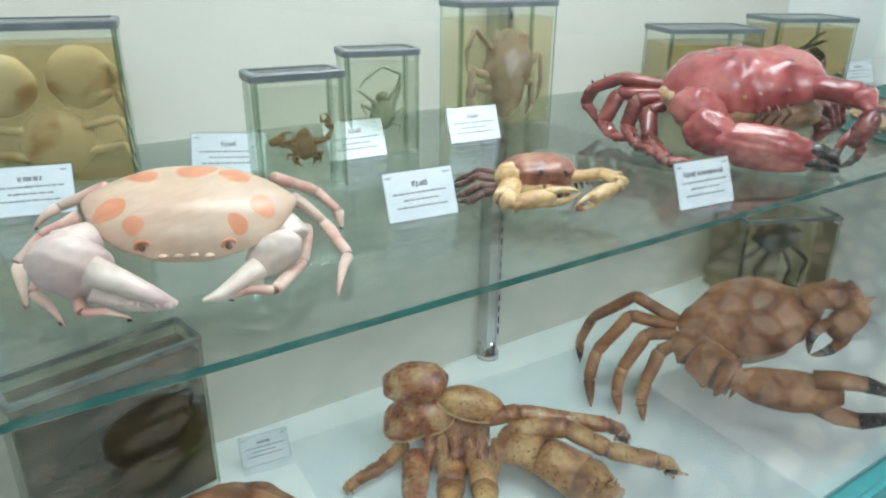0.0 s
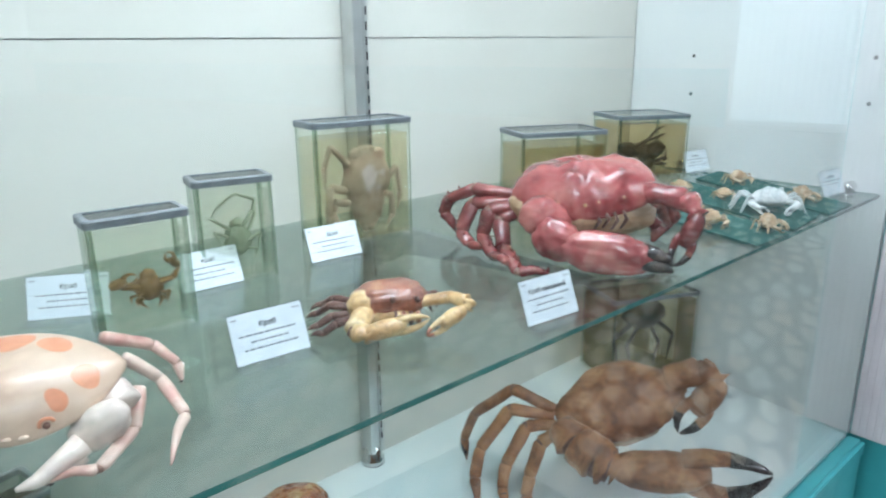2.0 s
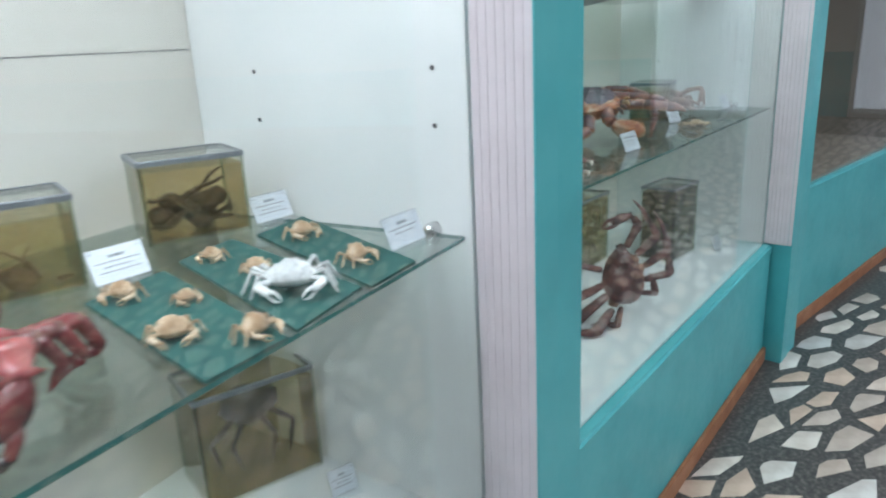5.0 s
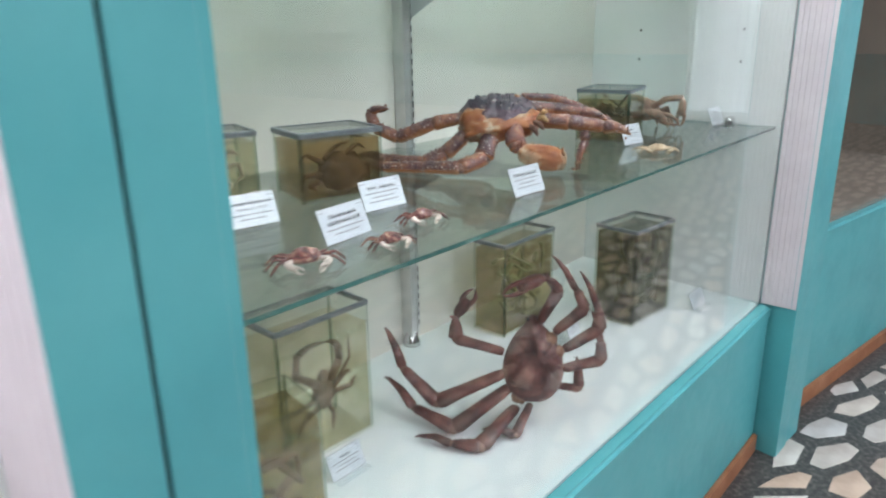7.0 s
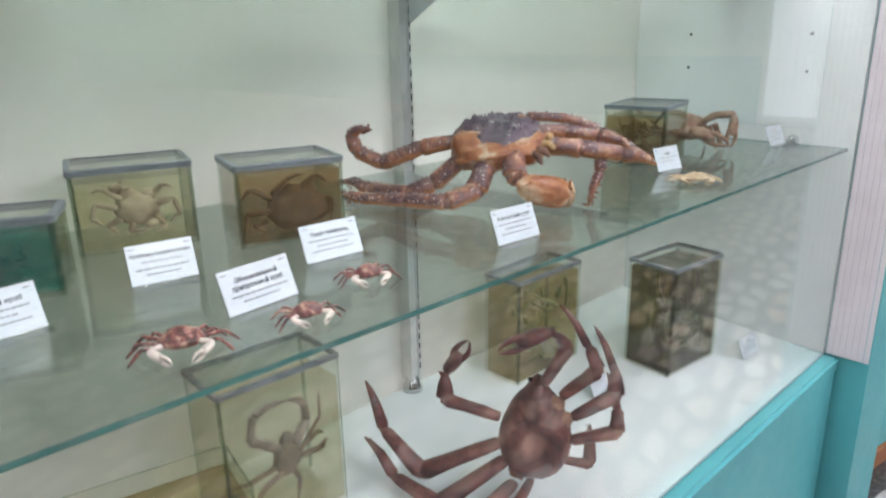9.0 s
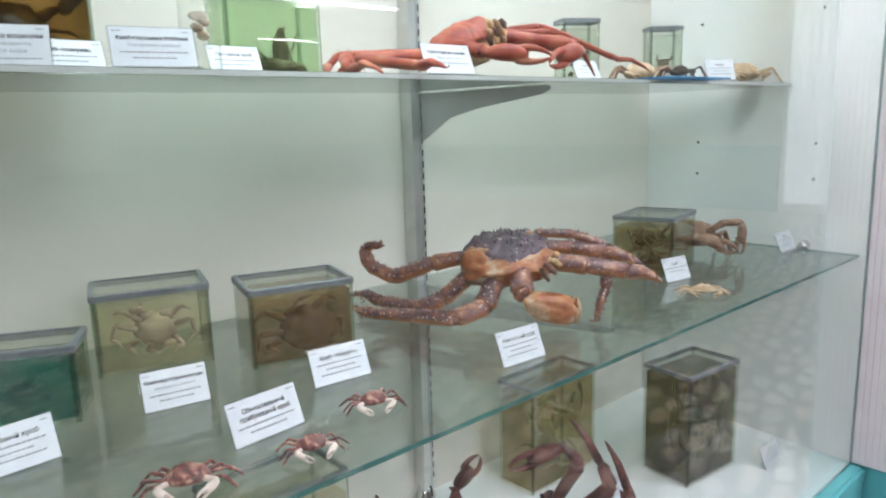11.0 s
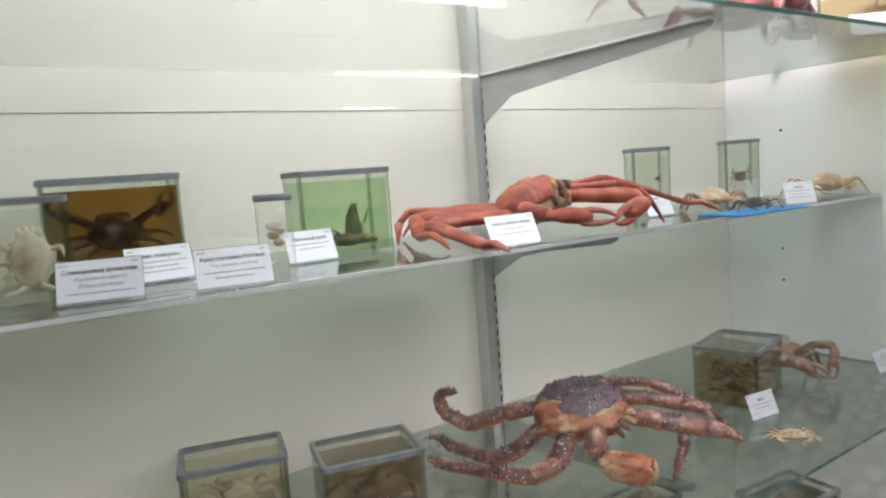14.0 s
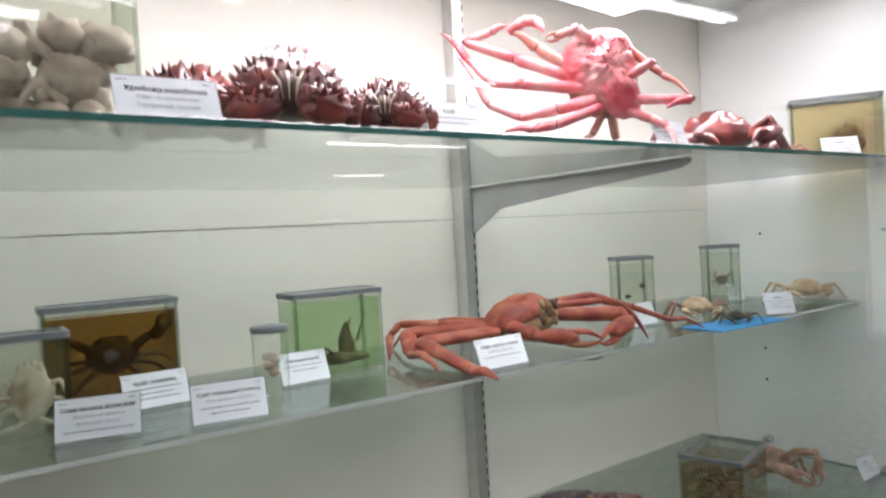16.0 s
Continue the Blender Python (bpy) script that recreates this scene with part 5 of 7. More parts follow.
YELLOWCLAW = hide("yellow_cream_claw", [(0.3, (0.50, 0.28, 0.11)), (0.6, (0.64, 0.43, 0.20)), (0.8, (0.72, 0.55, 0.32))], 30, 0.32, 0.2, 150, coat=0.3)
RUSSET = hide("russet_shell", [(0.3, (0.20, 0.055, 0.032)), (0.55, (0.36, 0.13, 0.075)), (0.8, (0.52, 0.30, 0.16))], 36, 0.3, 0.2, 150, coat=0.4)
SHORE = hide("mottled_shore_shell", [(0.3, (0.055, 0.022, 0.016)), (0.47, (0.16, 0.034, 0.030)), (0.58, (0.27, 0.075, 0.055)), (0.75, (0.55, 0.34, 0.24))], 110, 0.35, 0.3, 150, coat=0.2, grain=0.4)
DARKLEG = hide("dark_brown_leg", [(0.3, (0.075, 0.03, 0.022)), (0.7, (0.16, 0.075, 0.055))], 40, 0.4, 0.2, 150)
JOINT = hide("dark_joint_skin", [(0.3, (0.12, 0.05, 0.035)), (0.7, (0.26, 0.13, 0.09))], 40, 0.5, 0.2, 150)
EYE = surface("glossy_eye", [(0.3, (0.012, 0.010, 0.010)), (0.7, (0.025, 0.02, 0.02))], 60, 0.1, coat=0.5)


def specimen(x, y, z, rz, label, name="crab", group="mounted crabs"):
    return thing(name, pose(x, y, z, 0, 0, rz), label, "mounted crab", group)


def limb(t, pts, r0, r1, mat, name="leg", flat=0.75, tip=0.15, label="", spikes=0, spike=0.004, seed=0):
    bm = bmesh.new()
    leg(bm, pts, r0, r1, flat, tip)
    bm.faces.ensure_lookup_table()
    nf = len(bm.faces)
    radii = list(r0) if isinstance(r0, (list, tuple)) else [r0 + (r1 - r0) * i / (len(pts) - 1) for i in range(len(pts))]
    for i in range(1, len(pts) - 1):
        p, rr = Vector(pts[i]), radii[i]
        d0, d1 = (p - Vector(pts[i - 1])).normalized(), (Vector(pts[i + 1]) - p).normalized()
        tube(bm, [p - d0 * rr * 0.5, p, p + d1 * rr * 0.5], [rr * 0.72, rr * 0.78, rr * 0.72], 8, flat)
    bm.faces.ensure_lookup_table()
    for f in bm.faces[nf:]:
        f.material_index = 1
    rnd = random.Random(seed)
    for k in range(spikes):
        i = rnd.randrange(len(pts) - 1)
        a, b = Vector(pts[i]), Vector(pts[i + 1])
        p = a.lerp(b, rnd.random())
        d = Vector((rnd.uniform(-1, 1), rnd.uniform(-1, 0.6), rnd.uniform(-0.2, 1.2)))
        rr = radii[i]
        d -= (b - a).normalized() * d.dot((b - a).normalized())
        d.normalize()
        spine(bm, p + d * rr * 0.7 * (flat + 1) / 2, d, spike * 0.45, spike, 5)
    return part(name, bm, [mat, JOINT], t, label, True)


def tip_cap(parent, a, b, r, mat=BLACKTIP):
    """The dark point of a toe, along a to b."""
    bm = bmesh.new()
    a, b = Vector(a), Vector(b)
    tube(bm, [a, a.lerp(b, 0.5), b], [r, r * 0.7, r * 0.15], 7)
    return part("claw_tip", bm, mat, parent, "black pointed tip", True)


def pincer(t, elbow, wrist, tip, r, mat, gape=0.25, flat=0.6, up=(0, 0, 1), dark=None, arm=0.7, label="", palm=None, spikes=0, spike=0.005, tipmat=None):
    """An arm and claw, as one part, with dark fingers as a sub-part where they are."""
    bm = bmesh.new()
    if elbow:
        segment(bm, elbow, Vector(elbow).lerp(Vector(wrist), 0.96), r * arm, r * arm * 0.95, 0.85)
    w, e = Vector(wrist), Vector(tip)
    claw(bm, w, e, r, gape, flat, up)
    rnd = random.Random(int(r * 1e5))
    for k in range(spikes):
        p = w.lerp(e, rnd.uniform(0.05, 0.6))
        d = Vector((rnd.uniform(-1, 1), rnd.uniform(-1, 0.3), rnd.uniform(0, 1.3))).normalized()
        spine(bm, p + d * r * 0.6, d, spike * 0.5, spike)
    ob = part("claw", bm, mat, t, label, True)
    if tipmat:
        d = e - w
        n = Vector(up) - d * (Vector(up).dot(d) / d.length_squared)
        n.normalize()
        for s in (-1, 1):
            bm = bmesh.new()
            m1 = w + d * 0.76 + n * (s * r * (0.45 + gape))
            e1 = e + n * (s * r * gape * 0.35)
            tube(bm, [m1, m1.lerp(e1, 0.5) + n * s * r * 0.05, e1 + d * 0.01], [r * 0.36, r * 0.29, r * 0.07], 8, flat, n)
            part("finger", bm, tipmat, ob, "black claw finger", True)
    return ob


def turned(at, front, up):
    """A placing matrix whose -y axis runs along front and whose z axis leans to up."""
    y = -Vector(front).normalized()
    z = Vector(up) - y * Vector(up).dot(y)
    z.normalize()
    x = y.cross(z)
    m = Matrix((x, y, z)).transposed().to_4x4()
    m.translation = Vector(at)
    return m


def great_claw(t, wrist, tip, r, mat, tipmat, up=(0, 0, 1), flat=0.7, gape=0.4, label="", dark=0.45, seed=1):
    """A heavy pincer: a smooth swollen palm, a fixed finger along its line and a hooked moving finger, dark towards their ends."""
    w, e = Vector(wrist), Vector(tip)
    d = e - w
    n = Vector(up) - d * (Vector(up).dot(d) / d.length_squared)
    n.normalize()
    bm = bmesh.new()
    fr = (0.0, 0.05, 0.13, 0.24, 0.36, 0.47, 0.56, 0.63)
    tube(bm, [w + d * f + n * r * 0.10 * math.sin(f * 5) for f in fr], [r * k for k in (0.40, 0.66, 0.86, 0.98, 1.0, 0.93, 0.74, 0.40)], 18, flat, n)
    v0 = len(bm.verts)
    bm.verts.ensure_lookup_table()
    for v in bm.verts:
        v.co += (v.co - w - d * 0.3).normalized() * r * 0.06 * noise.noise(v.co * (1.6 / r) + Vector((seed, 0, 0)))
    tips = []
    for s in (-1, 1):
        g = gape if s > 0 else 0.0
        path = [w + d * 0.46 + n * s * r * 0.42, w + d * 0.60 + n * s * r * (0.56 + g * 0.7), w + d * 0.74 + n * s * r * (0.54 + g), w + d * 0.86 + n * s * r * (0.40 + g * 0.8), w + d * 0.95 + n * s * r * (0.20 + g * 0.4), e + n * s * r * 0.06]
        rad = [r * k for k in (0.50, 0.44, 0.36, 0.27, 0.17, 0.05)]
        tube(bm, path, rad, 10, flat, n)
        tips.append((path, rad))
    ob = part("claw", bm, mat, t, label, True)
    if tipmat:
        for path, rad in tips:
            bm = bmesh.new()
            k = 2 if dark >= 0.4 else 3
            tube(bm, path[k:], [q * 1.07 + 0.0003 for q in rad[k:]], 10, flat, n)
            part("finger", bm, tipmat, ob, "black claw finger", True)
    return ob


def eyes(t, pts, r, mat=EYE):
    for p in pts:
        bm = bmesh.new()
        blob(bm, p, r, r, r, nu=10, nv=6)
        part("eye", bm, mat, t, "small dark eye", True)


def carapace(t, mat, at, size, label="", rx=0, ry=0, rz=0, **kw):
    bm = bmesh.new()
    w, l, h = size
    shell(bm, w, l, h, 0, **kw)
    bmesh.ops.transform(bm, matrix=pose(*at, rx, ry, rz), verts=bm.verts)
    return part("carapace", bm, mat, t, label, True)


def spikes_on(t, parent, at, size, n, length, mat, seed=1, rx=0, ry=0, rz=0, top=0.15, rows=None):
    """Spines over the upper side of a carapace, one mesh."""
    rnd = random.Random(seed)
    w, l, h = size
    m = pose(*at, rx, ry, rz)
    bm = bmesh.new()
    for k in range(n):
        lo, la = 2 * math.pi * (k * 0.618 % 1), math.asin(top + (1 - top) * ((k + 0.5) / n)) * rnd.uniform(0.9, 1.0)
        d = Vector((math.cos(lo) * math.cos(la), math.sin(lo) * math.cos(la), math.sin(la)))
        rim = max(math.cos(la), 0.0) ** 0.8
        q = max(0.0, (math.sin(lo) + 0.15) / 1.15)
        p = Vector((w / 2 * rim * math.cos(lo) * (1 - 0.42 * q * q), l / 2 * rim * math.sin(lo), h * (1 - min(rim, 1.0) ** 2.3) ** 0.75))
        dn = (d + Vector((0, 0, 0.35))).normalized()
        spine(bm, m @ (p * 0.97), (m.to_3x3() @ dn), length * 0.28, length * rnd.uniform(0.65, 1.15), 6)
    return part("spines", bm, mat, parent, "pointed spines", True)


# ---- spotted cream crab
at = (0.235, 0.36, 3.0)
t = specimen(at[0], at[1], S1, at[2], "cream crab with round orange spots and pink-white legs")
sc, srx = (0.0065, 0.0, 0.056), 20
m = pose(*sc, srx, 3, -9)
bm = bmesh.new()
dome = plan_shell(bm, [(0, -0.047), (0.010, -0.0475), (0.030, -0.0445), (0.054, -0.034), (0.073, -0.012), (0.083, 0.012), (0.081, 0.019), (0.062, 0.038), (0.034, 0.053), (0, 0.057)], 0.023, q=0.62, pw=2.3, drop=0.010, under=0.40, lumps=0.04, freq=22)
bmesh.ops.transform(bm, matrix=m, verts=bm.verts)
shell_ob = part("carapace", bm, [CREAM, CREAM], t, "smooth cream carapace", True)
for px, py, r in ((-0.056, -0.011, 0.0115), (-0.0375, -0.0285, 0.0075), (0.056, -0.009, 0.0105), (0.0375, -0.0285, 0.0075), (0.004, 0.030, 0.0150), (0.034, 0.024, 0.012), (-0.036, 0.024, 0.012)):
    bm = bmesh.new()
    n = 22
    cvs = []
    for ring in (0.0, 0.35, 0.7, 1.0):
        row = []
        for k in range(n if ring else 1):
            a = 2 * math.pi * k / n
            rk = r * ring * (1 + 0.10 * math.sin(2 * a + px * 90) + 0.05 * math.sin(3 * a + py * 200))
            qx, qy = px + rk * math.cos(a), py + rk * math.sin(a) * 0.9
            row.append(bm.verts.new(m @ Vector((qx, qy, dome(qx, qy) + 0.0005))))
        cvs.append(row)
    for k in range(n):
        bm.faces.new((cvs[0][0], cvs[1][k], cvs[1][(k + 1) % n]))
        for ra, rb in zip(cvs[1:], cvs[2:]):
            bm.faces.new((ra[k], rb[k], rb[(k + 1) % n], ra[(k + 1) % n]))
    bmesh.ops.recalc_face_normals(bm, faces=bm.faces)
    part("spot", bm, ORANGESPOT, shell_ob, "round orange spot", True)
bm = bmesh.new()
blob(bm, (0.0065, 0.010, 0.040), 0.056, 0.034, 0.014, rough=0.1, nu=24, nv=14)
part("underside", bm, CREAM, t, "pale underside", True)
eyes(t, [m @ Vector((sx * 0.0310, -0.0425, 0.0015)) for sx in (-1, 1)], 0.0026, JOINT)
for k, ex in enumerate((-0.018, -0.007, 0.004, 0.015)):
    bm = bmesh.new()
    blob(bm, m @ Vector((ex + 0.0015, -0.0468, -0.0035)), 0.0038, 0.0022, 0.0018, rough=0.3, seed=k, nu=8, nv=5)
    part("brow_tooth", bm, CREAM, t, "", True)
for sx in (-1, 1):
    bm = bmesh.new()
    tube(bm, [m @ Vector((sx * 0.004, -0.0445, -0.0095)), m @ Vector((sx * 0.010, -0.0450, -0.0085)), m @ Vector((sx * 0.022, -0.0425, -0.0070))], [0.0012, 0.0022, 0.0008], 6)
    part("mouthpart", bm, DARKLEG, t, "dark mouthpart", True)
for pts, r in (([(-0.052, 0.03, 0.075), (-0.09, 0.04, 0.06), (-0.11, 0.03, 0.046)], 0.008), ([(-0.074, 0.01, 0.059), (-0.101, 0.01, 0.047), (-0.119, -0.0, 0.032), (-0.115, -0.027, 0.003)], 0.008), ([(-0.093, -0.0, 0.035), (-0.101, -0.02, 0.029), (-0.108, -0.03, 0.019), (-0.087, -0.061, 0.003)], 0.007), ([(-0.084, -0.007, 0.013), (-0.075, -0.062, 0.013), (-0.042, -0.068, 0.003)], 0.006), ([(0.077, 0.04, 0.067), (0.116, 0.05, 0.048), (0.134, 0.04, 0.03), (0.134, 0.03, 0.014)], 0.008), ([(0.09, 0.02, 0.054), (0.115, 0.02, 0.029), (0.126, -0.025, 0.013), (0.104, -0.079, 0.003)], 0.008), ([(0.096, -0.0, 0.033), (0.086, -0.03, 0.013), (0.058, -0.073, 0.013), (0.023, -0.058, 0.003)], 0.008)):
    lg = limb(t, pts, r, r * 0.5, PINKLIMB)
    tip_cap(lg, Vector(pts[-1]).lerp(Vector(pts[-2]), 0.13), pts[-1], 0.0022)
bm = bmesh.new()
blob(bm, (-0.079, -0.036, 0.037), 0.030, 0.017, 0.023, pose(0, 0, 0, 0, 34, 10).to_3x3(), 0.14, 2, 28, 18, 0.92, 0.025)
segment(bm, (-0.062, -0.014, 0.052), (-0.088, -0.026, 0.048), 0.015, 0.017)
tube(bm, [(-0.066, -0.049, 0.038), (-0.046, -0.056, 0.028), (-0.026, -0.062, 0.016), (-0.012, -0.065, 0.009)], [0.014, 0.011, 0.008, 0.003], 10, 0.8)
tube(bm, [(-0.064, -0.046, 0.022), (-0.046, -0.054, 0.012), (-0.028, -0.060, 0.009), (-0.013, -0.064, 0.009)], [0.013, 0.009, 0.006, 0.003], 10, 0.8)
blob(bm, (-0.062, -0.052, 0.034), 0.0075, 0.006, 0.009, None, 0.3, 3, 14, 8)
for k in range(5):
    blob(bm, (-0.050 + 0.008 * k, -0.060 - 0.002 * k, 0.0145 - 0.001 * k), 0.0032, 0.003, 0.0028, None, 0.3, k, 8, 6)
part("claw", bm, PALECLAW, t, "large pale lilac-white claw", True)
for sx in (-1, 1):
    bm = bmesh.new()
    c = m @ Vector((sx * 0.0310, -0.0400, 0.0015))
    tube(bm, [c + Vector((0.0050 * math.cos(a), -0.002, 0.0045 * math.sin(a))) for a in (math.pi * (0.1 + 1.0 * k / 8) for k in range(9))], [0.0014] * 9, 7)
    part("eye_socket", bm, ORANGESPOT, t, "orange ridge round the eye", True)
bm = bmesh.new()
segment(bm, (0.074, -0.009, 0.044), (0.082, -0.026, 0.032), 0.015, 0.016)
blob(bm, (0.064, -0.038, 0.028), 0.024, 0.013, 0.016, pose(0, 0, 0, 0, -34, -15).to_3x3(), 0.14, 4, 28, 18, 0.92, 0.025)
tube(bm, [(0.050, -0.048, 0.022), (0.032, -0.056, 0.015), (0.018, -0.061, 0.009), (0.006, -0.065, 0.009)], [0.011, 0.008, 0.006, 0.002], 9, 0.8)
tube(bm, [(0.048, -0.046, 0.012), (0.030, -0.056, 0.009), (0.010, -0.064, 0.009)], [0.009, 0.006, 0.002], 9, 0.8)
part("claw", bm, PALECLAW, t, "smaller pale claw", True)

# ---- small crab with yellow claws
at = (0.6, 0.455, -27.1)
t = specimen(at[0], at[1], S1, at[2], "small russet crab with smooth yellow-cream claws")
bm = bmesh.new()
blob(bm, (-0.010, 0.004, 0.030), 0.042, 0.028, 0.020, pose(0, 0, 0, 6, -6, 0).to_3x3(), 0.10, 3, 40, 26, 0.72, 0.035)
part("carapace", bm, RUSSET, t, "glossy russet carapace", True)
bm = bmesh.new()
blob(bm, (-0.034, -0.004, 0.026), 0.019, 0.022, 0.018, None, 0.10, 5, 26, 18, 0.85, 0.03)
blob(bm, (-0.008, -0.008, 0.018), 0.034, 0.020, 0.013, None, 0.12, 6, 26, 16, 0.9, 0.03)
part("underside", bm, YELLOWCLAW, t, "swollen cream gill side and underside", True)
for sx in (-1, 1):
    bm = bmesh.new()
    tube(bm, [(0.008 + sx * 0.012, -0.018, 0.040), (0.010 + sx * 0.013, -0.024, 0.041), (0.012 + sx * 0.013, -0.026, 0.038)], [0.0016, 0.0030, 0.0024], 8)
    part("eye", bm, DARKLEG, t, "dark stalked eye", True)
for k in range(4):
    bm = bmesh.new()
    tube(bm, [(0.000 + 0.008 * k, -0.022, 0.026), (0.001 + 0.008 * k, -0.027, 0.019), (0.000 + 0.008 * k, -0.024, 0.012)], [0.0025, 0.0034, 0.002], 7)
    part("mouthpart", bm, RUSSET if k % 2 else DARKLEG, t, "", True)
limb(t, [(-0.034, -0.014, 0.026), (-0.038, -0.052, 0.016), (-0.022, -0.062, 0.014)], (0.012, 0.0145, 0.012), 0, YELLOWCLAW, "arm", tip=0.8)
great_claw(t, (-0.030, -0.060, 0.015), (0.037, -0.042, 0.026), 0.0115, YELLOWCLAW, None, (0, 0.1, 1), 0.85, 0.0, "long yellow-cream claw")
limb(t, [(0.024, -0.006, 0.030), (0.058, -0.006, 0.036), (0.066, -0.010, 0.036)], (0.0085, 0.0095, 0.008), 0, YELLOWCLAW, "arm", tip=0.8)
limb(t, [(0.060, -0.008, 0.037), (0.076, -0.018, 0.034), (0.074, -0.026, 0.028)], (0.0095, 0.0110, 0.008), 0, YELLOWCLAW, "wrist", tip=0.8)
great_claw(t, (0.074, -0.025, 0.029), (0.033, -0.050, 0.010), 0.0095, YELLOWCLAW, RUSSET, (0, 0, 1), 0.85, 0.0, "curved yellow-cream claw with a russet tip", 0.3)
for k, pts in enumerate(([(-0.044, 0.012, 0.024), (-0.072, 0.026, 0.024), (-0.086, 0.036, 0.014), (-0.104, 0.044, 0.003)], [(-0.046, 0.004, 0.020), (-0.074, 0.010, 0.022), (-0.090, 0.016, 0.010), (-0.104, 0.020, 0.003)], [(-0.046, -0.004, 0.016), (-0.070, -0.010, 0.017), (-0.084, -0.014, 0.008), (-0.096, -0.016, 0.003)], [(-0.044, -0.010, 0.014), (-0.064, -0.026, 0.014), (-0.076, -0.032, 0.006), (-0.090, -0.030, 0.003)])):
    limb(t, pts, (0.0062, 0.0066, 0.0052, 0.002), 0, DARKLEG, seed=k)
for k in range(3):
    limb(t, [(0.012, 0.015, 0.022), (0.030 + 0.006 * k, 0.03 + 0.01 * k, 0.022), (0.038 + 0.006 * k, 0.034 + 0.012 * k, 0.003)], 0.005, 0.003, DARKLEG)

# ---- big glossy red crab
at = (0.95, 0.6, -36.6)
t = specimen(at[0], at[1], S1, at[2], "large glossy red stone crab with lumpy shell")
bm = bmesh.new()
rtop = plan_shell(bm, [(0, -0.072), (0.020, -0.073), (0.050, -0.066), (0.082, -0.048), (0.102, -0.018), (0.108, 0.010), (0.098, 0.040), (0.068, 0.066), (0.035, 0.080), (0, 0.082)], 0.050, nu=120, pw=3.4, q=0.58, boss=0.13, cell=38, seed=4.0, lumps=0.13, freq=24, teeth=15, tooth=0.02, drop=0.012, under=0.75)
rm = pose(0.014, 0.006, 0.084, 6, -5, 0)
bmesh.ops.transform(bm, matrix=rm, verts=bm.verts)
rb = part("carapace", bm, [REDSHELL, TANUNDER], t, "lumpy glossy red carapace", True)
for k in range(15):
    bm = bmesh.new()
    a = math.pi * (1.10 + 0.80 * k / 14)
    x, y = 0.101 * math.cos(a), 0.068 * math.sin(a)
    blob(bm, rm @ Vector((x, y, rtop(x, y) * 0.6)), 0.0034, 0.003, 0.003, None, 0.3, k, 10, 6)
    part("brow_tooth", bm, YELLOWCLAW if k % 3 else REDSHELL, rb, "small pale tooth of the shell's edge", True)
bm = bmesh.new()
blob(bm, (0.024, -0.004, 0.058), 0.092, 0.060, 0.034, rough=0.12, nu=32, nv=18, fine=0.03)
blob(bm, (-0.070, 0.010, 0.066), 0.030, 0.050, 0.026, rough=0.12, nu=24, nv=14, fine=0.03)
part("underside", bm, TANUNDER, t, "tan underside", True)
for k, (px, pz) in enumerate(((0.030, 0.062), (0.042, 0.066), (0.054, 0.064), (0.066, 0.066))):
    bm = bmesh.new()
    tube(bm, [(px, -0.060, pz + 0.01), (px + 0.005, -0.068, pz), (px - 0.003, -0.066, pz - 0.014)], [0.002, 0.003, 0.0015], 7)
    part("mouthpart", bm, DARKLEG, t, "dark mouthpart", True)
for k, (pts, rr) in enumerate(((((-0.085, 0.01, 0.080), (-0.150, 0.02, 0.086), (-0.190, 0.035, 0.066), (-0.201, 0.045, 0.042), (-0.176, 0.03, 0.010)), (0.012, 0.014, 0.012, 0.011, 0.003)),
                               (((-0.085, 0.005, 0.070), (-0.150, 0.01, 0.066), (-0.166, -0.01, 0.026), (-0.150, -0.03, 0.012), (-0.086, -0.082, 0.004)), (0.013, 0.015, 0.012, 0.010, 0.003)),
                               (((-0.085, -0.01, 0.066), (-0.122, -0.02, 0.062), (-0.132, -0.03, 0.026), (-0.112, -0.08, 0.012), (-0.076, -0.130, 0.004)), (0.013, 0.015, 0.012, 0.010, 0.003)),
                               (((-0.082, -0.02, 0.060), (-0.104, -0.03, 0.050), (-0.098, -0.06, 0.018), (-0.072, -0.145, 0.010), (-0.028, -0.139, 0.004)), (0.013, 0.014, 0.012, 0.010, 0.003)))):
    limb(t, pts, rr, 0, REDLIMB, flat=0.75, spikes=26, spike=0.0055, seed=k)
bm = bmesh.new()
blob(bm, (-0.040, -0.066, 0.062), 0.036, 0.030, 0.030, pose(0, 0, 0, 0, 30, 0).to_3x3(), 0.12, 6, 40, 26, 0.85, 0.03)
blob(bm, (-0.022, -0.094, 0.040), 0.036, 0.028, 0.028, pose(0, 0, 0, 0, 24, -10).to_3x3(), 0.12, 8, 40, 26, 0.85, 0.03)
part("arm", bm, REDSHELL, t, "swollen folded red arm", True)
bm = bmesh.new()
blob(bm, (0.040, -0.112, 0.030), 0.064, 0.024, 0.027, pose(0, 0, 0, 0, 6, -4).to_3x3(), 0.14, 7, 48, 28, 0.75, 0.04)
part("claw", bm, REDSHELL, t, "massive folded red claw", True)
for z0, z1, dy in ((0.036, 0.018, 0.0), (0.020, 0.010, -0.004)):
    bm = bmesh.new()
    tube(bm, [(0.088, -0.114 + dy, z0), (0.106, -0.120 + dy, z0 * 0.9), (0.120, -0.124, (z0 + z1) / 2), (0.128, -0.124, z1)], [0.013, 0.0115, 0.008, 0.002], 10, 0.8)
    part("finger", bm, BLACKTIP, t, "black claw finger", True)
limb(t, [(0.095, -0.020, 0.096), (0.150, -0.045, 0.090), (0.164, -0.062, 0.072)], (0.022, 0.023, 0.018), 0, REDSHELL, "arm", tip=0.85)
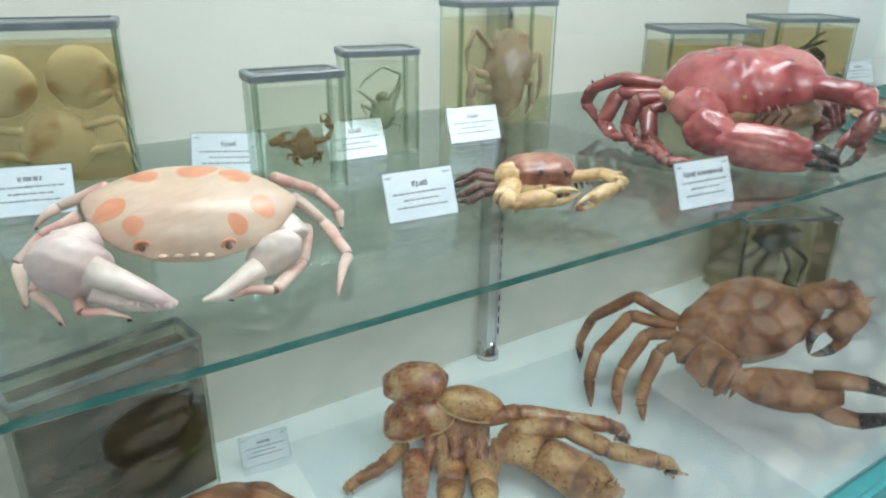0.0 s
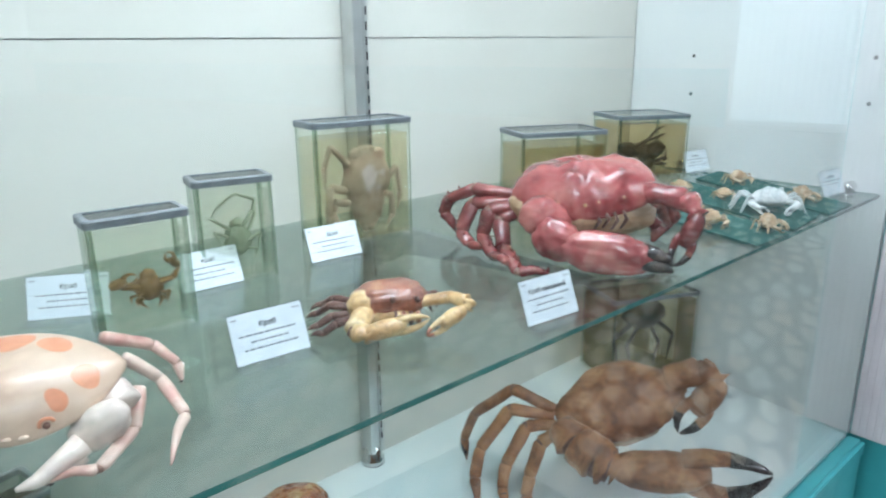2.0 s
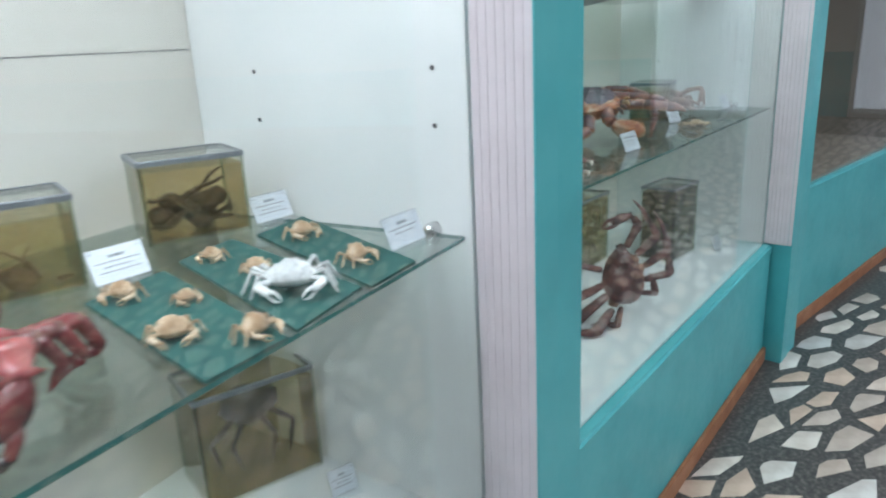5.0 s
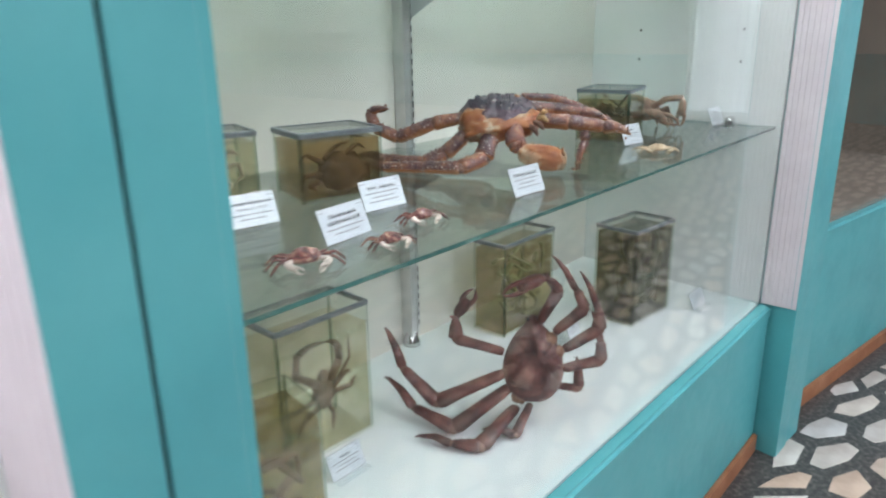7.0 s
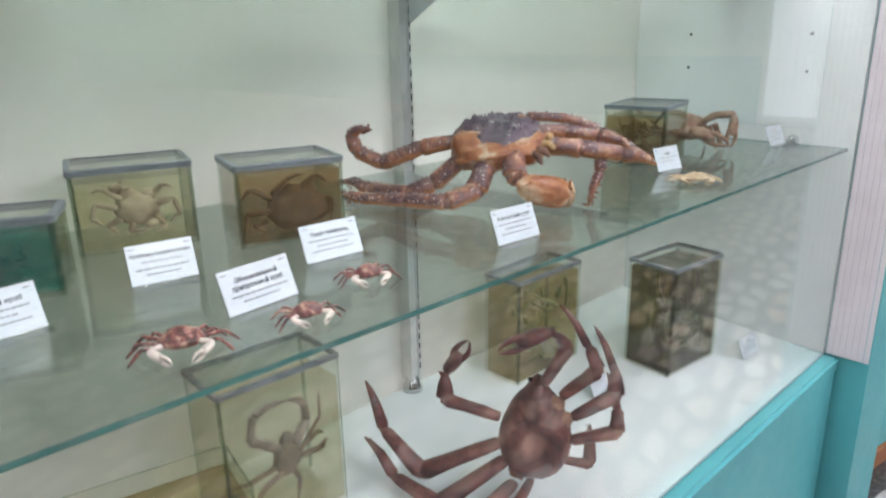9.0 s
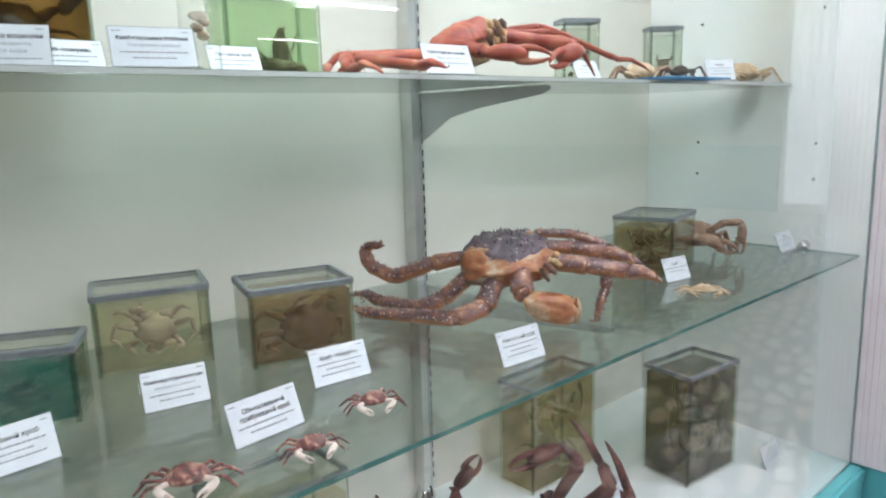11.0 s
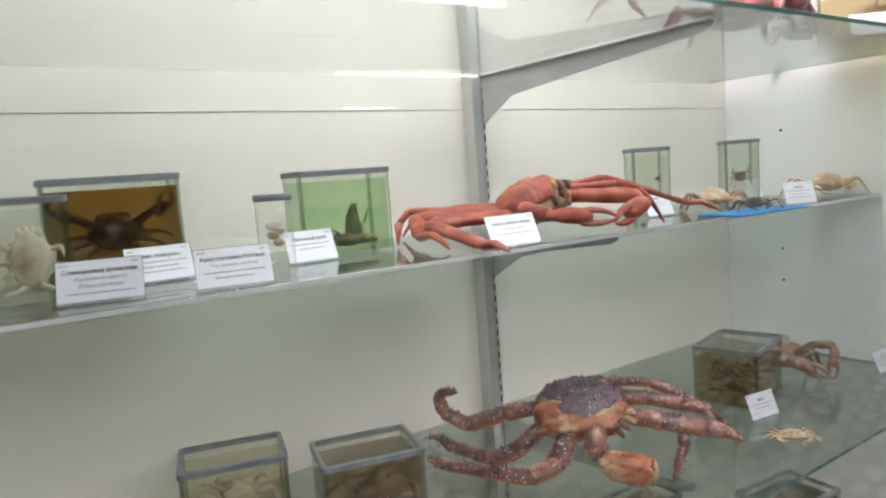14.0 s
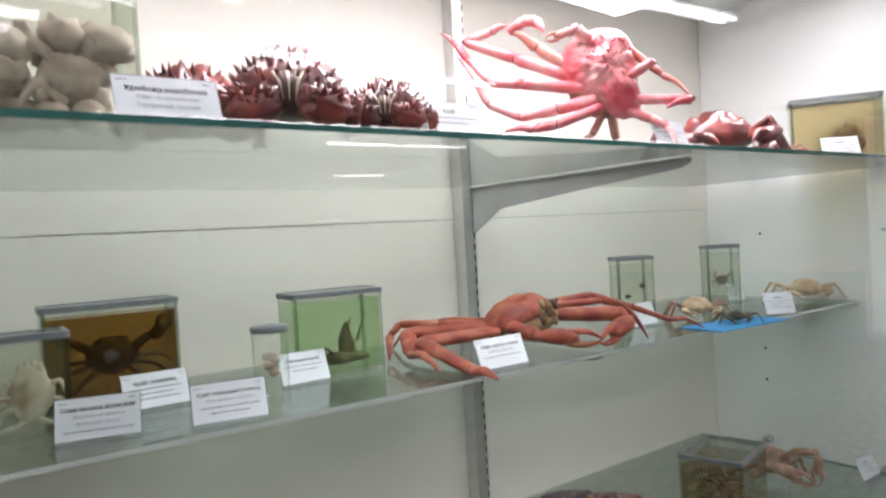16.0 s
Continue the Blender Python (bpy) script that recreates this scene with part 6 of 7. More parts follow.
great_claw(t, (0.166, -0.064, 0.076), (0.132, -0.084, 0.006), 0.0185, REDLIMB, BLACKTIP, (1, 0, 0.3), 0.75, 0.15, "smaller bent red claw", 0.45, 3)
limb(t, [(0.098, -0.010, 0.060), (0.122, -0.020, 0.044), (0.112, -0.030, 0.024)], (0.013, 0.013, 0.007), 0, REDLIMB)
for k in range(3):
    limb(t, [(0.09, 0.05, 0.055), (0.13 + 0.012 * k, 0.06 + 0.02 * k, 0.06), (0.145 + 0.01 * k, 0.07 + 0.02 * k, 0.025), (0.13, 0.06 + 0.02 * k, 0.003)], 0.014, 0.008, REDLIMB)

# ---- brown crab on the floor of the case
at = (1.09, 0.76, -37.4)
t = specimen(at[0], at[1], B1, at[2], "large red-brown crab with black-tipped claws, mounted reared")
bw = turned((0.094, 0.020, 0.172), (0.30, -0.80, -0.48), (-0.10, -0.46, 0.80))
bm = bmesh.new()
plan_shell(bm, [(0, -0.078), (0.022, -0.080), (0.050, -0.074), (0.085, -0.058), (0.116, -0.030), (0.132, 0.004), (0.124, 0.020), (0.085, 0.048), (0.050, 0.074), (0.034, 0.080), (0, 0.084)], 0.040, nu=120, pw=2.2, q=0.70, boss=0.07, cell=18, seed=2.0, lumps=0.15, freq=16, teeth=15, tooth=0.03, drop=0.012, under=0.7, groove=0.10)
bmesh.ops.transform(bm, matrix=bw, verts=bm.verts)
part("carapace", bm, [BROWNSHELL, TANUNDER], t, "matt red-brown carapace with a toothed edge", True)
bm = bmesh.new()
blob(bm, (0.080, 0.040, 0.120), 0.095, 0.055, 0.055, rough=0.12, nu=28, nv=18, fine=0.03)
part("underside", bm, TANUNDER, t, "tan underside", True)
for k, pts in enumerate(([(-0.030, 0.0, 0.150), (-0.113, 0.02, 0.178), (-0.190, 0.03, 0.112), (-0.212, 0.026, 0.055), (-0.207, 0.028, 0.003)], [(-0.030, -0.01, 0.140), (-0.116, -0.01, 0.150), (-0.170, -0.050, 0.080), (-0.176, -0.086, 0.040), (-0.163, -0.124, 0.003)], [(-0.026, -0.02, 0.130), (-0.082, -0.03, 0.126), (-0.118, -0.070, 0.064), (-0.122, -0.100, 0.032), (-0.110, -0.132, 0.003)], [(-0.022, -0.03, 0.120), (-0.054, -0.05, 0.104), (-0.072, -0.085, 0.052), (-0.076, -0.110, 0.028), (-0.066, -0.136, 0.003)])):
    lg = limb(t, pts, (0.014, 0.0155, 0.0135, 0.0115, 0.005), 0, BROWNSHELL, flat=0.8, seed=k)
    tip_cap(lg, Vector(pts[-1]).lerp(Vector(pts[-2]), 0.72) + Vector((0, 0, 0.002)), pts[-1], 0.0098)
limb(t, [(-0.020, -0.035, 0.140), (0.010, -0.066, 0.122), (0.052, -0.092, 0.106), (0.088, -0.104, 0.098)], (0.030, 0.043, 0.050, 0.040), 0, BROWNSHELL, "arm", 0.85, 0.8, "swollen red-brown arm")
great_claw(t, (0.076, -0.100, 0.100), (0.340, -0.124, 0.124), 0.050, BROWNSHELL, BLACKTIP, (0.05, 0, -1), 0.62, 0.34, "massive red-brown claw", 0.45, 5)
limb(t, [(0.175, 0.035, 0.215), (0.238, 0.036, 0.234), (0.274, 0.015, 0.222)], (0.030, 0.034, 0.030), 0, BROWNSHELL, "arm", 0.85, 0.85, "bent red-brown arm")
great_claw(t, (0.276, 0.012, 0.228), (0.200, -0.020, 0.132), 0.034, BROWNSHELL, BLACKTIP, (-0.5, 0, 0.4), 0.7, 0.2, "bent red-brown claw", 0.45, 6)

# ---- coconut crab on its clear plate
at = (0.62, 0.7, -21.6)
bm = bmesh.new()
box(bm, -0.34, 0.34, -0.42, 0.20, 0.0, 0.005, 0.001)
pl = thing("clear_plate", pose(0.70, 0.70, B1, 0, 0, 12), "thin clear acrylic plate lying under the coconut crab", "plate")
part("sheet", bm, ACRYLIC, pl)
t = specimen(at[0], at[1], B1 + 0.005, at[2], "ochre and red coconut crab with spiny legs on a clear plate")
bm = bmesh.new()
blob(bm, [(-0.097, 0.03, 0.118), (-0.157, 0.03, 0.107), (-0.039, 0.03, 0.129)][0], 0.056, 0.040, 0.032, pose(0, 0, 0, 0, -8, 0).to_3x3(), 0.08, 1, 36, 22, 0.85, 0.012)
part("abdomen", bm, COCORED, t, "rounded red-brown abdomen", True)
for c0, half, hh, rot, ob_mat, lb in (([(-0.09, 0.0, 0.076), (-0.137, 0.0, 0.061)][0], [(0, -0.036), (0.030, -0.038), (0.056, -0.026), (0.060, 0.004), (0.046, 0.030), (0, 0.040)], 0.030, (26, -16, 6), COCORED, "mottled red-ochre shell plate"), ([(-0.001, -0.0, 0.101)][0], [(0, -0.026), (0.034, -0.024), (0.058, -0.006), (0.050, 0.018), (0.024, 0.032), (0, 0.034)], 0.024, (20, 10, -4), COCO, "ochre shell plate with a pale rim"), ([(-0.009, 0.0, 0.047)][0], [(0, -0.040), (0.028, -0.034), (0.040, 0.0), (0.032, 0.030), (0, 0.038)], 0.034, (40, 0, 0), COCO, "smooth domed ochre plate")):
    bm = bmesh.new()
    plan_shell(bm, half, hh, nu=64, pw=2.2, q=0.62, boss=0.04, cell=42, lumps=0.08, freq=30, drop=0.008, under=0.5, teeth=9, tooth=0.02)
    bmesh.ops.transform(bm, matrix=pose(c0[0], c0[1] + 0.01, c0[2] - 0.008, *rot), verts=bm.verts)
    sp = part("shell_plate", bm, [ob_mat, COCORED], t, lb, True)
    rho, pm = rim_of(half), pose(c0[0], c0[1] + 0.01, c0[2] - 0.0085, *rot)
    edge = [pm @ Vector((rho(a) * math.cos(a), rho(a) * math.sin(a), -0.008 * max(0.0, -math.sin(a)) ** 2)) for a in (math.pi * (1.02 + 0.96 * k / 20) for k in range(21))]
    bm = bmesh.new()
    tube(bm, edge, [0.0012] + [0.0024] * 19 + [0.0012], 6)
    part("rim", bm, YELLOWCLAW, sp, "pale yellow rim", True)
bm = bmesh.new()
blob(bm, ([(-0.009, 0.0, 0.047)][0][0] - 0.02, 0.016, 0.026), 0.056, 0.040, 0.028, None, 0.3, 5, 28, 18, 1.0, 0.08)
part("thorax", bm, COCORED, t, "ribbed red-brown underparts", True)
for k in range(6):
    bm = bmesh.new()
    x0 = -0.070 + 0.022 * k
    tube(bm, [(x0, -0.022, 0.050), (x0 + 0.003, -0.040, 0.040), (x0 + 0.001, -0.052, 0.022), (x0, -0.056, 0.006)], [0.008, 0.010, 0.010, 0.007], 8, 0.8)
    part("rib", bm, COCO if k % 2 else COCORED, t, "ribbed ochre leg base", True)
for k, (pts, r) in enumerate((([(0.026, -0.0, 0.076), (0.077, -0.0, 0.089), (0.223, -0.02, 0.085), (0.273, 0.041, 0.003)], 0.019), ([(0.061, -0.02, 0.068), (0.153, -0.03, 0.084), (0.214, -0.06, 0.068), (0.287, -0.07, 0.059), (0.344, -0.03, 0.003)], 0.021), ([(-0.112, -0.0, 0.015), (-0.142, -0.054, 0.013), (-0.179, -0.093, 0.013), (-0.194, -0.107, 0.003)], 0.015))):
    lg = limb(t, pts, r, r * 0.62, COCO if k else COCORED, flat=0.85, spikes=60, spike=0.006, seed=k + 20)
    tip_cap(lg, Vector(pts[-1]).lerp(Vector(pts[-2]), 0.45), pts[-1], r * 0.5)
limb(t, [(0.048, -0.02, 0.044), (0.116, -0.05, 0.045), (0.176, -0.09, 0.034), (0.208, -0.14, 0.039)], 0.036, 0.046, COCO, "claw", 0.85, 0.7, "thick ochre claw with dark spines", 150, 0.006, 31)
for k, pts in enumerate(([(-0.088, -0.03, 0.018), (-0.084, -0.12, 0.004)], [(-0.029, -0.049, 0.013), (-0.03, -0.13, 0.016)], [(0.017, -0.046, 0.013), (0.027, -0.13, 0.02)])):
    limb(t, [pts[0], Vector(pts[0]).lerp(Vector(pts[1]), 0.6), (pts[1][0], pts[1][1] - 0.05, 0.012)], 0.026, 0.020, COCO if k else COCORED, flat=0.85, spikes=16, spike=0.006, seed=k + 40)
bm = bmesh.new()
for k in range(120):
    a = random.Random(k)
    spine(bm, (a.uniform(-0.06, 0.05), a.uniform(-0.055, -0.03), a.uniform(0.02, 0.06)), (a.uniform(-0.4, 0.4), -1, -0.6), 0.0012, 0.020)
part("bristles", bm, RUSSET, t, "red-brown bristles", True)
# ---- part of a tan shell beside it
t = thing("crab_shell", pose(0.245, 0.62, B1, 0, 0, -15), "empty tan crab carapace with a toothed edge", "crab shell")
bm = bmesh.new()
plan_shell(bm, [(0, -0.070), (0.030, -0.070), (0.070, -0.055), (0.100, -0.025), (0.110, 0.005), (0.085, 0.040), (0.045, 0.070), (0, 0.074)], 0.050, nu=110, boss=0.15, cell=30, lumps=0.12, freq=25, teeth=13, tooth=0.05, drop=0.006, under=0.3)
bmesh.ops.transform(bm, matrix=pose(0, 0, 0.035, -10, 8, 0), verts=bm.verts)
part("carapace", bm, [BROWNSHELL, TANUNDER], t, "", True)

# ---- king crab
at = (2.77, 1.0, -40.8)
t = specimen(at[0], at[1], S1, at[2], "orange king crab with purple-grey spiny shell")
km = turned((-0.016, 0.012, 0.104), (0.10, -1.0, -0.20), (0, -0.1, 1))
bm = bmesh.new()
ktop = plan_shell(bm, [(0, -0.072), (0.012, -0.070), (0.030, -0.058), (0.052, -0.050), (0.074, -0.026), (0.084, 0.006), (0.080, 0.034), (0.058, 0.058), (0.028, 0.070), (0, 0.072)], 0.036, nu=96, pw=2.6, q=0.62, boss=0.30, cell=62, seed=3.0, lumps=0.14, freq=34, teeth=17, tooth=0.05, drop=0.010, under=0.5, groove=0.10)
bmesh.ops.transform(bm, matrix=km, verts=bm.verts)
kb = part("carapace", bm, [KINGTOP, KINGLOW], t, "purple-grey spiny carapace", True)
bm = bmesh.new()
rnd = random.Random(3)
for k in range(110):
    a, r = rnd.uniform(0, 2 * math.pi), math.sqrt(rnd.random()) * 0.95
    x, y = 0.080 * r * math.cos(a), 0.066 * r * math.sin(a)
    spine(bm, km @ Vector((x, y, ktop(x, y) - 0.001)), km.to_3x3() @ Vector((x * 6, y * 6, 1)), 0.0022, rnd.uniform(0.003, 0.007), 6)
part("spines", bm, KINGTOP, kb, "short pointed spines", True)
bm = bmesh.new()
blob(bm, (-0.020, -0.012, 0.082), 0.082, 0.056, 0.028, pose(0, 0, 0, 0, -6, 0).to_3x3(), 0.22, 1, 36, 22, 0.85, 0.05)
blob(bm, (-0.070, -0.018, 0.092), 0.034, 0.034, 0.030, None, 0.3, 4, 24, 14, 0.9, 0.06)
part("underside", bm, KINGLOW, t, "orange-cream underside", True)
for k, (ax, az, bx, bz) in enumerate(((0.044, 0.098, 0.062, 0.084), (0.052, 0.106, 0.070, 0.098), (0.036, 0.090, 0.050, 0.072), (0.058, 0.112, 0.066, 0.120))):
    bm = bmesh.new()
    tube(bm, [(ax, -0.058, az), ((ax + bx) / 2, -0.070, (az + bz) / 2 + 0.004), (bx, -0.066, bz)], [0.005, 0.006, 0.003], 8)
    part("mouthpart", bm, YELLOWCLAW if k % 2 else JOINT, t, "ochre mouthpart", True)
KL = ((((-0.095, 0.0, 0.102), (-0.157, 0.0, 0.092), (-0.232, 0.02, 0.060), (-0.281, 0.03, 0.082), (-0.291, 0.04, 0.113), (-0.252, 0.035, 0.119)), (0.017, 0.020, 0.0185, 0.016, 0.013, 0.004)),
      (((-0.088, -0.015, 0.072), (-0.136, -0.03, 0.032), (-0.180, -0.036, 0.017), (-0.259, 0.02, 0.014), (-0.331, 0.089, 0.008)), (0.020, 0.021, 0.017, 0.014, 0.007)),
      (((-0.043, -0.045, 0.072), (-0.061, -0.08, 0.030), (-0.109, -0.111, 0.018), (-0.180, -0.085, 0.016), (-0.262, -0.055, 0.012), (-0.297, -0.038, 0.012)), (0.021, 0.022, 0.019, 0.017, 0.013, 0.005)),
      (((0.030, 0.035, 0.140), (0.101, 0.04, 0.135), (0.160, 0.03, 0.113), (0.198, 0.0, 0.096), (0.222, -0.02, 0.076)), (0.011, 0.012, 0.011, 0.009, 0.004)),
      (((0.040, 0.012, 0.118), (0.095, 0.012, 0.116), (0.150, 0.0, 0.108), (0.200, -0.03, 0.094)), (0.015, 0.017, 0.016, 0.010)),
      (((0.055, -0.02, 0.096), (0.118, -0.05, 0.095), (0.182, -0.06, 0.087), (0.238, -0.07, 0.070)), (0.020, 0.021, 0.018, 0.007)),
      (((0.148, -0.058, 0.080), (0.146, -0.068, 0.060), (0.126, -0.084, 0.003)), (0.011, 0.010, 0.004)))
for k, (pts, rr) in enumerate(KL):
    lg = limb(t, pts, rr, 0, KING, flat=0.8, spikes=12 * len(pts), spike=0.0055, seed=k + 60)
    if k in (0, 2):
        tip_cap(lg, Vector(pts[-1]).lerp(Vector(pts[-2]), 0.45), Vector(pts[-1]) + (Vector(pts[-1]) - Vector(pts[-2])) * 0.05, rr[-2] * 0.50, DARKLEG)
    if k < 6:
        bm = bmesh.new()
        blob(bm, Vector(pts[0]).lerp(Vector((-0.018, 0.0, 0.09)), 0.20), rr[0] * 1.3, rr[0] * 1.2, rr[0] * 1.15, None, 0.3, k, 20, 12)
        part("leg_joint", bm, KINGLOW, t, "orange-cream leg joint", True)
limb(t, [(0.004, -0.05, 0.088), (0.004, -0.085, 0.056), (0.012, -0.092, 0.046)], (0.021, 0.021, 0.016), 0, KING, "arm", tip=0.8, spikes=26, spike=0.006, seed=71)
bm = bmesh.new()
blob(bm, (0.054, -0.100, 0.033), 0.048, 0.026, 0.025, pose(0, 0, 0, 0, 10, 0).to_3x3(), 0.10, 5, 36, 22, 0.72, 0.035)
rnd = random.Random(72)
for k in range(34):
    a, x = rnd.uniform(0.5, 2.8), rnd.uniform(0.015, 0.095)
    d = Vector((0, -math.cos(a) if k % 2 else math.cos(a), math.sin(a)))
    spine(bm, Vector((x, -0.100, 0.033 - (x - 0.054) * 0.18)) + Vector((0, d.y * 0.023, d.z * 0.022)), d + Vector((0.2, 0, 0)), 0.0030, 0.006)
part("claw", bm, KINGLOW, t, "heavy orange-cream claw with pale knobs", True)
bm = bmesh.new()
blob(bm, (0.093, -0.102, 0.026), 0.008, 0.018, 0.019, pose(0, 0, 0, 0, 10, 0).to_3x3(), 0.4, 3, 18, 12, 0.8, 0.1)
part("claw_end", bm, TANUNDER, t, "worn ochre end of the claw", True)

# ---- maroon spider crab
at = (2.7, 0.9, -45.2)
t = specimen(at[0], at[1], B1, at[2], "long-legged maroon spider crab mounted upright on its legs")
mc, ms = (0.032, 0.012, 0.134), (0.130, 0.170, 0.046)
mm = pose(*mc, 62, 4, 4)
bm = bmesh.new()
mtop = plan_shell(bm, [(0, 0.098), (0.010, 0.092), (0.022, 0.074), (0.038, 0.058), (0.054, 0.030), (0.065, -0.006), (0.062, -0.040), (0.046, -0.070), (0.022, -0.086), (0, -0.088)][::-1], 0.040, nu=90, pw=2.2, q=0.65, boss=0.22, cell=44, seed=6.0, lumps=0.20, freq=26, teeth=19, tooth=0.025, under=0.45, groove=0.12)
bmesh.ops.transform(bm, matrix=mm, verts=bm.verts)
mb = part("carapace", bm, [MAROON, MAROONRIM], t, "maroon knobbly carapace with a tan margin", True)
bm = bmesh.new()
rnd = random.Random(5)
for k in range(60):
    a, r = rnd.uniform(0, 2 * math.pi), math.sqrt(rnd.random()) * 0.93
    x, y = 0.058 * r * math.cos(a), 0.080 * r * math.sin(a)
    spine(bm, mm @ Vector((x, y, mtop(x, y) - 0.001)), mm.to_3x3() @ Vector((x * 4, y * 4, 1)), 0.0020, 0.0038, 5)
part("spines", bm, MAROON, mb, "short blunt spines", True)
eyes(t, [mm @ Vector((sx * 0.015, 0.086, 0.010)) for sx in (-1, 1)], 0.0045)
for k, (pts, r) in enumerate((([(0.077, 0.03, 0.19), (0.141, 0.04, 0.242), (0.115, 0.06, 0.299), (0.065, 0.07, 0.359)], 0.0135), ([(0.097, 0.02, 0.155), (0.173, 0.03, 0.198), (0.171, 0.05, 0.259), (0.126, 0.06, 0.326)], 0.0135), ([(0.094, 0.0, 0.12), (0.177, 0.02, 0.13), (0.178, 0.04, 0.19), (0.155, 0.05, 0.238)], 0.0125), ([(0.075, 0.0, 0.08), (0.13, 0.0, 0.073), (0.132, 0.06, 0.119)], 0.009), ([(-0.031, 0.0, 0.109), (-0.175, -0.02, 0.049), (-0.294, 0.03, 0.151), (-0.29, 0.05, 0.198)], 0.0155), ([(-0.019, -0.01, 0.081), (-0.139, -0.066, 0.013), (-0.276, 0.0, 0.052), (-0.294, 0.03, 0.088)], 0.0155), ([(-0.006, -0.01, 0.031), (-0.084, -0.132, 0.013), (-0.174, -0.118, 0.013), (-0.224, -0.081, 0.003)], 0.0145), ([(0.026, 0.0, 0.033), (-0.01, -0.089, 0.013), (-0.078, -0.052, 0.003)], 0.009))):
    r *= 1.2
    if len(pts) == 4:
        pts = [pts[0], pts[1], tuple(Vector(pts[1]).lerp(Vector(pts[2]), 0.62)), tuple(Vector(pts[2]).lerp(Vector(pts[3]), 0.9))]
    limb(t, pts, [r * (0.85, 1.15, 0.66, 0.42)[min(i, 3)] if i < len(pts) - 1 else r * 0.4 for i in range(len(pts))], 0, MAROON, flat=0.75, spikes=24, spike=0.0035, seed=k + 80)
    bm = bmesh.new()
    blob(bm, Vector(pts[0]).lerp(Vector(mc), 0.25), r * 1.05, r, r, None, 0.25, k, 18, 12)
    part("leg_joint", bm, MAROONRIM, t, "tan leg joint", True)
for pts, up in (([(-0.032, 0.01, 0.154), (-0.134, 0.02, 0.179), (-0.136, 0.04, 0.224), (-0.093, 0.06, 0.279)], (1, 0, 0)), ([(0.045, 0.03, 0.215), (0.086, 0.05, 0.279), (0.054, 0.04, 0.312), (-0.037, -0.0, 0.287)], (0, 0, 1))):
    limb(t, pts[:3], (0.013, 0.017, 0.016), 0, MAROON, "arm", tip=0.8, spikes=22, spike=0.004)
    great_claw(t, pts[2], pts[3], 0.0185, MAROON, None, up, 0.75, 0.15, "maroon claw with pale finger ends")

# ---- orange-red snow crab on the narrow shelf
at = (2.66, 0.97, -36.5)
t = specimen(at[0], at[1], S2, at[2], "orange-red snow crab with long flat legs")
sm = turned((-0.018, 0.118, 0.062), (1.0, -0.42, 0.34), (-0.25, -0.1, 1))
bm = bmesh.new()
stop = plan_shell(bm, [(0, -0.070), (0.010, -0.068), (0.026, -0.052), (0.046, -0.034), (0.062, -0.004), (0.064, 0.026), (0.050, 0.052), (0.024, 0.066), (0, 0.068)], 0.038, nu=90, pw=2.4, q=0.62, boss=0.16, cell=40, seed=2.0, lumps=0.16, freq=34, teeth=15, tooth=0.04, drop=0.004, under=0.7, groove=0.14)
bmesh.ops.transform(bm, matrix=sm, verts=bm.verts)
sb = part("carapace", bm, [SNOWRED, TANUNDER], t, "knobbly orange-red carapace with a tan margin", True)
bm = bmesh.new()
rnd = random.Random(9)
for k in range(46):
    a, r = rnd.uniform(0, 2 * math.pi), math.sqrt(rnd.random()) * 0.95
    x, y = 0.054 * r * math.cos(a), 0.056 * r * math.sin(a)
    spine(bm, sm @ Vector((x, y, stop(x, y) - 0.001)), sm.to_3x3() @ Vector((x * 4, y * 4, 1)), 0.0016, 0.003, 5)
part("warts", bm, TANUNDER, sb, "small pale warts", True)
bm = bmesh.new()
blob(bm, (-0.005, 0.098, 0.045), 0.054, 0.036, 0.022, pose(0, 0, 0, 0, -16, 20).to_3x3(), 0.2, 3, 28, 16, 0.9, 0.05)
part("underside", bm, TANUNDER, t, "tan underside", True)
for q in range(9):
    bm = bmesh.new()
    x, z = 0.024 + 0.011 * (q % 3), 0.061 + 0.013 * (q // 3)
    tube(bm, [(x - 0.004, 0.061, z + 0.007), (x, 0.053, z), (x + 0.002, 0.057, z - 0.009)], [0.004, 0.0055, 0.003], 7)
    part("mouthpart", bm, (DARKLEG, TANUNDER, YELLOWCLAW)[(q * 2 + q // 3) % 3], t, "brown and ochre mouthpart", True)
eyes(t, [(0.037, 0.069, 0.092), (0.05, 0.079, 0.091)], 0.0035)
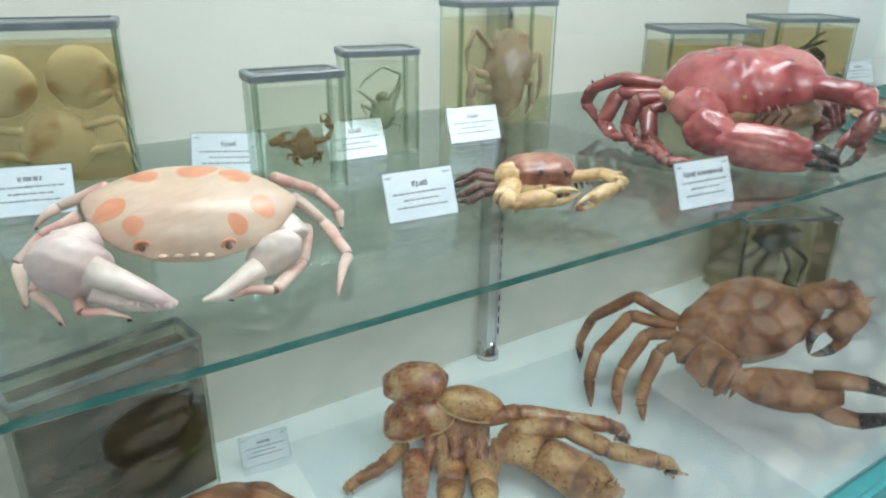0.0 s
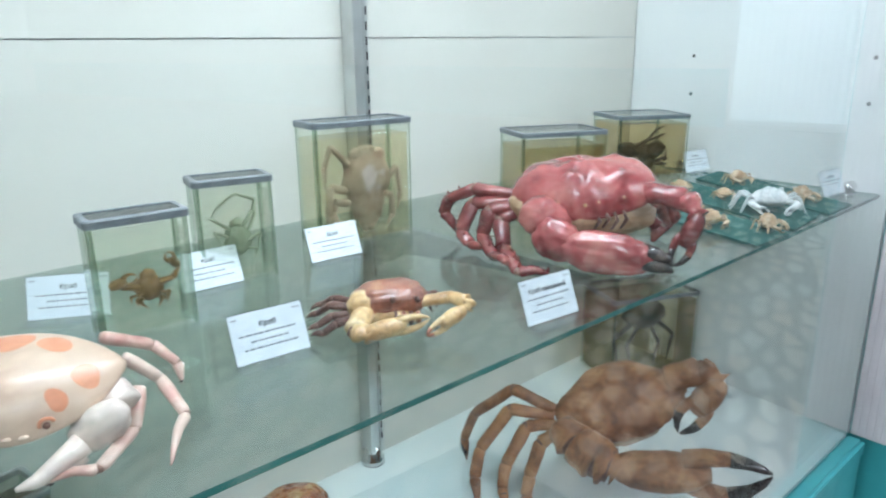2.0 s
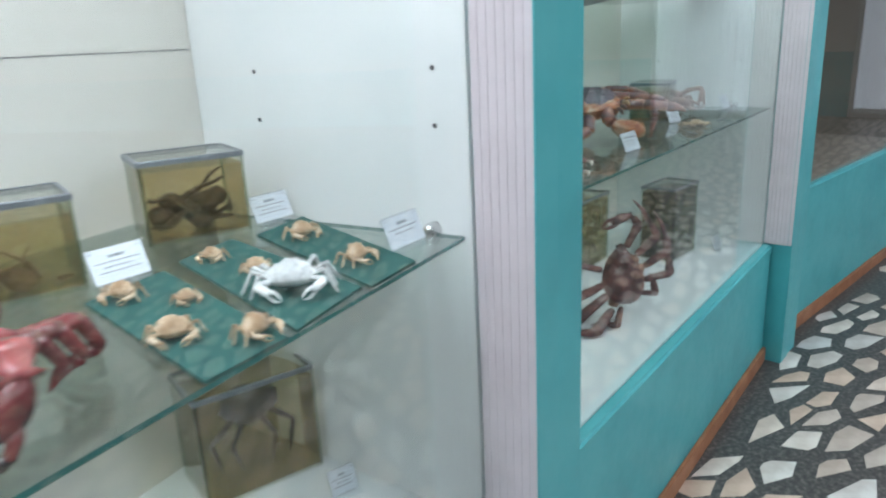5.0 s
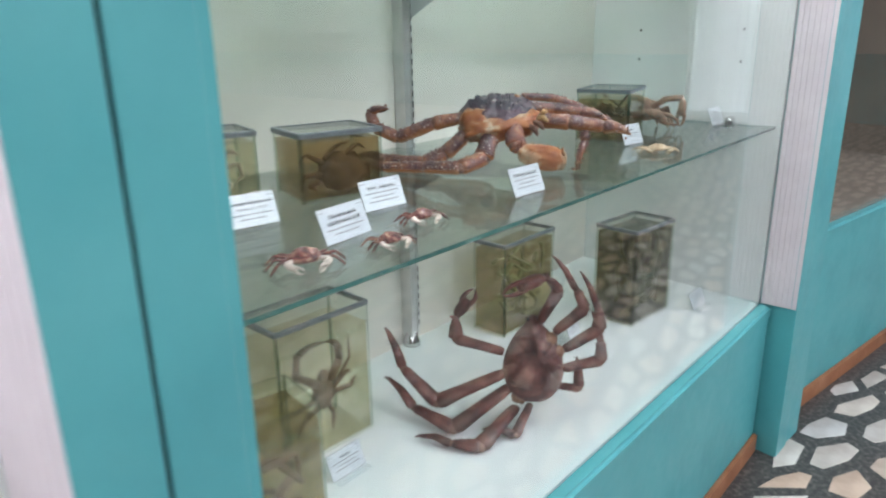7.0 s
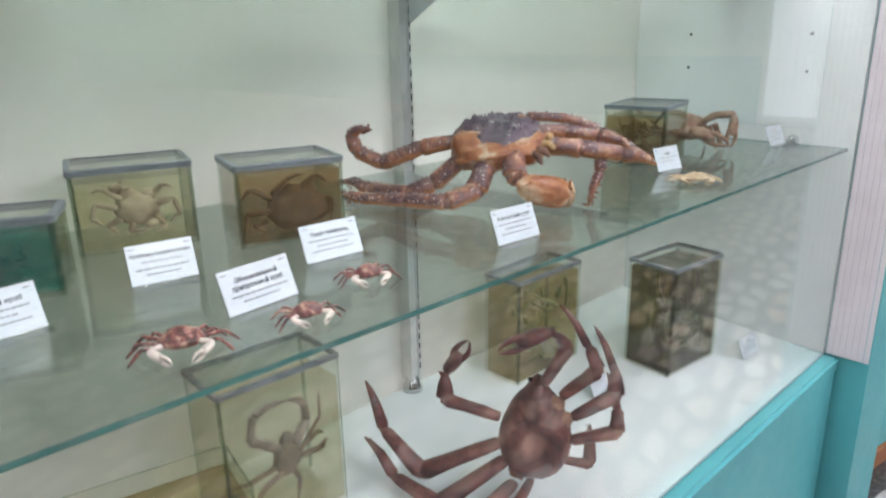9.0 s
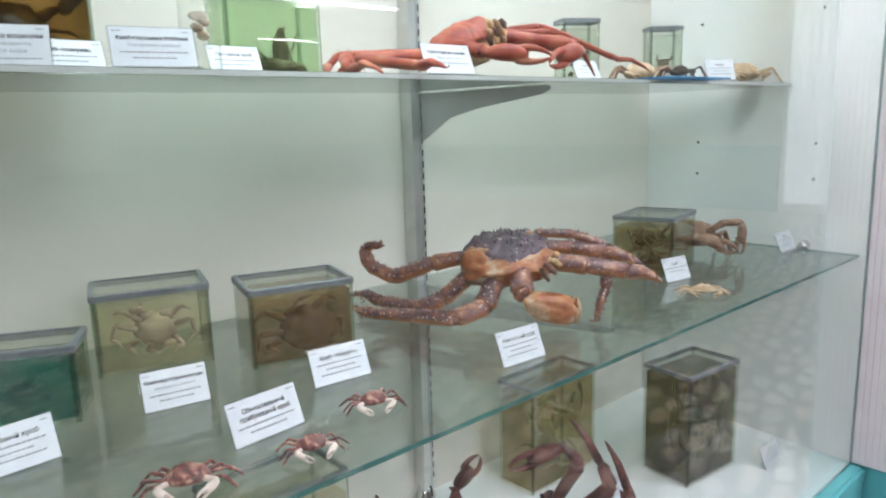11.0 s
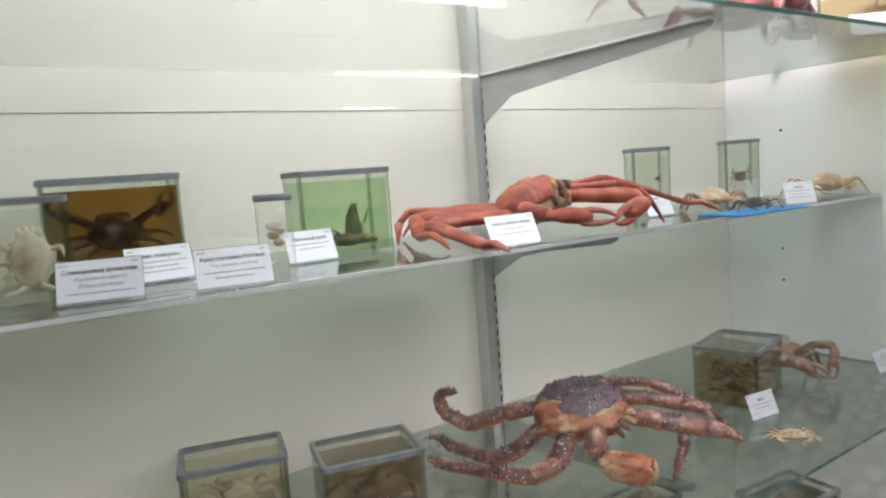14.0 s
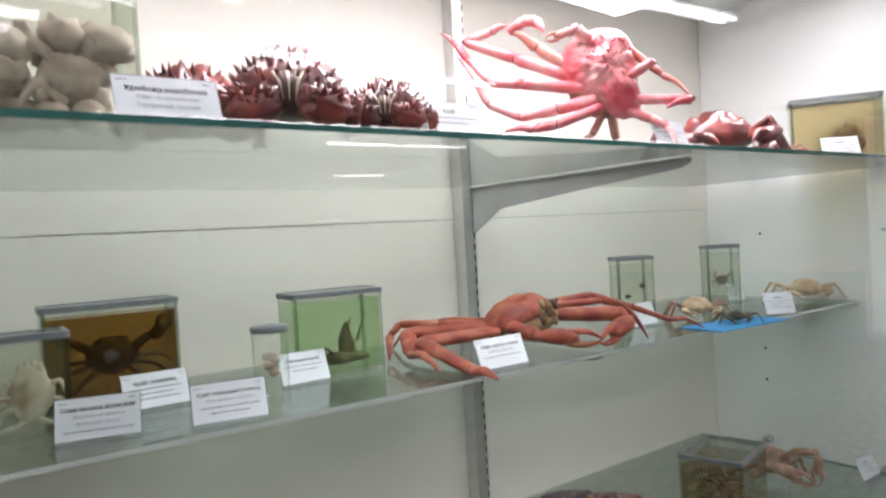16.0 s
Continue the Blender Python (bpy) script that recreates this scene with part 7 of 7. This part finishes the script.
for k, (pts, rr) in enumerate(((((-0.05, 0.11, 0.047), (-0.167, 0.134, 0.05), (-0.246, 0.15, 0.053), (-0.265, 0.14, 0.033), (-0.246, 0.029, 0.004)), (0.014, 0.017, 0.012, 0.0095, 0.004)),
                               (((-0.055, 0.095, 0.044), (-0.221, 0.09, 0.044), (-0.207, 0.015, 0.018), (-0.143, -0.088, 0.004)), (0.019, 0.018, 0.012, 0.004)),
                               (((-0.055, 0.07, 0.041), (-0.187, 0.02, 0.035), (-0.088, -0.12, 0.011), (-0.049, -0.162, 0.004)), (0.019, 0.019, 0.013, 0.004)),
                               (((-0.061, 0.13, 0.052), (-0.154, 0.165, 0.053), (-0.231, 0.18, 0.04), (-0.269, 0.19, 0.004)), (0.013, 0.014, 0.010, 0.004)),
                               (((0.039, 0.122, 0.078), (0.133, 0.152, 0.082), (0.19, 0.17, 0.065), (0.258, 0.19, 0.037), (0.335, 0.22, 0.011)), (0.014, 0.013, 0.010, 0.0085, 0.006)),
                               (((0.032, 0.13, 0.081), (0.114, 0.15, 0.092), (0.173, 0.16, 0.072), (0.22, 0.17, 0.004)), (0.013, 0.013, 0.010, 0.004)))):
    limb(t, pts, rr, 0, SNOWRED, flat=0.62, spikes=22, spike=0.0028, seed=k + 90)
limb(t, [(-0.033, 0.045, 0.053), (0.008, 0.018, 0.041), (0.021, 0.014, 0.036)], (0.017, 0.017, 0.014), 0, SNOWRED, "arm", tip=0.8)
great_claw(t, (0.015, 0.016, 0.038), (0.121, 0.016, 0.029), 0.0185, SNOWRED, None, (0, 0.1, 1), 0.75, 0.1, "orange-red claw with cream finger ends")
limb(t, [(0.043, 0.08, 0.067), (0.159, 0.13, 0.058), (0.18, 0.12, 0.046)], (0.018, 0.020, 0.017), 0, SNOWRED, "arm", tip=0.8)
great_claw(t, (0.182, 0.115, 0.046), (0.12, 0.042, 0.019), 0.0195, SNOWRED, None, (0, 0, 1), 0.8, 0.1, "bent orange-red claw")

# ---- pink-red spider crab on the top shelf
at = (2.77, 0.84, -44.8)
t = specimen(at[0], at[1], S3, at[2], "bright pink-red spider crab mounted standing with raised legs")
pm = turned((-0.024, 0.012, 0.130), (0.46, -0.10, -0.87), (0.16, -0.95, 0.25))
bm = bmesh.new()
ptop = plan_shell(bm, [(0, -0.082), (0.012, -0.080), (0.026, -0.066), (0.032, -0.040), (0.048, -0.012), (0.062, 0.024), (0.056, 0.054), (0.030, 0.074), (0, 0.080)], 0.040, nu=90, pw=2.2, q=0.62, boss=0.36, cell=60, seed=3.0, lumps=0.16, freq=36, teeth=17, tooth=0.04, under=0.6)
bmesh.ops.transform(bm, matrix=pm, verts=bm.verts)
pb = part("carapace", bm, [PINKRED, PINKPALE], t, "bright red knobbly carapace with a pale margin", True)
bm = bmesh.new()
rnd = random.Random(7)
for k in range(150):
    a, r = rnd.uniform(0, 2 * math.pi), math.sqrt(rnd.random()) * 0.95
    x, y = 0.050 * r * math.cos(a), 0.072 * r * math.sin(a)
    spine(bm, pm @ Vector((x, y, ptop(x, y) - 0.001)), pm.to_3x3() @ Vector((x * 4, y * 4, 1)), 0.0022, 0.0045, 5)
part("spines", bm, PINKRED, pb, "short pointed spines", True)
bm = bmesh.new()
blob(bm, (-0.036, 0.020, 0.120), 0.050, 0.034, 0.058, pose(0, 0, 0, 0, -28, 0).to_3x3(), 0.15, 2, 28, 18)
part("underside", bm, PINKPALE, t, "pale pink underside", True)
bm = bmesh.new()
tube(bm, [(0.008, -0.006, 0.118), (0.030, -0.010, 0.128), (0.048, -0.012, 0.137), (0.054, -0.012, 0.134)], [0.011, 0.013, 0.009, 0.003], 10, 0.6)
part("shell_spike", bm, PINKRED, t, "broad pink side spike", True)
for k, (pts, rr, mt) in enumerate(((((-0.070, 0.0, 0.138), (-0.128, 0.0, 0.182), (-0.176, 0.008, 0.218)), (0.011, 0.0115, 0.008), PINKPALE),
                                   (((-0.176, 0.008, 0.216), (-0.150, 0.004, 0.230), (-0.130, 0.0, 0.226), (-0.117, -0.01, 0.204)), (0.010, 0.012, 0.011, 0.004), PINKRED),
                                   (((-0.066, 0.0, 0.124), (-0.165, -0.01, 0.168), (-0.247, -0.01, 0.204), (-0.205, -0.004, 0.217), (-0.178, 0.004, 0.226)), (0.012, 0.0125, 0.009, 0.009, 0.007), PINKRED),
                                   (((-0.058, -0.01, 0.108), (-0.156, -0.02, 0.124), (-0.205, -0.02, 0.131), (-0.241, -0.01, 0.173), (-0.288, 0.0, 0.226)), (0.0125, 0.012, 0.0085, 0.009, 0.002), PINKRED),
                                   (((-0.040, -0.02, 0.086), (-0.101, -0.03, 0.076), (-0.158, -0.04, 0.067), (-0.206, -0.04, 0.092), (-0.262, -0.02, 0.182)), (0.0125, 0.013, 0.0085, 0.008, 0.002), PINKRED),
                                   (((-0.032, -0.03, 0.072), (-0.101, -0.05, 0.049), (-0.135, -0.05, 0.045), (-0.182, -0.05, 0.044)), (0.010, 0.0105, 0.0075, 0.002), PINKRED),
                                   (((-0.040, 0.01, 0.196), (0.011, 0.012, 0.167), (0.060, 0.012, 0.122), (0.106, 0.0, 0.074)), (0.010, 0.009, 0.0065, 0.003), PINKPALE),
                                   (((0.010, -0.002, 0.084), (0.102, -0.01, 0.074), (0.064, -0.02, 0.062)), (0.010, 0.0085, 0.004), PINKRED),
                                   (((0.0, -0.005, 0.072), (0.040, -0.008, 0.050), (0.066, -0.01, 0.036), (0.074, -0.04, 0.003)), (0.010, 0.009, 0.007, 0.003), PINKRED))):
    limb(t, pts, rr, 0, mt, flat=0.85, spikes=30, spike=0.0028, seed=k + 100)
limb(t, [(-0.046, -0.018, 0.180), (-0.064, -0.026, 0.196), (-0.076, -0.030, 0.194)], (0.013, 0.014, 0.010), 0, PINKRED, "arm", tip=0.8, spikes=16, spike=0.003)
great_claw(t, (-0.074, -0.030, 0.194), (-0.112, -0.04, 0.182), 0.0085, PINKPALE, None, (0.2, 0, 1), 0.8, 0.35, "pale pink claw")
limb(t, [(-0.02, 0.03, 0.08), (-0.014, 0.05, 0.03), (0.006, 0.05, 0.004)], 0.009, 0.006, PINKPALE)
limb(t, [(-0.03, 0.015, 0.07), (-0.05, 0.0, 0.035), (-0.08, -0.01, 0.004)], 0.009, 0.006, PINKPALE)


def spiny_crab(x, y, z, rz, s, label, spikes=150):
    """A box crab bristling with long spines; s is its width."""
    t = specimen(x, y, z, rz, label)
    size = (s, s * 0.72, s * 0.40)
    c = (0, 0.1 * s, 0.36 * s)
    b = carapace(t, SPINYRED, c, size, "dark red spiny carapace", -8, 0, 0, lumps=0.3, freq=2.2, edge=0.55)
    spikes_on(t, b, c, size, spikes * 2 // 3, s * 0.095, SPINYRED, 9, -8, top=0.02)
    for sx in (-1, 1):
        bm = bmesh.new()
        blob(bm, (sx * s * 0.27, -s * 0.30, s * 0.22), s * 0.23, s * 0.12, s * 0.15, pose(0, 0, 0, 0, sx * 20, 0).to_3x3(), 0.25, sx, 28, 18, 0.85, 0.10)
        rnd = random.Random(sx + 2)
        for k in range(70):
            a, e = rnd.uniform(0, 6.28), rnd.uniform(0.1, 1.2)
            d = Vector((math.cos(a) * math.cos(e), -abs(math.sin(a)) * math.cos(e), math.sin(e)))
            spine(bm, (sx * s * 0.27 + d.x * s * 0.2, -s * 0.30 + d.y * s * 0.12, s * 0.22 + d.z * s * 0.15), d, s * 0.018, s * 0.06)
        part("claw", bm, SPINYRED, t, "short spiny red claw", True)
        for k in range(3):
            limb(t, [(sx * s * 0.4, -s * 0.1 + 0.14 * s * k, s * 0.3), (sx * s * (0.56 + 0.03 * k), -s * 0.16 + 0.17 * s * k, s * 0.30), (sx * s * 0.55, -s * 0.2 + 0.18 * s * k, s * 0.03)], s * 0.075, s * 0.05, SPINYRED, spikes=14, spike=s * 0.05, seed=k)
    bm = bmesh.new()
    blob(bm, (0, -s * 0.24, s * 0.36), s * 0.13, s * 0.09, s * 0.14, rough=0.3)
    part("mouth", bm, DARKLEG, t, "dark brown mouth", True)
    for k in range(5):
        bm = bmesh.new()
        x = s * 0.035 * (k - 2)
        tube(bm, [(x * 1.8, -s * 0.30, s * 0.50), (x, -s * 0.345, s * 0.40), (x * 0.7, -s * 0.34, s * 0.26)], [s * 0.010, s * 0.013, s * 0.006], 6)
        part("mouthpart", bm, PALEFLESH if k % 2 == 0 else JOINT, t, "pale mouthpart", True)
    return t


at = (2.17, 0.76, -15.8)
rz = radians(at[2])


def off(lx, ly):
    return (at[0] + math.cos(rz) * lx - math.sin(rz) * ly, at[1] + math.sin(rz) * lx + math.cos(rz) * ly)


spiny_crab(*off(0.030, 0.0), S3, at[2], 0.125, "dark red box crab bristling with spines")
spiny_crab(*off(-0.078, 0.10), S3, at[2] + 12, 0.135, "dark red box crab bristling with spines, beside a jar")
spiny_crab(*off(0.140, 0.02), S3, at[2] - 15, 0.088, "smaller brownish-red spiny box crab", 160)


def generic(x, y, z, rz, s, mat, legmat, label, h=0.30, claws=1.0, legs=4, reach=1.0, seed=1, clawmat=None, lumps=0.2, tall=0.0):
    """A small dried crab, s its shell's width, standing on its legs."""
    t = specimen(x, y, z, rz, label)
    rnd = random.Random(seed)
    zc = s * (0.30 + tall)
    knee = 0.20 if tall >= 0 else 0.06
    carapace(t, mat, (0, 0, zc), (s, s * 0.72, s * h), "", -6, rnd.uniform(-4, 4), 0, lumps=lumps, freq=1.8, seed=seed, front=0.06, nu=28)
    for sx in (-1, 1):
        for i in range(legs):
            a = radians(-28 + 78 * i / max(legs - 1, 1) + rnd.uniform(-6, 6))
            c, sn = math.cos(a), math.sin(a)
            k = reach * rnd.uniform(0.9, 1.1)
            limb(t, [(sx * s * 0.38 * c, s * 0.32 * sn, zc), (sx * s * 0.80 * k * c, s * 0.75 * k * sn, zc + s * knee * rnd.uniform(0.7, 1.2)), (sx * s * 1.02 * k * c, s * 0.95 * k * sn, s * 0.10), (sx * s * 1.08 * k * c, s * 1.0 * k * sn, 0.001)], s * 0.062, s * 0.035, legmat, seed=i)
        if claws:
            e = (sx * s * 0.62, -s * 0.42, zc + 0.02 * s)
            pincer(t, (sx * s * 0.36, -s * 0.18, zc), e, (sx * s * 0.18, -s * 0.82 * claws, zc * 0.35), s * 0.12 * claws, clawmat or mat, 0.25, 0.7)
    return t


# dark red crab, pale crabs and little ones
generic(3.12, 0.95, S3, -38, 0.150, SPINYRED, SPINYRED, "dark red rough crab lying low beside its label", 0.35, 1.2, 4, 0.85, 5, lumps=0.4)
generic(3.33, 0.97, S3, -30, 0.075, SPINYRED, PALEBROWN, "small dark red crab with paler legs", 0.4, 1.2, 3, 0.8, 6)
at = (3.45, 1.1, -55.2)
t = generic(at[0], at[1], S1, at[2], 0.098, PALEBROWN, PALEBROWN, "pale brown crab with one raised claw", 0.42, 0, 4, 0.75, 7, tall=0.12)
great_claw(t, (0.004, -0.045, 0.050), (0.090, -0.060, 0.020), 0.020, PALEBROWN, None, (0, 0, 1), 0.7, 0.1, "broad pale brown claw")
limb(t, [(0.02, -0.02, 0.060), (0.058, -0.025, 0.084), (0.092, -0.035, 0.088), (0.098, -0.040, 0.080)], (0.011, 0.013, 0.013, 0.011), 0, PALEBROWN, "arm", tip=0.8)
great_claw(t, (0.098, -0.040, 0.086), (0.094, -0.055, 0.012), 0.015, PALEBROWN, None, (1, 0, 0), 0.75, 0.1, "hanging pale brown claw")
generic(3.115, 0.855, S1, -40, 0.050, BONE, BONE, "dry straw-coloured crab shell lying flat", 0.22, 0.8, 4, 1.0, 8, tall=-0.14, lumps=0.5)
for (a, b, c, d), s, sd in (((2.045, 0.746, 2.154, 0.702), 0.046, 11), ((2.186, 0.725, 2.271, 0.708), 0.036, 12), ((2.297, 0.795, 2.385, 0.764), 0.038, 13)):
    generic((a + c) / 2, (b + d) / 2 + 0.01, S1, math.degrees(math.atan2(d - b, c - a)) + 4, s, SHORE, SHORE, "little reddish-brown mottled shore crab with pale claws", 0.30, 1.0, 4, 1.0, sd, PALECLAW, tall=-0.04)
generic(3.24, 1.120, S2, -30, 0.072, BONE, PALEBROWN, "dry beige crab standing on its legs", 0.35, 0.9, 4, 1.0, 14)
generic(3.66, 1.130, S2, -35, 0.085, BONE, BONE, "dry pale crab standing on its legs", 0.35, 0.9, 4, 1.1, 15)
bm = bmesh.new()
box(bm, -0.11, 0.11, -0.05, 0.05, 0, 0.003, 0.001)
part("sheet", bm, BLUEMAT, thing("blue_mat", pose(3.20, 0.985, S2, 0, 0, 2), "bright blue sheet lying under a small crab", "mat"))
generic(3.20, 0.985, S2 + 0.003, -30, 0.040, DARKFLESH, DARKLEG, "small dark crab on a bright blue sheet", 0.35, 1.0, 4, 1.2, 16)

# the green mats and their little crabs
MATS = [((1.208, 0.801), (1.335, 0.846), (1.307, 0.495), (1.195, 0.470)), ((1.372, 0.872), (1.488, 0.919), (1.462, 0.555), (1.324, 0.503)), ((1.527, 0.904), (1.650, 0.946), (1.580, 0.575), (1.470, 0.545))]
for k, q in enumerate(MATS):
    cx, cy = sum(p[0] for p in q) / 4, sum(p[1] for p in q) / 4
    t = thing("green_mat", pose(cx, cy, S1), "dark green felt-covered board carrying small crabs", "mat", "green boards")
    bm = bmesh.new()
    prism(bm, [(x - cx, y - cy) for x, y in q], 0, 0.004)
    part("board", bm, GREENMAT, t)
SM = S1 + 0.004
for k, (x, y, s) in enumerate(((1.245, 0.770, 0.036), (1.225, 0.590, 0.040), (1.290, 0.690, 0.026), (1.285, 0.525, 0.038), (1.404, 0.830, 0.030), (1.415, 0.728, 0.030), (1.559, 0.820, 0.040), (1.525, 0.640, 0.040))):
    generic(x, y, SM, -50 + 23 * (k % 4), s, BONE, BONE, "tiny dried beige crab pinned on a green board", 0.42, 1.0, 3, 0.75, 20 + k)
generic(1.395, 0.612, SM, -35, 0.068, CHALK, CHALK, "chalk-white dried crab with black-tipped claws on a green board", 0.34, 0.95, 4, 0.85, 40)

# ---------------------------------------------------------------- stone slabs of the floor


def stone_material(name, stops):
    m = surface(name, stops, 7, 0.32, 0.08, 120, detail=8)
    nt = m.node_tree
    p = nt.nodes["Principled BSDF"]
    oi = nt.nodes.new("ShaderNodeObjectInfo")
    r = ramp(nt, oi.outputs["Random"], [(0.0, (0.62, 0.58, 0.54)), (0.3, (0.80, 0.62, 0.50)), (0.6, (0.90, 0.88, 0.84)), (0.85, (0.74, 0.78, 0.80)), (1.0, (0.70, 0.56, 0.46))])
    mx = nt.nodes.new("ShaderNodeMix")
    mx.data_type, mx.blend_type = "RGBA", "MULTIPLY"
    mx.inputs["Factor"].default_value = 1.0
    nt.links.new(p.inputs["Base Color"].links[0].from_socket, mx.inputs["A"])
    nt.links.new(r.outputs[0], mx.inputs["B"])
    nt.links.new(mx.outputs["Result"], p.inputs["Base Color"])
    return m


STONE = stone_material("pale_stone", [(0.4, (0.60, 0.55, 0.50)), (0.6, (0.80, 0.77, 0.72))])


def slab_outline(seeds, i, j, rnd):
    """The slab round one seed: its cell among its neighbours, shrunk to leave a joint."""
    cx, cy = seeds[i, j]
    poly = [(-0.3, -0.3), (0.3, -0.3), (0.3, 0.3), (-0.3, 0.3)]
    for di in range(-2, 3):
        for dj in range(-2, 3):
            if (di or dj) and (i + di, j + dj) in seeds:
                nx, ny = seeds[i + di, j + dj][0] - cx, seeds[i + di, j + dj][1] - cy
                lim = (nx * nx + ny * ny) / 2
                cut = []
                for (ax, ay), (bx, by) in zip(poly, poly[1:] + poly[:1]):
                    da, db = ax * nx + ay * ny - lim, bx * nx + by * ny - lim
                    if da <= 0:
                        cut.append((ax, ay))
                    if da * db < 0:
                        k = da / (da - db)
                        cut.append((ax + (bx - ax) * k, ay + (by - ay) * k))
                poly = cut or poly
    kx, ky = rnd.uniform(0.62, 0.90), rnd.uniform(0.46, 0.74)
    lean = rnd.uniform(-0.35, 0.35)
    poly = [((x + lean * y * 0.4) * kx * 1.9, y * ky) for x, y in poly]
    if len(poly) > 4:
        poly = [p for q, p in enumerate(poly) if q == 0 or math.hypot(p[0] - poly[q - 1][0], p[1] - poly[q - 1][1]) > 0.034]
    return poly if len(poly) > 2 else None


def slab(bm, pts, m=None):
    lo = [bm.verts.new((x, y, 0.0)) for x, y in pts]
    hi = [bm.verts.new((x * 0.97, y * 0.95, 0.0015)) for x, y in pts]
    n = len(pts)
    bm.faces.new(hi)
    for i in range(n):
        j = (i + 1) % n
        bm.faces.new((lo[i], lo[j], hi[j], hi[i]))
    if m is not None:
        for v in lo + hi:
            v.co = m @ v.co


rnd = random.Random(8)
PITCH, DRIFT = 0.112, radians(-10)
seeds = {(i, j): ((i + 0.5 * (j % 2) + rnd.uniform(-0.36, 0.36)) * PITCH, (j + rnd.uniform(-0.36, 0.36)) * PITCH) for i in range(-40, 70) for j in range(-120, 40)}
rest = bmesh.new()
count = 0
for (i, j), (sx, sy) in seeds.items():
    m = Matrix.Rotation(DRIFT, 4, "Z") @ Matrix.Translation((sx * 1.9, sy, 0.0002))
    x, y = m.translation.x, m.translation.y
    if not (-4.8 < x < 11.8 and -10.5 < y < 1.4) or any(f.uv(x, y)[1] > -0.09 and -0.3 < f.uv(x, y)[0] < f.length + 0.3 for f in (F0, F1, F2, F3)):
        continue
    pts = slab_outline(seeds, i, j, rnd)
    if not pts or rnd.random() < 0.04:
        continue
    if 2.6 < x < 6.2 and y > -1.1 and count < 300:
        bm = bmesh.new()
        slab(bm, pts)
        ob = part("stone_slab", bm, STONE, floor)
        ob.matrix_world = m
        count += 1
    else:
        slab(rest, pts, m)
part("stone_field", rest, STONE, floor, "irregular pale stone slabs set in dark terrazzo")["kind"] = "stuff"
